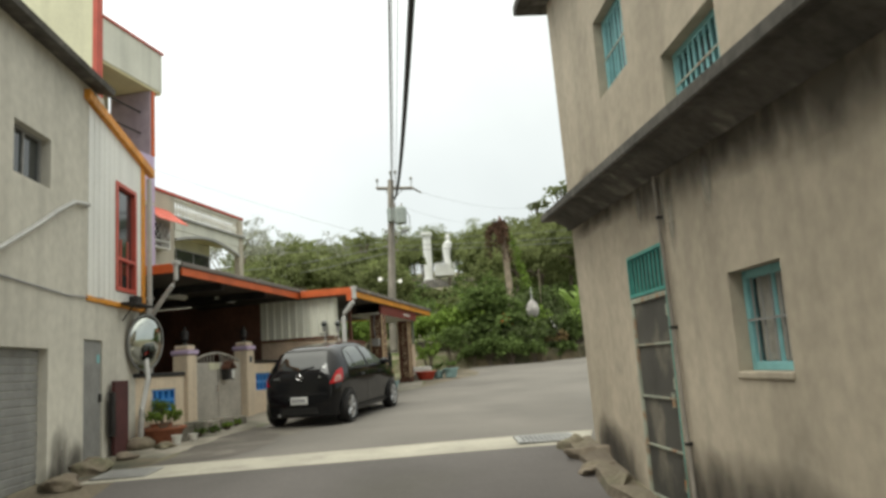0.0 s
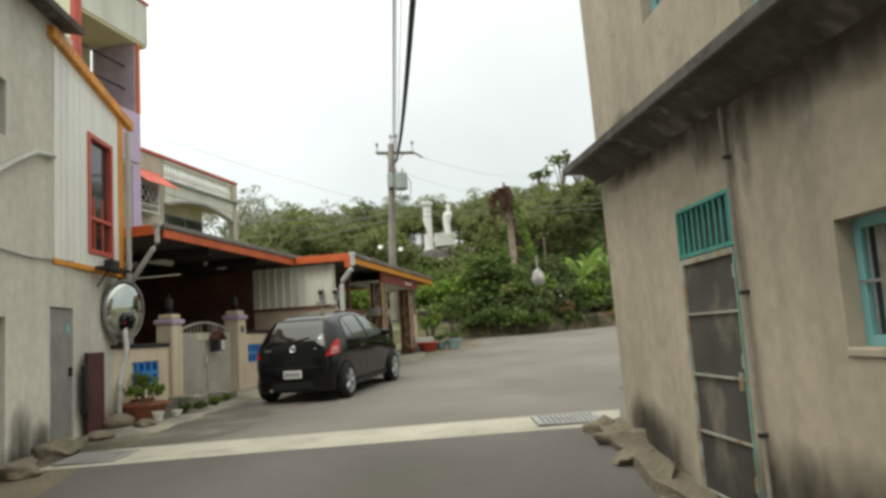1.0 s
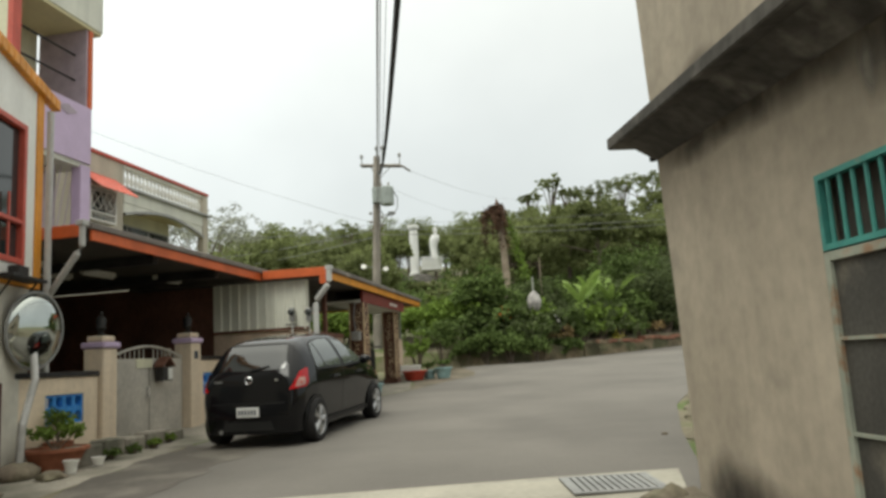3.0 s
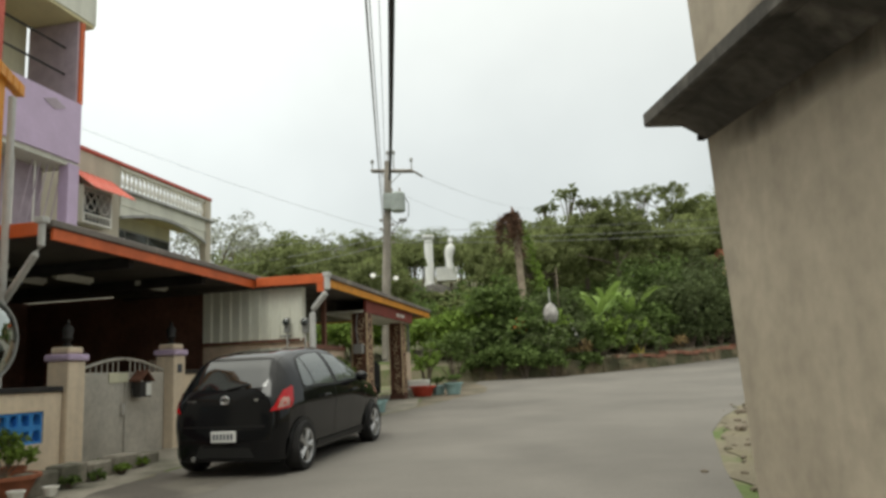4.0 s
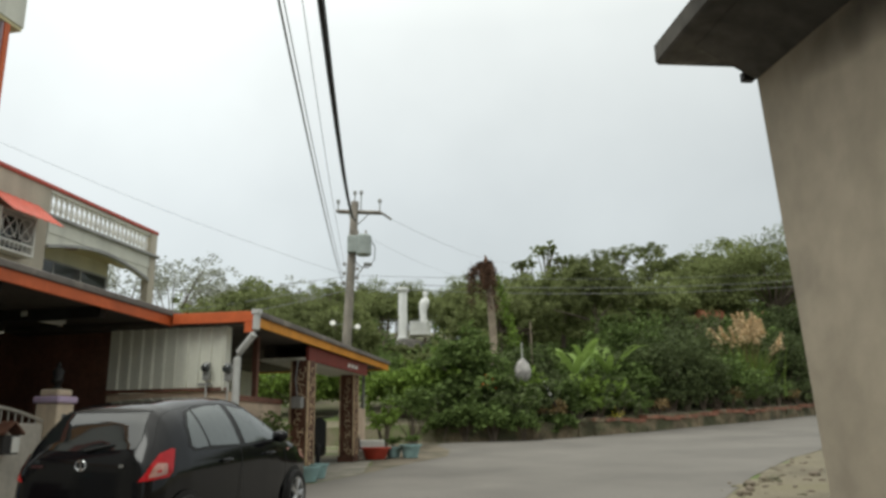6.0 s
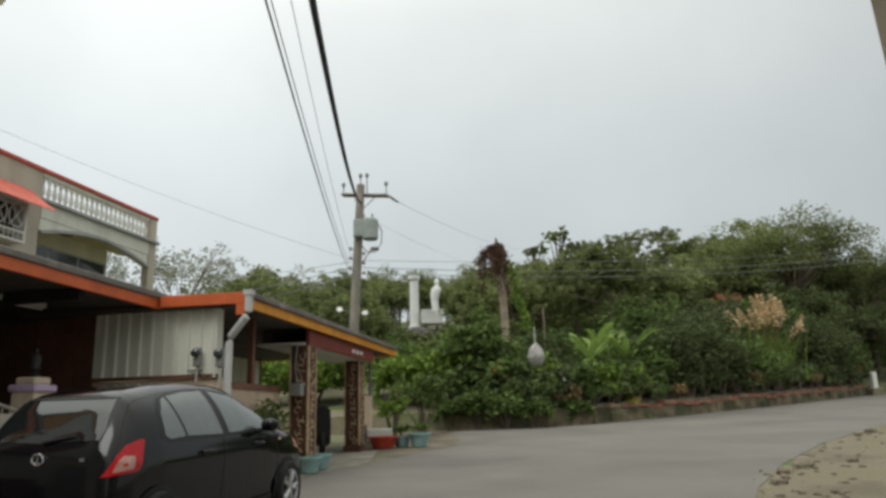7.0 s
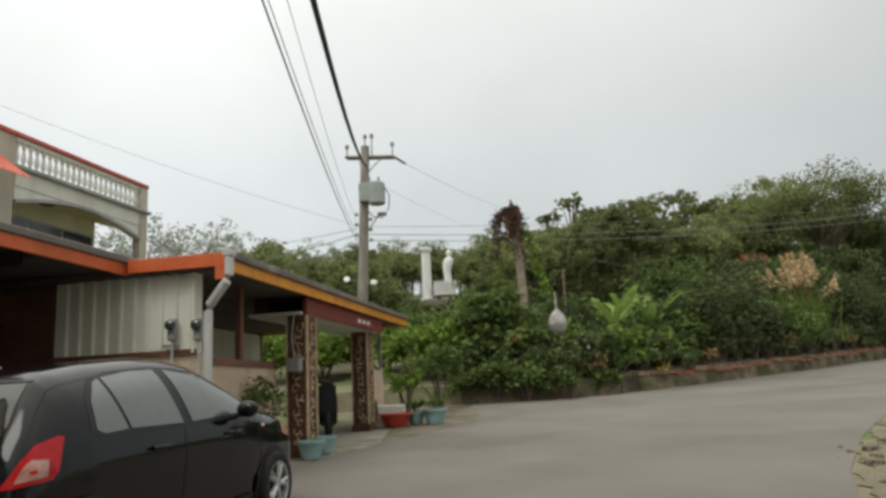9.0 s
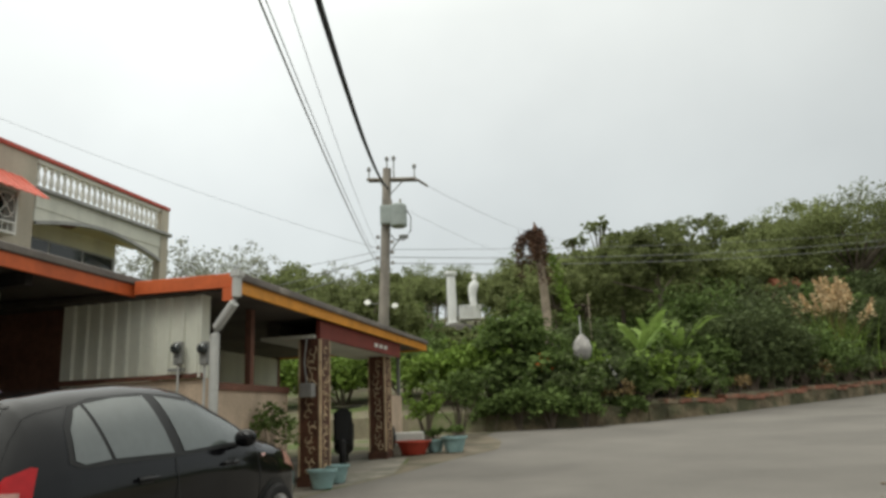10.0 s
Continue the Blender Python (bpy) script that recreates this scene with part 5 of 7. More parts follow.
# body is squeezed in width and height to fit the camera's view
car = thing("hatchback_car", at(-0.08, 16.04, gz(-0.08, 16.04) + 0.012, -17.5) @ pose(0, 0, 0, 2.4, 0, 0) @ Matrix.Diagonal((0.91, 1.0, 0.97, 1)), "black five-door hatchback parked in front of the gate", "car")
bm = bmesh.new()
ys = sorted({*np.linspace(0, 0.7, 26).round(4), *np.linspace(0.7, 3.1, 30).round(4), *np.linspace(3.1, 3.75, 20).round(4)})
rings = []
for y in ys:
    zt, ring = car_top(float(y)), []
    for k in range(21):
        t = math.sin(k / 20 * math.pi / 2) ** (2 / NEXP) if k else 0.0
        z = 0.2 + (zt - 0.2) * min(1.0, t)
        x = car_wide(float(y), z) * max(0.0, 1 - min(1.0, t) ** NEXP) ** (1 / NEXP)
        ring.append((x, float(y), z))
    full = ring + [(-x, y_, z) for x, y_, z in ring[-2::-1]]
    rings.append([bm.verts.new((x * K, y_ * K, z * K)) for x, y_, z in full])
for a, b in zip(rings, rings[1:]):
    for k in range(len(a) - 1):
        bm.faces.new((a[k], b[k], b[k + 1], a[k + 1]))
    bm.faces.new((a[-1], b[-1], b[0], a[0]))
bm.faces.new(rings[0])
bm.faces.new(rings[-1][::-1])
bmesh.ops.recalc_face_normals(bm, faces=bm.faces)
body = smooth(part("body", bm, M["carpaint"], car, "glossy black painted body"), 50)
side = dict(origin=(1.4, 0, 0), du=(0, 1, 0), dv=(0, 0, 1), way=(-1, 0, 0))
rear = dict(origin=(0, -0.5, 0), du=(1, 0, 0), dv=(0, 0, 1), way=(0, 1, 0))
corner = dict(origin=(1.2, -0.5, 0), du=(0.60, 0.80, 0), dv=(0, 0, 1), way=(-0.80, 0.60, 0))
for mir in (False, True):
    car_patch("window_surround", [(0.62, 1.04), (0.66, 1.26), (0.76, 1.38), (0.98, 1.435), (1.5, 1.46), (2.02, 1.41), (2.5, 1.22), (2.74, 1.06), (2.70, 0.99), (1.6, 0.98), (0.70, 1.00)], material=M["blacktrim"], parent=body, lift=0.003, mirror=mir, **side)
    car_patch("quarter_window", [(0.67, 1.05), (0.70, 1.24), (0.80, 1.365), (0.87, 1.39), (0.97, 1.03), (0.74, 1.02)], material=M["carglass"], parent=body, lift=0.008, mirror=mir, **side)
    car_patch("rear_door_window", [(1.005, 1.03), (0.90, 1.395), (1.20, 1.43), (1.50, 1.435), (1.60, 1.01)], material=M["carglass"], parent=body, lift=0.008, mirror=mir, **side)
    car_patch("front_door_window", [(1.72, 1.01), (1.62, 1.43), (1.98, 1.375), (2.42, 1.195), (2.58, 1.085), (2.54, 1.02)], material=M["carglass"], parent=body, lift=0.008, mirror=mir, **side)
    for yc in (0.535, 2.995):
        # Black disc laid on the skin stands for the shade in the wheel well.
        arch = [(yc + 0.355 * math.cos(a), max(0.205, 0.30 + 0.355 * math.sin(a))) for a in np.linspace(-0.25, math.pi + 0.25, 22)]
        car_patch("wheel_arch", [(float(a), float(b)) for a, b in arch], material=M["blacktrim"], parent=body, lift=0.003, mirror=mir, **side)
    for y0 in (1.60, 2.72):
        car_patch("door_seam", [(y0, 0.32), (y0 + 0.010, 0.32), (y0 + 0.014, 0.97), (y0 + 0.004, 0.97)], material=M["blacktrim"], parent=body, lift=0.004, cuts=4, mirror=mir, **side)
    car_patch("sill_trim", [(0.95, 0.23), (2.60, 0.23), (2.60, 0.30), (0.95, 0.30)], material=M["blacktrim"], parent=body, lift=0.008, mirror=mir, **side)
    car_patch("tail_light", [(0.08, 0.775), (0.38, 0.80), (0.42, 0.84), (0.46, 1.04), (0.42, 1.05), (0.28, 1.01), (0.20, 0.93)],
              material=M["redlens"], parent=body, lift=0.012, cuts=4, mirror=mir, label="red wrap-round tail light", **corner)
    car_patch("reverse_lens", [(0.16, 0.805), (0.35, 0.825), (0.36, 0.92), (0.26, 0.93), (0.21, 0.89)], material=M["clearlens"], parent=body, lift=0.016, cuts=3, mirror=mir, **corner)
    s = -1 if mir else 1
    for y0 in (1.18, 2.18):
        hb = bmesh.new()
        q = onto_car((1.4, y0 + 0.08, 0.86), (-1, 0, 0), 0.03)
        tube(hb, [(s * (q.x - 0.02) * K, (y0) * K, 0.865 * K), (s * (q.x + 0.012) * K, (y0 + 0.03) * K, 0.87 * K), (s * (q.x + 0.012) * K, (y0 + 0.15) * K, 0.868 * K), (s * (q.x - 0.02) * K, (y0 + 0.18) * K, 0.865 * K)], 0.014, 8)
        smooth(part("door_handle", hb, M["carpaint"], body), 60)
        # Dark patch on the unbroken skin paints the shade of a handle hollow.
        car_patch("handle_recess", [(y0 + 0.02, 0.835), (y0 + 0.16, 0.835), (y0 + 0.17, 0.885), (y0 + 0.01, 0.885)], material=M["blacktrim"], parent=body, lift=0.003, mirror=mir, **side)
    mm = bmesh.new()
    bmesh.ops.create_icosphere(mm, subdivisions=3, radius=1, matrix=Matrix.LocRotScale((s * 0.93 * K, 2.36 * K, 1.05 * K), None, (0.105, 0.055, 0.07)))
    smooth(part("wing_mirror", mm, M["carpaint"], body), 60)
    part("mirror_stalk", one_tube([(s * 0.80 * K, 2.44 * K, 1.0 * K), (s * 0.92 * K, 2.42 * K, 1.04 * K)], 0.025, 8), M["blacktrim"], body)
    car_patch("headlight", [(3.22, 0.76), (3.30, 0.90), (3.48, 0.86), (3.62, 0.72), (3.55, 0.66)], material=M["clearlens"], parent=body, lift=0.008, mirror=mir, **side)
    car_patch("side_repeater", [(2.78, 0.86), (2.86, 0.87), (2.86, 0.89), (2.78, 0.885)], material=M["clearlens"], parent=body, lift=0.008, mirror=mir, **side)
car_patch("rear_window", [(-0.54, 1.06), (-0.55, 1.14), (-0.48, 1.385), (0.48, 1.385), (0.55, 1.14), (0.54, 1.06), (0.0, 1.04)], material=M["rearglass"], parent=body, lift=0.008, cuts=4, **rear)
car_patch("hatch_seam", [(-0.58, 0.60), (0.58, 0.60), (0.58, 0.612), (-0.58, 0.612)], material=M["blacktrim"], parent=body, lift=0.004, cuts=4, **rear)
car_patch("bumper_inset", [(-0.42, 0.24), (0.42, 0.24), (0.36, 0.36), (-0.36, 0.36)], material=M["blacktrim"], parent=body, lift=0.006, **rear)
car_patch("spoiler_gap", [(-0.56, 1.392), (0.56, 1.392), (0.55, 1.405), (-0.55, 1.405)], material=M["blacktrim"], parent=body, lift=0.006, cuts=4, **rear)
car_patch("windscreen", [(-0.58, 0), (0.58, 0), (0.5, 0.75), (-0.5, 0.75)], (0, 2.98, 1.9), (1, 0, 0), (0, -1, 0), (0, 0, -1), M["carglass"], body, lift=0.008)
# badge, wiper, plate
bq = onto_car((0, -0.5, 0.92), (0, 1, 0), 0.012)
part("badge_bar", one_tube([(0, bq.y * K, 0.88 * K), (0, bq.y * K, 0.955 * K)], 0.007, 6), M["chrome"], body)
part("badge", one_tube([(0.055 * math.cos(a * math.tau / 18), bq.y * K, 0.92 * K + 0.042 * math.sin(a * math.tau / 18)) for a in range(19)], 0.008, 6), M["chrome"], body, "oval chrome badge")
part("wiper", one_tube([(0.0, (onto_car((0, -0.5, 1.05), (0, 1, 0), 0.03).y) * K, 1.05 * K), (0.28, (onto_car((0.28, -0.5, 1.10), (0, 1, 0), 0.02).y) * K, 1.10 * K)], 0.012, 6), M["blacktrim"], body)
pq = onto_car((0, -0.5, 0.48), (0, 1, 0), 0.0)
pl = part("number_plate", one_box(-0.17, 0.17, pq.y * K - 0.025, pq.y * K - 0.008, 0.425 * K, 0.555 * K, 0.004), M["plate"], body, "white number plate with plain bars")
for i in range(6):
    part("plate_bar", one_box(-0.14 + i * 0.048, -0.112 + i * 0.048, pq.y * K - 0.028, pq.y * K - 0.0255, 0.455 * K, 0.525 * K), M["plateink"], pl)
for x0, z0, wv in ((-0.56, 0.90, 0.13), (0.42, 0.90, 0.05)):
    qq = onto_car((x0, -0.5, z0), (0, 1, 0), 0.006)
    part("lettering_bar", one_box(x0 * K, x0 * K + wv, qq.y * K - 0.003, qq.y * K + 0.02, z0 * K, z0 * K + 0.025), M["chrome"], body)
part("exhaust", one_tube([(-0.42, -0.02, 0.22), (-0.42, 0.35, 0.24)], 0.028, 10), M["grey_metal"], car)
part("underside", one_box(-0.66, 0.66, 0.15, 3.35, 0.16, 0.22), M["blacktrim"], car)
for yc in (0.535, 2.995):
    for s in (1, -1):
        hub = Vector((s * 0.775 * K, yc * K, 0.302 * K))
        turn = Matrix.Translation(hub) @ Matrix.Rotation(radians(90 * s), 4, "Y")
        R = 0.300 * K
        wh = part("wheel", lathe(bmesh.new(), [(R * 0.66, -0.10), (R * 0.93, -0.10), (R, -0.07), (R, 0.06), (R * 0.95, 0.088), (R * 0.86, 0.095), (R * 0.70, 0.085), (R * 0.68, 0.05)], 36, turn), M["rubber"], car, "black tyre")
        smooth(wh, 45)
        rimb = bmesh.new()
        lathe(rimb, [(R * 0.69, 0.03), (R * 0.70, 0.088), (R * 0.655, 0.084), (R * 0.62, 0.04)], 32, turn)
        lathe(rimb, [(0.05, 0.02), (0.055, 0.075), (0.03, 0.085)], 14, turn)
        for k in range(5):
            a = k * math.tau / 5 + 0.3
            for da in (-0.16, 0.16):
                tube(rimb, [turn @ Vector((0.045 * math.cos(a), 0.045 * math.sin(a), 0.07)), turn @ Vector((R * 0.66 * math.cos(a + da), R * 0.66 * math.sin(a + da), 0.072))], 0.024, 6, 0.018)
        part("rim", rimb, M["alloy"], wh, "silver five-spoke rim")
        wh.matrix_basis = Matrix.Translation(hub) @ Matrix.Diagonal((1.15, 0.93, 1, 1)) @ Matrix.Translation(-hub)
        part("brake_disc", lathe(bmesh.new(), [(R * 0.6, 0.0), (R * 0.6, 0.012)], 24, turn), M["iron"], wh)

# ---- scooter in the carport ----
sc = thing("scooter", LANE @ at(-6.0, 25.3, lz(-6.0, 25.3)) @ pose(0, 0, 0, 0, 0, 200), "black motor scooter parked in the carport shade", "scooter")
for y in (-0.58, 0.62):
    part("wheel", lathe(bmesh.new(), [(0.12, -0.05), (0.21, -0.05), (0.235, 0), (0.21, 0.05), (0.12, 0.05)], 20, Matrix.Translation((0, y, 0.235)) @ Matrix.Rotation(radians(90), 4, "Y")), M["rubber"], sc)
sb = bmesh.new()
prism(sb, [(-0.85, 0.45), (-0.75, 0.75), (-0.05, 0.78), (0.05, 0.35), (0.35, 0.30), (0.45, 0.95), (0.56, 0.97), (0.62, 0.40), (0.35, 0.20), (-0.35, 0.20)], "x", -0.16, 0.16)
bmesh.ops.bevel(sb, geom=list(sb.edges), offset=0.04, segments=2, affect="EDGES")
smooth(part("body", sb, M["blacktrim"], sc), 60)
part("seat", one_box(-0.14, 0.14, -0.8, -0.06, 0.74, 0.84, 0.04), M["rubber"], sc)
part("handlebar", one_tube([(-0.32, 0.38, 1.02), (0, 0.48, 0.98), (0.32, 0.38, 1.02)], 0.02, 8), M["iron"], sc)

# ---- utility pole and wires ----
up = thing("utility_pole", at(1.45, 35.3, land(1.45, 35.3)), "concrete utility pole with crossarm, insulators and grey transformer", "utility pole")
UZ = land(1.45, 35.3)


def upp(name, bm, material, label=""):
    bmesh.ops.translate(bm, verts=bm.verts, vec=(-1.45, -35.3, -UZ))
    return part(name, bm, material, up, label)


smooth(upp("shaft", one_tube([(1.38, 35.3, UZ - 0.3), (1.42, 35.3, 5.5), (1.64, 35.3, 10.75)], 0.20, 14, 0.14), M["poleconc"]), 60)
AL, AR = Vector((0.99, 35.60, 10.47)), Vector((2.60, 35.06, 10.28))
AD = (AR - AL).normalized()
for k, dz in ((0.0, 0.0), (0.18, -0.02)):
    off = Vector((AD.y, -AD.x, 0)) * (k - 0.09)
    bm = tube(bmesh.new(), [AL + off, AR + off], 0.055, 4)
    upp("crossarm", bm, M["poleconc"], "weathered double crossarm")
for s, h in ((0.02, 0.35), (0.40, 0.70), (0.54, 0.72), (0.96, 0.42)):
    p = AL.lerp(AR, s)
    upp("pin", one_tube([p, p + Vector((0, 0, h))], 0.025, 6), M["grey_metal"])
    upp("insulator", lathe(bmesh.new(), [(0.03, 0), (0.075, 0.03), (0.05, 0.07), (0.075, 0.10), (0.03, 0.16)], 10, Matrix.Translation(p + Vector((0, 0, h - 0.05)))), M["grey_metal"])
for s in (0.25, 0.75):
    p = AL.lerp(AR, s)
    upp("brace", one_tube([p, (1.60, 35.3, 9.75)], 0.02, 5), M["grey_metal"])
upp("strain_insulator", one_tube([AR, AR + Vector((0.35, 0.3, -0.15))], 0.04, 8), M["poleconc"])
upp("transformer", lathe(bmesh.new(), [(0.24, 8.70), (0.27, 8.74), (0.27, 9.38), (0.22, 9.44)], 18, Matrix.Translation((1.98, 35.05, 0))), M["polegrey"], "grey round transformer can")
upp("transformer_box", one_box(1.40, 1.86, 34.95, 35.25, 8.80, 9.42, 0.03), M["polegrey"], "grey transformer housing")
for x in (1.5, 1.75, 2.05):
    upp("bushing", one_tube([(x, 35.05, 9.40), (x, 35.05, 9.62)], 0.035, 8), M["poleconc"])
upp("hanging_loop", one_tube([(2.2, 35.0, 9.3), (2.38, 35.0, 9.0), (2.36, 35.0, 8.55), (2.15, 35.0, 8.25), (1.85, 35.1, 8.3), (1.62, 35.2, 8.6)], 0.022, 6), M["cablegrey"])
for i in range(6):
    z = 7.5 + i * 0.17
    upp("spool", lathe(bmesh.new(), [(0.04, 0), (0.055, 0.02), (0.03, 0.05), (0.055, 0.08), (0.04, 0.10)], 8, Matrix.Translation((1.30 if i % 2 else 1.76, 35.12, z))), M["poleconc"])
    upp("rack_arm", one_tube([(1.25 if i % 2 else 1.80, 35.12, z + 0.05), (1.5, 35.3, z + 0.05)], 0.014, 5), M["grey_metal"])
sl = thing("street_lamp", at(1.62, 35.2, 7.8), "small dark street lamp on a bent arm of the pole", "street lamp")
part("arm", one_tube([(0, 0, 0), (0.25, -0.1, 0.35), (0.42, -0.15, 0.55)], 0.022, 6), M["grey_metal"], sl)
part("head", one_box(0.36, 0.66, -0.24, -0.06, 0.52, 0.63, 0.03), M["grey_metal"], sl)
for x, z in ((1.80, 6.12), (0.95, 6.25)):
    fl = thing("flood_lamp", at(x, 35.05, z), "white flood lamp clamped to the utility pole", "lamp", "flood lamps")
    smooth(part("head", lathe(bmesh.new(), [(0.03, -0.08), (0.06, -0.03), (0.10, 0.05), (0.10, 0.09)], 14, Matrix.Rotation(radians(60), 4, "X")), M["white"], fl), 50)
    part("bracket", one_tube([(0, 0.05, 0), (1.5 - x, 0.25, 0.05)], 0.015, 5), M["grey_metal"], fl)


def wire(name, a, b, sag, r, material, label, n=14, reach=1.0):
    """A cable hanging from a to b, and on past b where reach is over 1."""
    a, b = Vector(a), Vector(b)
    pts = [a.lerp(b, s) - Vector((0, 0, 4 * sag * s * (1 - s))) for s in (i / n * reach for i in range(n + 1))]
    ob = part(name, one_tube(pts, r, 6), material)
    return tagged(ob, label, "cable", "overhead wires")


wire("overhead_cable", (1.656, 35.2, 10.064), (2.083, 4.0, 5.754), 1.206, 0.034, M["cable"], "thick black twisted cable along the lane", 30, 1.8)
wire("overhead_wire", (1.47, 35.2, 7.235), (1.852, 4.0, 5.59), 0.68, 0.009, M["cablegrey"], "thin grey wire running along the lane", 30, 1.8)
wire("overhead_wire", (1.53, 35.2, 7.28), (1.866, 4.0, 5.605), 0.674, 0.005, M["cablegrey"], "thin grey wire running along the lane", 30, 1.8)
wire("overhead_wire", (1.543, 35.2, 7.677), (1.964, 4.0, 6.256), 0.912, 0.0035, M["cablegrey"], "very thin grey wire running along the lane", 30, 1.8)
wire("overhead_wire", (1.70, 35.2, 7.55), (26.13, 46.0, 9.91), 0.35, 0.012, M["cablegrey"], "grey wire strung from the pole across the hillside", 24, 1.35)
wire("overhead_wire", (1.70, 35.2, 7.75), (26.18, 46.0, 10.23), 0.35, 0.012, M["cablegrey"], "grey wire strung from the pole across the hillside", 24, 1.35)
wire("overhead_wire", (1.70, 35.2, 8.0), (26.24, 46.0, 10.58), 0.25, 0.008, M["cablegrey"], "grey wire strung from the pole across the hillside", 24, 1.35)
wire("overhead_wire", tuple(AR + Vector((0.35, 0.3, -0.15))), (20, 92, 21.5), 0.8, 0.006, M["cablegrey"], "thin wire running up to the hilltop")
wire("overhead_wire", (1.75, 35.2, 9.6), (16, 92, 19.5), 0.8, 0.005, M["cablegrey"], "thin wire running up to the hilltop")
wire("overhead_wire", (1.30, 35.2, 8.05), (-16, 28.5, 14.3), 0.5, 0.005, M["cablegrey"], "thin wire running up over the houses")
wire("overhead_wire", (1.30, 35.2, 7.75), (-24, 75, 14.0), 1.0, 0.014, M["cablegrey"], "grey wire running off behind the houses")
wire("overhead_wire", (1.30, 35.2, 7.45), (-24, 75, 12.6), 1.0, 0.014, M["cablegrey"], "grey wire running off behind the houses")
wire("overhead_wire", (1.30, 35.2, 7.95), (-24, 75, 16.2), 0.9, 0.010, M["cablegrey"], "grey wire running off behind the houses")

# ---- retaining wall ----
rwall = thing("retaining_wall", at(4.6, 32.6, gz(4.6, 32.6)), "low retaining wall of rough stone with old brick coping", "wall", kind="structure")
rng = random.Random(4)
x = 4.3
k = 0
while x < 26.6:
    step = rng.uniform(0.55, 0.95)
    x1 = x + step
    ya, yb = wall_y(x), wall_y(x1)
    L = math.hypot(x1 - x, yb - ya)
    xm, ym = (x + x1) / 2, (ya + yb) / 2
    z0 = gz(xm, ym)
    hgt = 0.50 + rng.uniform(-0.05, 0.06)
    brick = xm > 9.2
    bm = bmesh.new()
    bmesh.ops.create_cube(bm, size=1, matrix=Matrix.LocRotScale((0, 0.14, (hgt - 0.15) / 2 - (0.06 if brick else 0)), None, (L * 0.995, 0.36, hgt + 0.15 - (0.12 if brick else 0))))
    bmesh.ops.subdivide_edges(bm, edges=bm.edges, cuts=2, use_grid_fill=True)
    for v in bm.verts:
        w_ = Vector((xm, ym, z0)) + v.co
        v.co += 0.09 * Vector((0.25 * noise.noise(w_ * 2), noise.noise(w_ * 2.3 + Vector((9, 0, 0))), 0.7 * noise.noise(w_ * 1.9 + Vector((0, 5, 0)))))
    ob = part("stone", bm, M["wallstone"], rwall)
    m_ = at(xm, ym, z0, math.degrees(math.atan2(yb - ya, x1 - x)))
    ob.matrix_basis = rwall.matrix_world.inverted() @ m_
    if brick:
        nb_ = 3
        for j in range(nb_):
            bb = box(bmesh.new(), -L / 2 + j * L / nb_ + 0.006, -L / 2 + (j + 1) * L / nb_ - 0.006, -0.06 + rng.uniform(-0.02, 0.02), 0.30, hgt - 0.13, hgt - 0.01 + rng.uniform(-0.02, 0.03), 0.012)
            ob = part("brick", bb, M["brickcap"], rwall)
            ob.matrix_basis = rwall.matrix_world.inverted() @ m_
    x = x1
ep = thing("marker_post", at(26.9, 46.4, gz(26.9, 46.4)), "short white-grey concrete marker post at the end of the wall", "post")
part("post", one_box(-0.12, 0.12, -0.12, 0.12, -0.05, 1.15, 0.02), M["white"], ep)
part("plinth", one_box(-0.3, 0.3, -0.3, 0.3, -0.05, 0.35, 0.04), M["stone"], ep)

# ---- plants ----


def leaf_mesh(name, centres, size, seed, aspect=0.5, up_bias=0.0, material=None):
    """Many small diamond leaves, one at each centre, turned every way."""
    g = np.random.default_rng(seed)
    n = len(centres)
    a = g.normal(size=(n, 3))
    a[:, 2] *= 0.7
    a /= np.linalg.norm(a, axis=1, keepdims=True)
    b = np.cross(a, g.normal(size=(n, 3)) + np.array([0, 0, up_bias]))
    b /= np.linalg.norm(b, axis=1, keepdims=True) + 1e-9
    s = (size * g.uniform(0.6, 1.35, n))[:, None]
    v = np.stack([centres - a * s / 2, centres + b * s * aspect / 2 + a * s * 0.08, centres + a * s / 2, centres - b * s * aspect / 2 + a * s * 0.08], 1).reshape(-1, 3)
    me = bpy.data.meshes.new(name)
    me.vertices.add(4 * n)
    me.vertices.foreach_set("co", v.astype(np.float32).ravel())
    me.loops.add(4 * n)
    me.loops.foreach_set("vertex_index", np.arange(4 * n, dtype=np.int32))
    me.polygons.add(n)
    me.polygons.foreach_set("loop_start", np.arange(0, 4 * n, 4, dtype=np.int32))
    me.update(calc_edges=True)
    me.validate()
    if material:
        me.materials.append(material)
    return me


def clumped(g, centre, radii, clumps, per, spread, hollow=0.55):
    """Leaf places: clumps spread over an uneven ellipsoid, denser outside and on top."""
    d = g.normal(size=(clumps, 3))
    d /= np.linalg.norm(d, axis=1, keepdims=True)
    d[:, 2] = np.where(d[:, 2] < -0.35, -d[:, 2] * 0.6, d[:, 2])
    r = g.uniform(hollow, 1.0, clumps)[:, None]
    lump = 1 + 0.22 * np.sin(d[:, :1] * 5 + centre[0]) + 0.15 * np.sin(d[:, 1:2] * 7 + centre[1])
    c = np.array(centre) + d * r * lump * np.array(radii)
    p = np.repeat(c, per, 0) + np.clip(g.normal(size=(clumps * per, 3)), -1.35, 1.35) * spread * np.array([1, 1, 0.7])
    return p, c


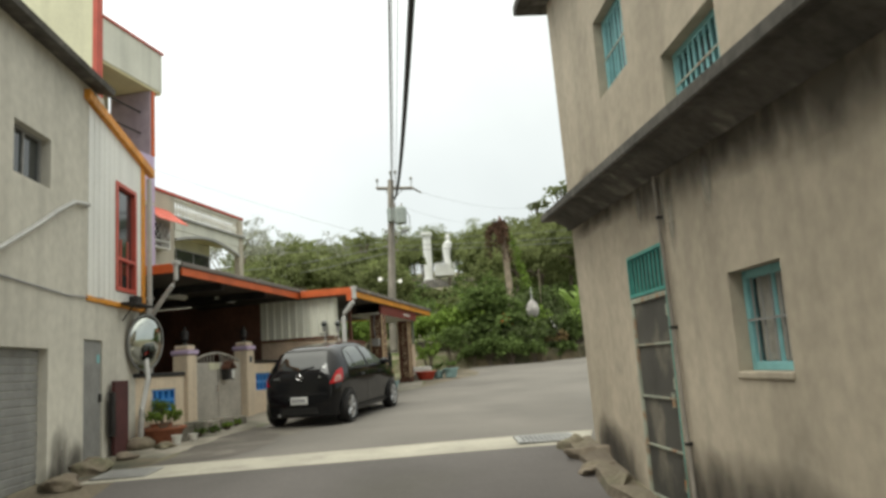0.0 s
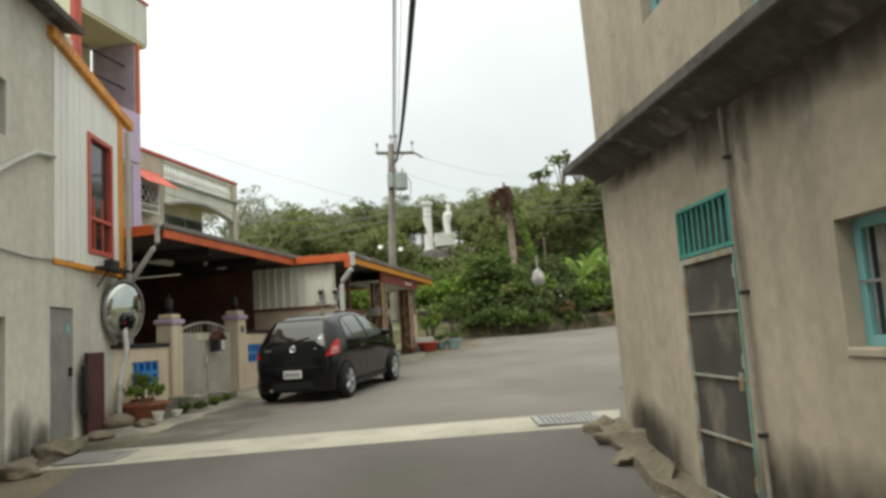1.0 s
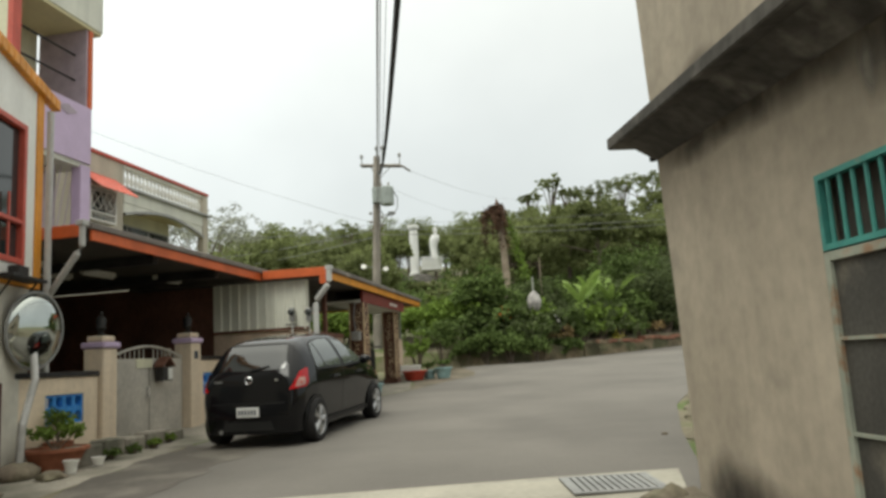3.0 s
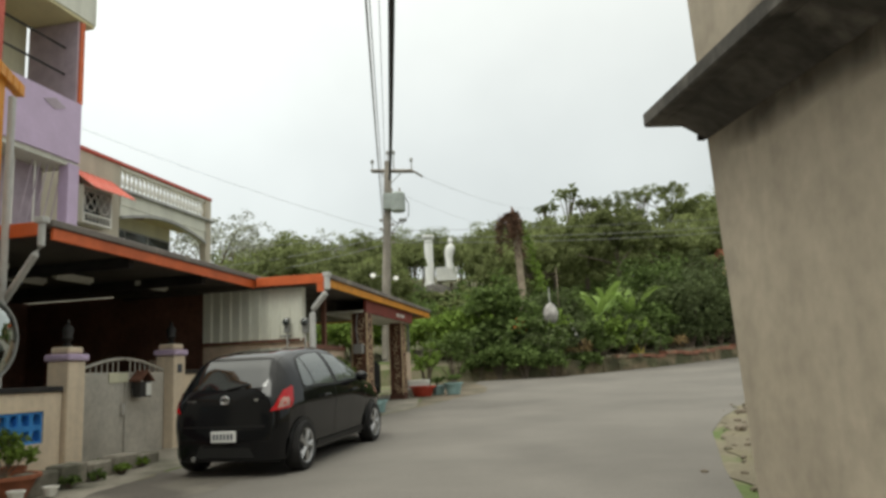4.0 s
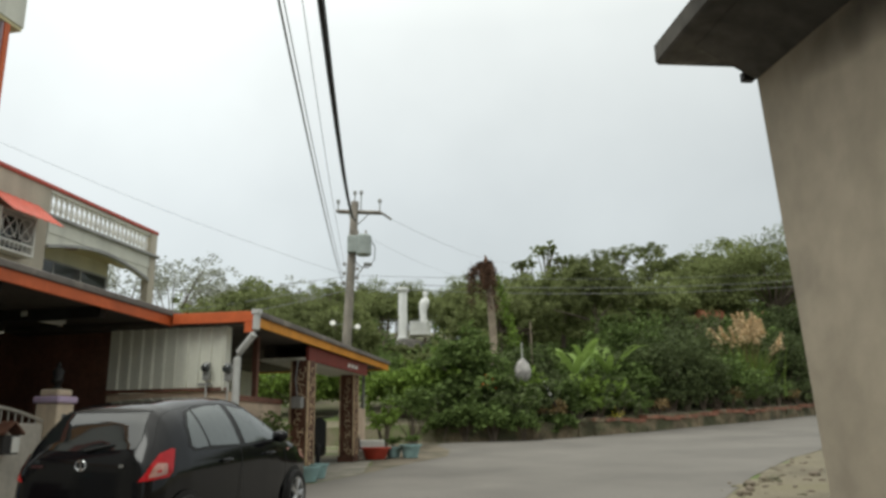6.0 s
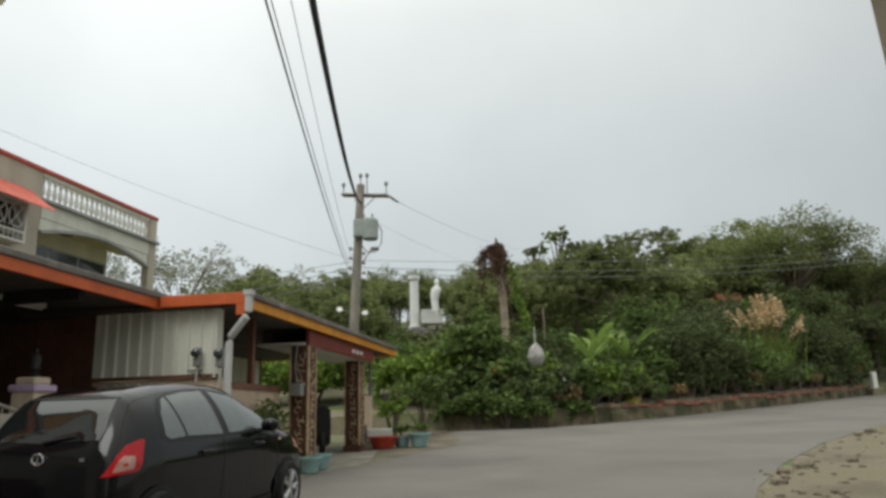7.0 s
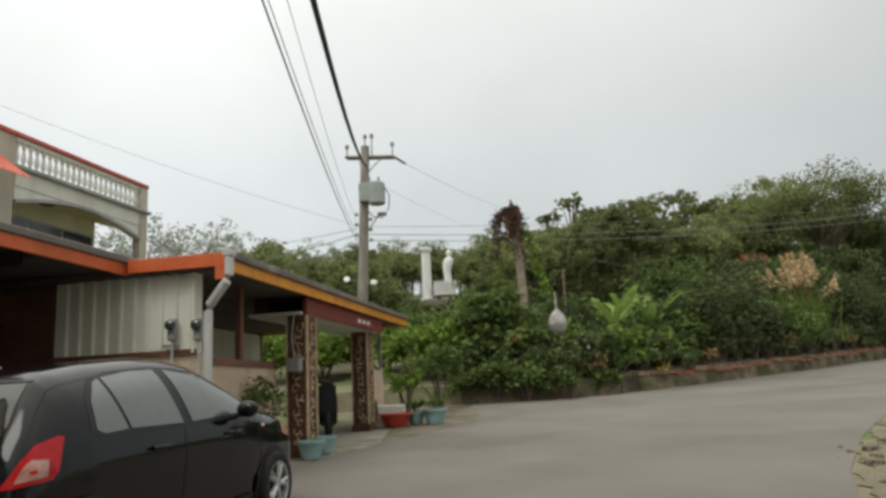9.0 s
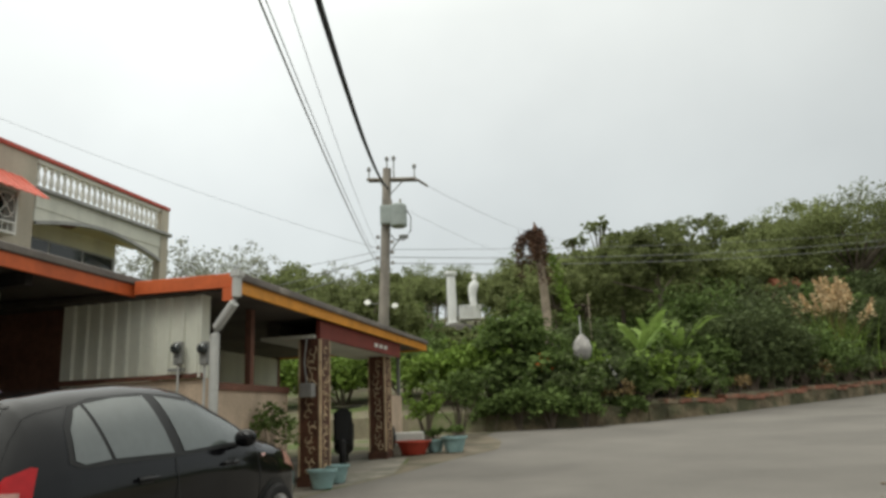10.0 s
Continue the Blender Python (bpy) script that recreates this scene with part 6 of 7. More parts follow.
def tree(name, x, y, top, crown, seed, material, label, clumps=90, per=26, leaf=0.30, trunk_r=0.16, flat=0.75, group="", low=0.45):
    """A tapered trunk with forking limbs and a crown of clumped leaves."""
    g = np.random.default_rng(seed)
    z0 = land(x, y)
    h = max(2.0, top - z0)
    t = thing(name, at(x, y, z0 - 0.05), label, "tree", group)
    cz = h - crown * flat * 0.95
    pts, cs = clumped(g, (0, 0, cz), (crown, crown, min(crown * flat, h * (1 - low) * 0.6)), clumps, per, crown * 0.075, 0.55)
    bm = bmesh.new()
    fork = Vector((0.1 * h * g.uniform(-1, 1) * 0.4, 0.04 * h * g.uniform(-1, 1), h * low))
    tube(bm, [(0, 0, -0.2), tuple(fork * 0.5 + Vector((0.06, 0, 0))), tuple(fork)], trunk_r, 8, trunk_r * 0.7)
    for c in cs[g.choice(len(cs), min(len(cs), 14), replace=False)]:
        c = Vector(c)
        m_ = fork.lerp(c, 0.5) + Vector((0, 0, 0.08 * h * g.uniform(-0.3, 1)))
        tube(bm, [tuple(fork), tuple(m_), tuple(c)], trunk_r * 0.5, 5, trunk_r * 0.10)
    smooth(part("trunk", bm, M["bark"], t), 60)
    part("crown", leaf_mesh("crown", pts, leaf, seed, 0.55, material=material), material, t)
    return t


def shrub(x, y, top, rad, seed, material, label, leaf=0.17, clumps=70, per=22, name="shrub", base=None):
    g = np.random.default_rng(seed)
    z0 = land(x, y) if base is None else base
    h = max(0.1, top - z0)
    t = thing(name, at(x, y, z0), label, "shrub", "shrubs behind the wall")
    pts, cs = clumped(g, (0, 0, h * 0.50), (rad, rad * 0.85, h * 0.52), clumps, per, min(rad, h) * 0.16, 0.45)
    pts[:, 2] = np.maximum(pts[:, 2], 0.02)
    bm = bmesh.new()
    for c in cs[g.choice(len(cs), 9, replace=False)]:
        tube(bm, [(0.1 * c[0], 0.1 * c[1], -0.1), (0.4 * c[0], 0.4 * c[1], 0.5 * c[2]), tuple(c)], 0.035, 5, 0.008)
    part("stem", bm, M["bark"], t)
    part("foliage", leaf_mesh("foliage", pts, leaf, seed, 0.5, material=material), material, t)
    return t


GREEN = "dense green broad-leaved shrub behind the low wall"
DARK = "dark overgrown shrub behind the low wall"
BRIGHT = "light green bushy shrub behind the low wall"
for i, (x, y, top, rad, m_, lab) in enumerate((
        (3.3, 34.6, 4.7, 1.3, "leafbright", BRIGHT), (4.6, 34.4, 5.0, 1.2, "leafbright", BRIGHT), (5.5, 34.0, 5.9, 1.1, "leaf", GREEN), (4.9, 33.5, 4.2, 0.9, "leaf", GREEN), (6.3, 33.4, 4.6, 0.95, "leaf", GREEN),
        (7.2, 33.6, 4.4, 1.0, "leafbright", BRIGHT), (8.2, 34.0, 4.2, 1.0, "leaf", GREEN), (9.2, 34.3, 4.3, 1.0, "leafbright", BRIGHT), (10.4, 34.9, 4.2, 1.0, "leafbright", BRIGHT), (11.6, 35.9, 4.8, 1.0, "leaf", GREEN),
        (12.6, 36.7, 6.0, 1.5, "leafdark", DARK), (14.0, 37.8, 6.5, 1.6, "leafdark", DARK), (15.5, 38.8, 5.6, 1.4, "leafdark", DARK), (17.0, 39.8, 5.3, 1.5, "leaf", GREEN), (20.1, 45.6, 6.6, 1.5, "leafdark", DARK),
        (21.9, 44.1, 6.9, 1.4, "leafdark", DARK), (16.7, 42.2, 7.4, 1.5, "leafdark", DARK), (15.2, 41.4, 6.8, 1.5, "leafdark", DARK), (23.4, 46.2, 7.7, 1.6, "leafdark", DARK), (22.4, 44.2, 7.1, 1.8, "leafdark", DARK), (24.2, 45.6, 6.8, 1.7, "leafdark", DARK), (25.6, 46.9, 5.9, 1.4, "leaf", GREEN),
        (7.9, 36.6, 5.6, 1.4, "leafdark", DARK), (5.3, 37.6, 5.5, 1.3, "leafdark", DARK), (13.2, 40.2, 7.6, 1.9, "leaf", GREEN), (2.0, 36.8, 5.2, 1.5, "leaf", GREEN), (0.0, 36.5, 4.9, 1.5, "leafbright", BRIGHT),
        (-2.5, 36.3, 4.9, 1.6, "leafbright", BRIGHT), (-5.0, 36.6, 5.0, 1.7, "leaf", GREEN), (22, 47.5, 8.6, 2.0, "leaf", GREEN), (17.4, 44.6, 8.2, 1.7, "leafdark", DARK))):
    shrub(x, y, top, rad, 100 + i, M[m_], lab, 0.23 if m_ != "leafdark" else 0.18, 100, 26)
for i, (x, d, h, r) in enumerate(((4.5, 0.05, 1.0, 0.55), (5.2, 0.0, 1.25, 0.7), (6.0, -0.05, 1.15, 0.65), (6.9, 0.0, 0.95, 0.6), (8.3, 0.05, 0.8, 0.5))):
    shrub(x, wall_y(x) + d, gz(x, wall_y(x)) + h, r, 140 + i, M["leaf"], "leafy shrub hanging over the stone wall to the road", 0.15, 60, 24, base=gz(x, wall_y(x)) + 0.05)
shrub(3.5, 30.9, 4.1, 0.75, 150, M["leaf"], "leafy bush growing beside the plant pots", 0.13, 60, 22)
shrub(2.7, 30.4, 3.5, 0.5, 151, M["leafbright"], "small leafy bush growing beside the plant pots", 0.12, 40, 20)
for i in range(24):
    g_ = random.Random(i)
    x = 5.4 + i * 0.88
    y = wall_y(x) + 0.42
    shrub(x, y, land(x, y) + g_.uniform(0.45, 0.95) + (0.35 if x > 12.5 else 0), 0.62, 170 + i, M["dryleaf" if i % 5 == 3 else "leafdark" if x > 12.5 and abs(x - 19.0) > 1.5 else "leaf"], "low weeds spilling over the top of the wall", 0.13, 22, 20, "weeds")


def banana(x, y, seed):
    """A banana plant: sheathed stem and long arching split paddles."""
    g = random.Random(seed)
    z0 = land(x, y)
    t = thing("banana_plant", at(x, y, z0), "banana plant with long arching bright green leaves", "banana plant", "banana plants")
    smooth(part("stem", one_tube([(0, 0, -0.1), (0.05, 0, 0.6), (0.0, 0.05, 1.25)], 0.14, 10, 0.07), M["leafbright"], t), 60)
    for k in range(9):
        a = k * 2.4 + g.random()
        L, rise, w = g.uniform(1.1, 1.75), g.uniform(0.5, 1.3), g.uniform(0.12, 0.17)
        bm = bmesh.new()
        prev = None
        for i in range(15):
            s = i / 14
            r = L * s
            z = 1.15 + rise * math.sin(s * 1.75) - 0.12 * s * s
            c = Vector((r * math.cos(a), r * math.sin(a), z))
            side_ = Vector((-math.sin(a), math.cos(a), 0))
            ww = w * (0.12 if i < 2 else math.sin(min(1, 0.12 + s) * math.pi) ** 0.6 + 0.05) * g.uniform(0.75, 1.1)
            row = [bm.verts.new(c + side_ * ww - Vector((0, 0, -0.30 * ww))), bm.verts.new(c), bm.verts.new(c - side_ * ww - Vector((0, 0, -0.30 * ww)))]
            if prev:
                bm.faces.new((prev[0], row[0], row[1], prev[1]))
                bm.faces.new((prev[1], row[1], row[2], prev[2]))
            prev = row
        ob = part("leaf", bm, M["bananaleaf"], t)
        ob.data.shade_smooth()
    return t


banana(9.5, 35.5, 1)
banana(11.0, 36.2, 2)
banana(10.3, 36.9, 3)

pg = thing("pampas_grass", at(19.3, 41.9, land(19.3, 41.9) + 0.25), "clump of pampas grass with pinkish tan plumes", "pampas grass")
g_ = np.random.default_rng(7)
blades = bmesh.new()
for i in range(260):
    a, L, lean = g_.uniform(0, math.tau), g_.uniform(1.9, 3.2), g_.uniform(0.3, 1.5)
    x0, y0 = g_.normal(0, 0.55, 2)
    prev = None
    for s in (0, 0.35, 0.7, 1.0):
        c = Vector((x0 + lean * s * s * math.cos(a), y0 + lean * s * s * math.sin(a), L * (s - 0.28 * s * s * lean)))
        w_ = 0.022 * (1 - 0.85 * s)
        q = [blades.verts.new(c + Vector((-math.sin(a), math.cos(a), 0)) * w_), blades.verts.new(c - Vector((-math.sin(a), math.cos(a), 0)) * w_)]
        if prev:
            blades.faces.new((prev[0], prev[1], q[1], q[0]))
        prev = q
part("grass_tuft", blades, M["leafbright"], pg)
for i in range(22):
    a, r = g_.uniform(0, math.tau), abs(g_.normal(0, 1.0))
    base_ = Vector((0.35 * r * math.cos(a), 0.35 * r * math.sin(a), 1.0))
    tip = Vector((1.15 * r * math.cos(a), 0.8 * r * math.sin(a), g_.uniform(2.3, 3.05) - 0.18 * r))
    part("stalk", one_tube([tuple(base_), tuple(tip)], 0.014, 4), M["dryleaf"], pg)
    s = g_.uniform(0, 1, 130)
    c = np.array(tip) + np.outer(s, [0.28 * r * math.cos(a) - 0.1, 0.2 * math.sin(a), 0.95 - 0.2 * r]) + g_.normal(size=(130, 3)) * 0.075 * (1.15 - s)[:, None] * np.array([1.3, 1.3, 0.8])
    part("plume", leaf_mesh("plume", c, 0.17, 300 + i, 0.4, material=M["pampas"]), M["pampas"], pg)

pt = thing("dead_palm", at(6.80, 37.0, land(6.80, 37.0)), "bare palm trunk with a drooping crown of dead brown fronds", "palm tree")
PTZ = land(6.80, 37.0)
smooth(part("trunk", one_tube([(0.12, 0, -0.2), (0.08, 0, 1.5), (-0.02, 0, 3.8), (-0.16, 0, 5.1)], 0.17, 12, 0.125), M["palmbark"], pt), 60)
top = Vector((-0.16, 0, 8.60 - PTZ))
for i in range(16):
    a = i * 2.4
    L = 0.30 + 0.50 * abs(math.sin(i * 1.7))
    side_bias = 1.25 if math.cos(a) < 0 else 0.6
    p = [top + Vector((0, 0, 0.25 - 0.05 * (i % 5))), top + Vector((0.35 * L * side_bias * math.cos(a), 0.35 * L * math.sin(a), 0.22)), top + Vector((0.8 * L * side_bias * math.cos(a), 0.8 * L * math.sin(a), -0.15)), top + Vector((0.85 * L * side_bias * math.cos(a), 0.85 * L * math.sin(a), -0.75 - 0.4 * (i % 3)))]
    s = np.repeat(np.linspace(0, 1, 40), 3)
    c = np.array([tuple(p[min(2, int(k * 3))].lerp(p[min(2, int(k * 3)) + 1], k * 3 - min(2, int(k * 3)))) for k in s]) + np.random.default_rng(i).normal(size=(120, 3)) * 0.06
    fr = part("frond", leaf_mesh("frond", c, 0.26, 400 + i, 0.18, material=M["deadfrond"]), M["deadfrond"], pt, "dead brown frond")
bm = lathe(bmesh.new(), [(0.14, -0.75), (0.20, -0.5), (0.26, -0.2), (0.25, 0.05), (0.15, 0.22), (0.07, 0.40), (0.015, 0.62)], 14, Matrix.Translation(top))
for v in bm.verts:
    v.co += 0.10 * noise.noise_vector(v.co * 4)
part("crown_heart", bm, M["deadfrond"], pt, "matted brown heart of the dead crown")
g_ = np.random.default_rng(11)
vine = np.stack([0.25 + g_.normal(0, 0.10, 500) + np.linspace(0, 0.9, 500), g_.normal(0, 0.12, 500), np.linspace(4.6, 1.2, 500) + g_.normal(0, 0.15, 500)], 1)
part("vine", leaf_mesh("vine", vine, 0.16, 12, 0.5, material=M["leafbright"]), M["leafbright"], pt, "green climbing vine")

nbag = thing("net_bag", at(7.12, 32.95, 3.92), "white net-wrapped bundle hung on a thin pole above the shrubs", "bundle")
bm = lathe(bmesh.new(), [(0.04, 0.12), (0.16, 0.18), (0.25, 0.36), (0.27, 0.55), (0.20, 0.76), (0.09, 0.88), (0.03, 0.93)], 16)
for v in bm.verts:
    v.co += 0.03 * Vector((noise.noise(v.co * 5), noise.noise(v.co * 5 + Vector((3, 0, 0))), 0))
smooth(part("bag", bm, M["netwhite"], nbag), 60)
part("pole", one_tube([(0.02, 0.1, land(7.22, 32.95) - 4.05), (0.0, 0.05, 1.45)], 0.02, 6), M["pvc"], nbag)
stk = thing("striped_post", at(7.84, 32.85, 3.42), "leaning black and white striped marker post", "post")
for i in range(7):
    a, b = Vector((0.16 - 0.048 * i, 0, 0.15 + 0.10 * i)), Vector((0.16 - 0.048 * (i + 1), 0, 0.15 + 0.10 * (i + 1)))
    part("band", one_tube([tuple(a), tuple(b)], 0.042, 8), M["white" if i % 2 else "iron"], stk, "white band" if i % 2 else "black band")
part("foot", one_tube([(0.50, 0, land(7.84, 32.85) - 3.47), (0.16, 0, 0.15)], 0.03, 8), M["iron"], stk)
for x, y, h in ((8.05, 36.0, 3.0), (5.2, 34.9, 2.4)):
    bp = thing("bamboo_cane", at(x, y, land(x, y)), "thin bamboo cane standing among the shrubs", "cane", "bamboo canes")
    part("cane", one_tube([(0, 0, -0.1), (0.03, 0, h * 0.5), (0.02, 0, h)], 0.018, 6), M["palmbark"], bp)
for x, z, m_, lab in ((5.95, 4.05, "flower", "small cluster of orange flowers among the shrubs"), (10.45, 3.05, "yellow", "small cluster of yellow flowers on the wall")):
    y = wall_y(x) + (0.55 if m_ == "flower" else 0.2)
    fl = thing("flowers", at(x, y, z), lab, "flowers")
    part("blossom", leaf_mesh("blossom", np.random.default_rng(5).normal(size=(70, 3)) * np.array([0.14, 0.10, 0.10]), 0.055, 6, 0.8, material=M[m_]), M[m_], fl)
    part("stalk", one_tube([(0, 0, 0), (0.05, 0.05, land(x, y) - z)], 0.012, 5), M["leaf"], fl)

# tall trees of the hillside that stand out singly
TREES = ((26.6, 52.5, 14.5, 4.6, "treeleaf"), (21.6, 53.0, 12.2, 3.8, "treeleaf"), (32.0, 53.5, 12.4, 4.0, "treeleaf"), (17.0, 55.0, 11.4, 3.6, "treeleaf"), (37.0, 57.0, 12.6, 4.0, "treeleaf"), (30.0, 49.5, 9.0, 3.2, "leafdark"),
         (35.0, 54.0, 9.6, 3.4, "leafdark"), (12.0, 54.0, 10.2, 3.4, "treeleaf"), (9.0, 50.0, 7.8, 2.0, "treeleaf"), (41.0, 62.0, 13.5, 4.2, "treeleaf"), (24.5, 49.5, 9.6, 3.0, "leafdark"), (46.0, 64.0, 13.4, 4.2, "treeleaf"))
for i, (x, y, top, crown, m_) in enumerate(TREES):
    tree("hillside_tree", x, y, top, crown, 500 + i, M[m_], "broad leafy tree with uneven crown on the hillside", 340, 60, 0.165, 0.2, 0.72, "hillside trees")
for i, (x, y, top, crown) in enumerate(((23.0, 96, 24.6, 1.7), (20.2, 95, 22.6, 1.5), (28.2, 97, 23.8, 2.6), (25.2, 95, 23.0, 1.6), (-5.5, 88, 17.9, 3.6), (-2.6, 92, 18.9, 2.4), (-9.0, 92, 18.3, 2.8), (33.0, 98, 25.0, 2.6), (36.5, 98, 25.6, 2.8), (15.5, 98, 20.8, 2.6))):
    tree("ridge_tree", x, y, top, crown, 540 + i, M["treeleaf"], "tall slender tree standing out on the ridge line", 70, 34, 0.22, 0.22, 0.7, "ridge trees", 0.55)
# thin trees behind the houses; haze is put into their pale leaf colour
for i, (x, y, top, crown) in enumerate(((-11.5, 62, 15.3, 3.6), (-8.0, 66, 14.6, 3.2), (-15.5, 64, 15.9, 3.6), (-5.0, 70, 14.8, 3.0), (-20, 66, 16.5, 4.0), (-12.5, 74, 17.0, 3.4))):
    tree("pale_tree", x, y, top, crown, 570 + i, M["greyleaf"], "sparse tree behind the houses, haze painted into its pale grey-green leaves", 60, 22, 0.22, 0.12, 0.8, "pale trees", 0.35)

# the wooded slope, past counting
# tree line as the camera sees it: bearing and rise from (2.75, 12)
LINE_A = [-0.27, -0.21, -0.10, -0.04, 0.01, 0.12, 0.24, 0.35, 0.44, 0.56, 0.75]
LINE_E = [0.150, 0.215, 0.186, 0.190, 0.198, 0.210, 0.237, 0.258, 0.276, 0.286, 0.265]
g_ = np.random.default_rng(21)
leaves, stems = [], bmesh.new()
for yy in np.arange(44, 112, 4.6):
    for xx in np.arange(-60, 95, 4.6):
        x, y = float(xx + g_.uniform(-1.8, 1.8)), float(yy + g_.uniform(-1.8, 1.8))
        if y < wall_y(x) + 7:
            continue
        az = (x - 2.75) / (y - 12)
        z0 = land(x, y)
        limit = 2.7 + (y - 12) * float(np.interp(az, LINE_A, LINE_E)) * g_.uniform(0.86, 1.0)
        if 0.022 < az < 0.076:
            limit = min(limit, 2.7 + 0.116 * (y - 12))  # capped so that trees don't hide the monument from the camera
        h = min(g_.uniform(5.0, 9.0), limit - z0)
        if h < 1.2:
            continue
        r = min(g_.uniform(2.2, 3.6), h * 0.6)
        # crowns beside the monument are narrowed to keep it in the camera's view
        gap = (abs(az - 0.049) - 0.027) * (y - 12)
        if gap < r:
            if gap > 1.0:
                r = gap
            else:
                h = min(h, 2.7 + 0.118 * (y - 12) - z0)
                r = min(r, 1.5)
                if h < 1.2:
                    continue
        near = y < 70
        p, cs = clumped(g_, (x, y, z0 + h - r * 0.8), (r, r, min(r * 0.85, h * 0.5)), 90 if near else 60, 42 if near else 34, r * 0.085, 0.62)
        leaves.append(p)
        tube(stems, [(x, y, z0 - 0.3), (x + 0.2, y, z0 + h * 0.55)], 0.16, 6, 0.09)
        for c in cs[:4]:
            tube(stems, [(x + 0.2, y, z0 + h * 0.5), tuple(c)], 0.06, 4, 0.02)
for k in range(46):  # trees set by camera bearing to close the view behind the monument
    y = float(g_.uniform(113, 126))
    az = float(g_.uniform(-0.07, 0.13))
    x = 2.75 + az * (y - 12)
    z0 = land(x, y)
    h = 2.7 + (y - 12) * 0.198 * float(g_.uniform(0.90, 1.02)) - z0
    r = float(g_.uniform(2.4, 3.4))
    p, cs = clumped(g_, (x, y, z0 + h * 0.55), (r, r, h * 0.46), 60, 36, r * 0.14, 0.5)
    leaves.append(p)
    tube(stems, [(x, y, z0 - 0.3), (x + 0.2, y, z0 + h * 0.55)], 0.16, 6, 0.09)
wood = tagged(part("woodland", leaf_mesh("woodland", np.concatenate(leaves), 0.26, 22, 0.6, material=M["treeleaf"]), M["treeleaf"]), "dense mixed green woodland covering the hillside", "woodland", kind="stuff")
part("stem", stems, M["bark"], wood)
# Dark leaf colour here stands for the shaded hollows between the shrubs.
under = []
for k in range(240):
    x = float(g_.uniform(4.6, 27))
    y = wall_y(x) + float(g_.uniform(0.35, 3.2))
    p, _ = clumped(g_, (x, y, land(x, y) + 0.45), (0.9, 0.8, 0.75), 12, 18, 0.20, 0.4)
    under.append(p)
tagged(part("undergrowth", leaf_mesh("undergrowth", np.concatenate(under), 0.17, 24, 0.5, material=M["leafdark"]), M["leafdark"]), "tangled weeds behind the wall, leaf colour darkened for shaded hollows", "undergrowth", kind="stuff")
under = []
for k in range(420):
    x = float(g_.uniform(-30, 60))
    y = wall_y(x) + float(g_.uniform(2.5, 26))
    p, _ = clumped(g_, (x, y, land(x, y) + 0.7), (1.3, 1.3, 1.1), 12, 16, 0.28, 0.4)
    under.append(p)
tagged(part("undergrowth", leaf_mesh("undergrowth", np.concatenate(under), 0.24, 23, 0.5, material=M["leaf"]), M["leaf"]), "tangled green undergrowth on the slope behind the wall", "undergrowth", kind="stuff")

under = []
for k in range(520):
    y = float(g_.uniform(58, 124))
    x = float(g_.uniform(-45, 70))
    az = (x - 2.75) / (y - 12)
    # clumps that would hide the monument from the camera are left out
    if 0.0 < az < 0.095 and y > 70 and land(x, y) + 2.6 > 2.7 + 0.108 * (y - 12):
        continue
    p, _ = clumped(g_, (x, y, land(x, y) + 1.1), (2.6, 2.6, 1.9), 16, 18, 0.42, 0.4)
    under.append(p)
tagged(part("undergrowth", leaf_mesh("undergrowth", np.concatenate(under), 0.40, 26, 0.55, material=M["leaf"]), M["leaf"]), "green undergrowth filling the gaps between the trunks of the wood", "undergrowth", kind="stuff")

# ---- monument on the hill ----
mo = thing("monument", at(6.0, 107, 14.25), "white column beside a stone platform on the wooded hill", "monument")
smooth(part("column", lathe(bmesh.new(), [(0.80, -0.2), (0.80, 0.3), (0.62, 0.4), (0.58, 6.2), (0.80, 6.4), (0.86, 6.7), (0.80, 6.85)], 24), M["statuewhite"], mo), 40)
part("platform", one_box(0.9, 3.6, -1.2, 1.4, 0.5, 2.0, 0.05), M["statuewhite"], mo, "pale stone platform")
part("platform_rail", one_box(0.8, 3.7, -1.35, -1.22, 2.05, 2.25), M["statuewhite"], mo)
for i in range(8):
    part("rail_post", one_box(0.85 + i * 0.39, 0.98 + i * 0.39, -1.34, -1.23, 1.2, 2.05), M["statuewhite"], mo)
part("mound", lathe(bmesh.new(), [(3.6, -3.2), (3.0, -1.6), (2.0, -0.4), (1.0, 0.0)], 14, Matrix.Translation((0.5, -0.5, 0))), M["mould"], mo, "dark stone mound")
bm = lathe(bmesh.new(), [(0.40, 0), (0.52, 0.15), (0.46, 0.9), (0.52, 1.8), (0.62, 2.4), (0.66, 2.9), (0.56, 3.3), (0.26, 3.55), (0.22, 3.65), (0.33, 3.85), (0.34, 4.1), (0.24, 4.35), (0.08, 4.5)], 18)
for v in bm.verts:
    v.co.x += 0.17 * math.sin(v.co.z * 1.35 + 2.6)
    v.co.y *= 0.75
st = smooth(part("statue", bm, M["statuewhite"]), 60)
st.matrix_world = at(8.85, 107, 16.27)
tagged(st, "tall white robed stone statue standing on the platform", "statue")

# far roofs in the trees, shrunk and placed to fit the camera's view
for x, y, z in ((21.7, 50.6, 8.75), (24.5, 50.8, 8.75)):
    rf = thing("tiled_roof", at(x, y, z), "small weathered orange roof among the trees", "roof", "far roofs")
    rbm = prism(bmesh.new(), [(-0.8, 0), (0, 0.5), (0.8, 0), (0.8, -0.1), (-0.8, -0.1)], "x", -0.7, 0.7)
    part("roof", rbm, M["terracotta"], rf)
    part("wall", one_box(-0.6, 0.6, -0.65, 0.65, land(x, y) - z, -0.11), M["pinkwall"], rf)

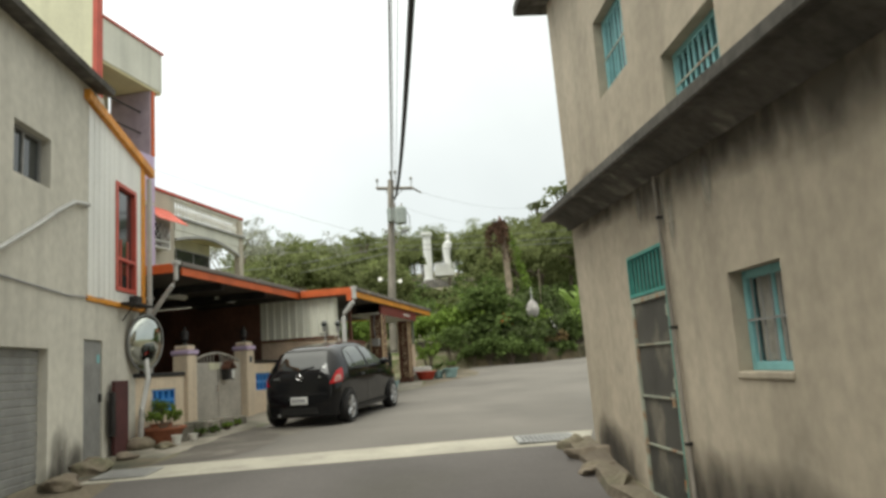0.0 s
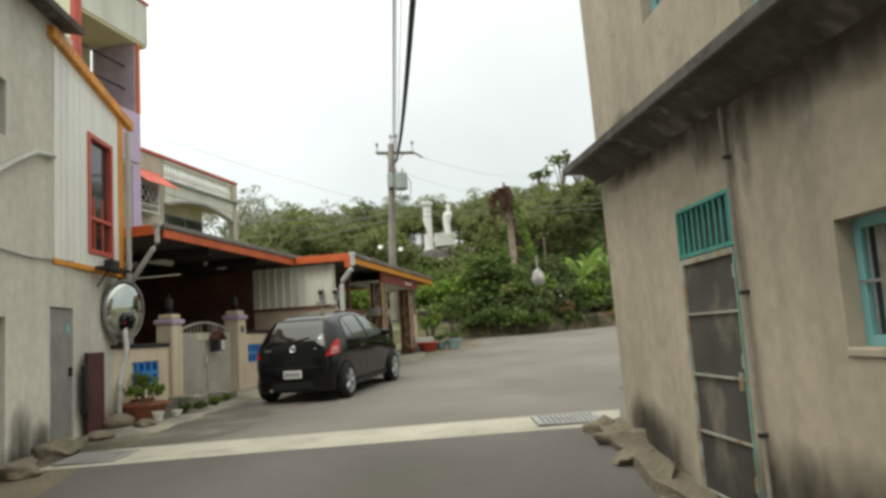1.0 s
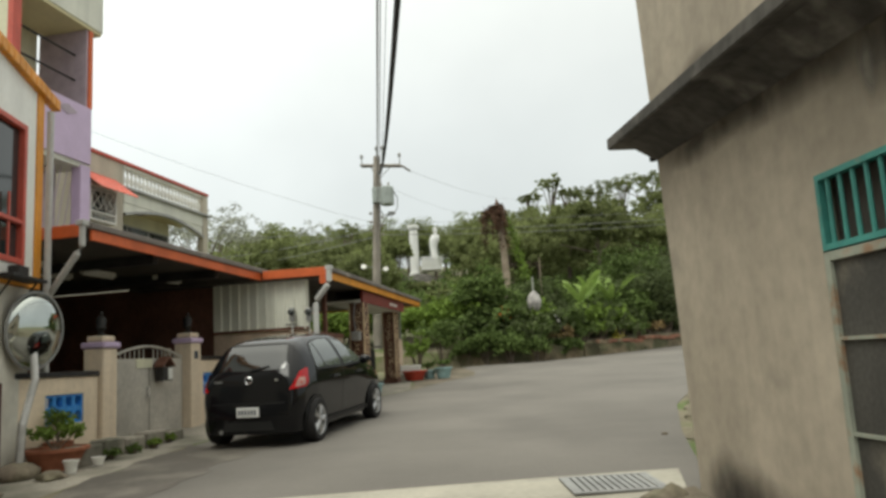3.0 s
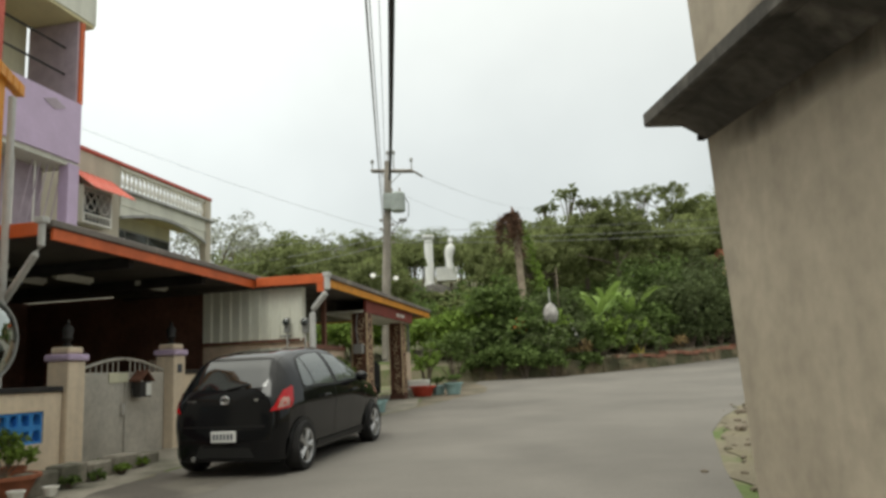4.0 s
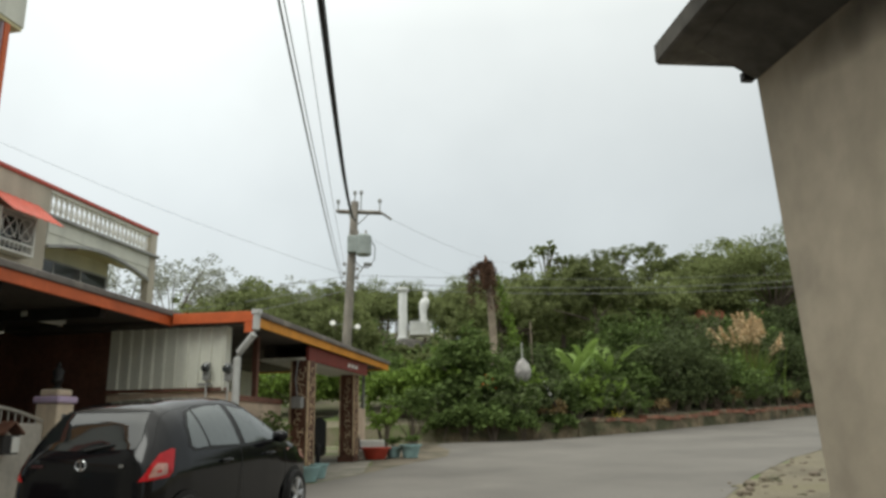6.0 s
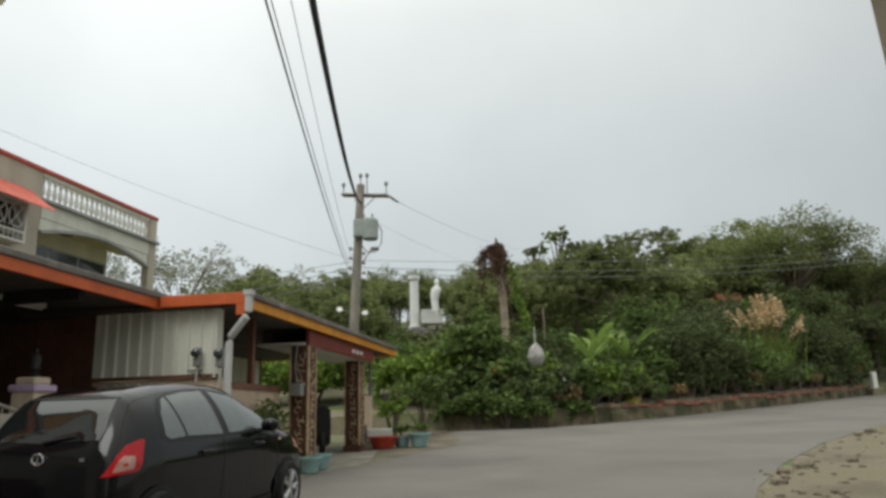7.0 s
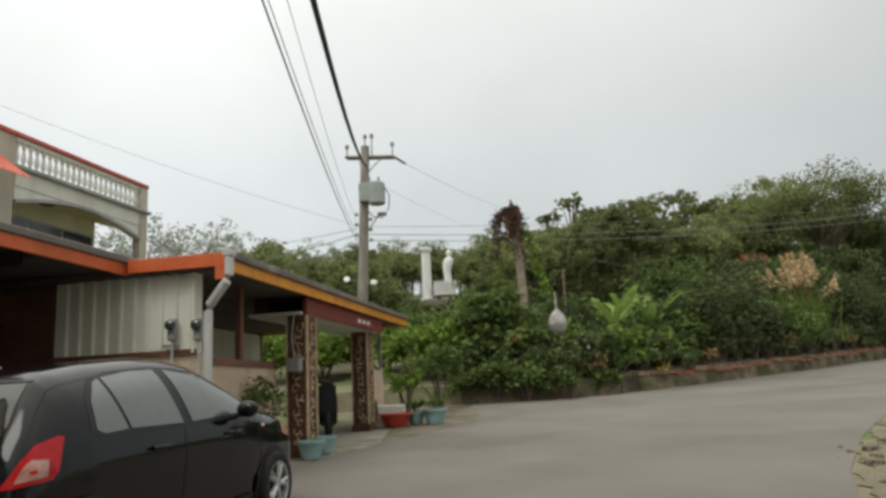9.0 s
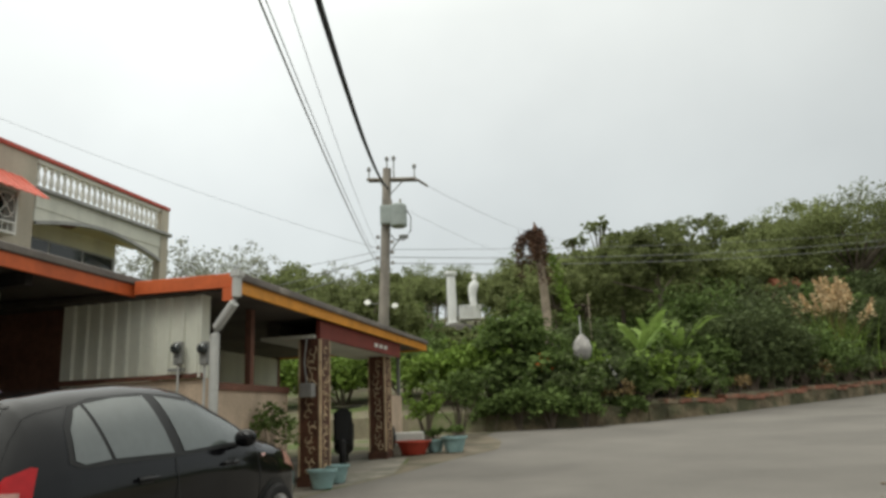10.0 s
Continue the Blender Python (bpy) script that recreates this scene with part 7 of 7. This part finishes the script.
# ---- pots and plants by the gate ----


def pot(x, y, r, h, material, label, seed=0, plant=None, ph=0.5, z=None, name="plant_pot", leafsize=0.09):
    z0 = gz(x, y) + 0.012 if z is None else z
    t = thing(name, at(x, y, z0), label, "plant pot", "plant pots")
    smooth(part("pot", lathe(bmesh.new(), [(r * 0.66, 0), (r * 0.92, h * 0.85), (r * 1.05, h * 0.86), (r * 1.05, h), (r * 0.93, h), (r * 0.86, h * 0.8)], 20), material, t), 40)
    part("soil", lathe(bmesh.new(), [(r * 0.84, h * 0.74), (r * 0.86, h * 0.84)], 16), M["soil"], t)
    if plant:
        g = np.random.default_rng(seed)
        pts, cs = clumped(g, (0, 0, h + ph * 0.55), (max(r, ph * 0.45), max(r, ph * 0.45), ph * 0.5), 26, 16, ph * 0.10, 0.4)
        part("foliage", leaf_mesh("foliage", pts, leafsize, seed, 0.45, material=M[plant]), M[plant], t)
        bm = bmesh.new()
        for c in cs[:8]:
            tube(bm, [(0, 0, h * 0.8), tuple(c)], 0.010, 4, 0.004)
        part("stem", bm, M["bark"], t)
    return t


pot(-2.28, 15.62, 0.36, 0.26, M["terracotta"], "wide terracotta bowl planted with small greenery", 1, "leafbright", 0.30)
pot(-2.45, 16.10, 0.17, 0.28, M["terracotta"], "terracotta pot with a leafy young tree", 2, "leafbright", 0.42, leafsize=0.055)
pot(-1.95, 15.25, 0.085, 0.15, M["white"], "small white plastic tub")
pot(-1.82, 15.72, 0.08, 0.10, M["white"], "small white plastic tub")
pot(-2.50, 15.30, 0.17, 0.10, M["stone"], "shallow stone basin beside the mirror foot")
pl_ = thing("planter_edge", at(-1.95, 16.9, gz(-1.95, 16.9)), "broken low concrete planter edge with weeds", "planter")
for i in range(5):
    b_ = part("block", one_box(-0.12, 0.12, -0.22, 0.22, -0.05, 0.20 + 0.03 * (i % 2), 0.02), M["apron"], pl_)
    b_.location, b_.rotation_euler = (-0.12 + i * 0.13, -1.0 + i * 0.46, 0.0), (0, 0, radians(-17 + 6 * (i % 3)))
for i, (x, y, s) in enumerate(((-1.85, 16.2, 0.16), (-1.55, 17.0, 0.13), (-1.7, 16.6, 0.12), (-1.5, 17.5, 0.14), (-2.5, 13.0, 0.09), (-2.2, 16.9, 0.15), (-2.0, 17.4, 0.15))):
    shrub(x, y, gz(x, y) + s, s * 0.9, 600 + i, M["leafbright" if i % 2 else "leaf"], "small weeds on the verge by the gate", 0.06, 16, 14, "verge_weeds", gz(x, y))
for i, (x, y, sx, sz) in enumerate(((-2.35, 12.9, 0.22, 0.13), (-2.5, 13.25, 0.16, 0.12), (-2.28, 14.0, 0.15, 0.08), (-2.05, 15.0, 0.14, 0.07), (-2.3, 11.9, 0.2, 0.12))):
    boulder("rock", x, y, gz(x, y) + sz * 0.3, sx, sx * 1.2, sz, i + 20.0, M["stone"], "broken concrete lump on the verge", "verge rubble")
for (v, u, r, h, m_, lab, pl2) in ((-4.98, 22.05, 0.20, 0.25, "tealplastic", "faded teal plastic planter beside the carved column", None), (-5.02, 22.62, 0.19, 0.25, "tealplastic", "faded teal plastic planter beside the carved column", None)):
    p_ = LANE @ Vector((v, u, 0))
    pot(p_.x, p_.y, r, h, M[m_], lab)
p_ = LANE @ Vector((-5.35, 21.3, 0))
pot(p_.x, p_.y, 0.16, 0.3, M["terracotta"], "terracotta pot with a tall dark plant by the wall", 9, "leaf", 0.9)
pot(2.44, 27.0, 0.34, 0.26, M["redplastic"], "red plastic basin used as a planter")
pot(2.86, 27.25, 0.20, 0.24, M["tealplastic"], "grey-teal plastic planter beside the red basin", 10, "leaf", 0.2)
pot(3.24, 27.0, 0.25, 0.30, M["tealplastic"], "grey-teal plastic planter beside the red basin", 11, "leaf", 0.2)
bag = thing("foam_box", at(2.25, 27.75, gz(2.25, 27.75)), "white foam box behind the red basin", "box")
part("body", one_box(-0.40, 0.40, -0.18, 0.18, 0.16, 0.40, 0.02), M["white"], bag)
part("stand", one_box(-0.42, 0.42, -0.2, 0.2, -0.02, 0.16, 0.01), M["apron"], bag, "low concrete block")
bag2 = thing("black_sack", at(1.88, 27.55, gz(1.88, 27.55)), "round dark grey bundle leaning by the column", "sack")
bm = bmesh.new()
bmesh.ops.create_icosphere(bm, subdivisions=3, radius=1)
for v in bm.verts:
    v.co = Vector((v.co.x * 0.2, v.co.y * 0.2, 0.34 + v.co.z * 0.3)) + 0.03 * noise.noise_vector(v.co * 3)
smooth(part("bundle", bm, M["iron"], bag2), 70)
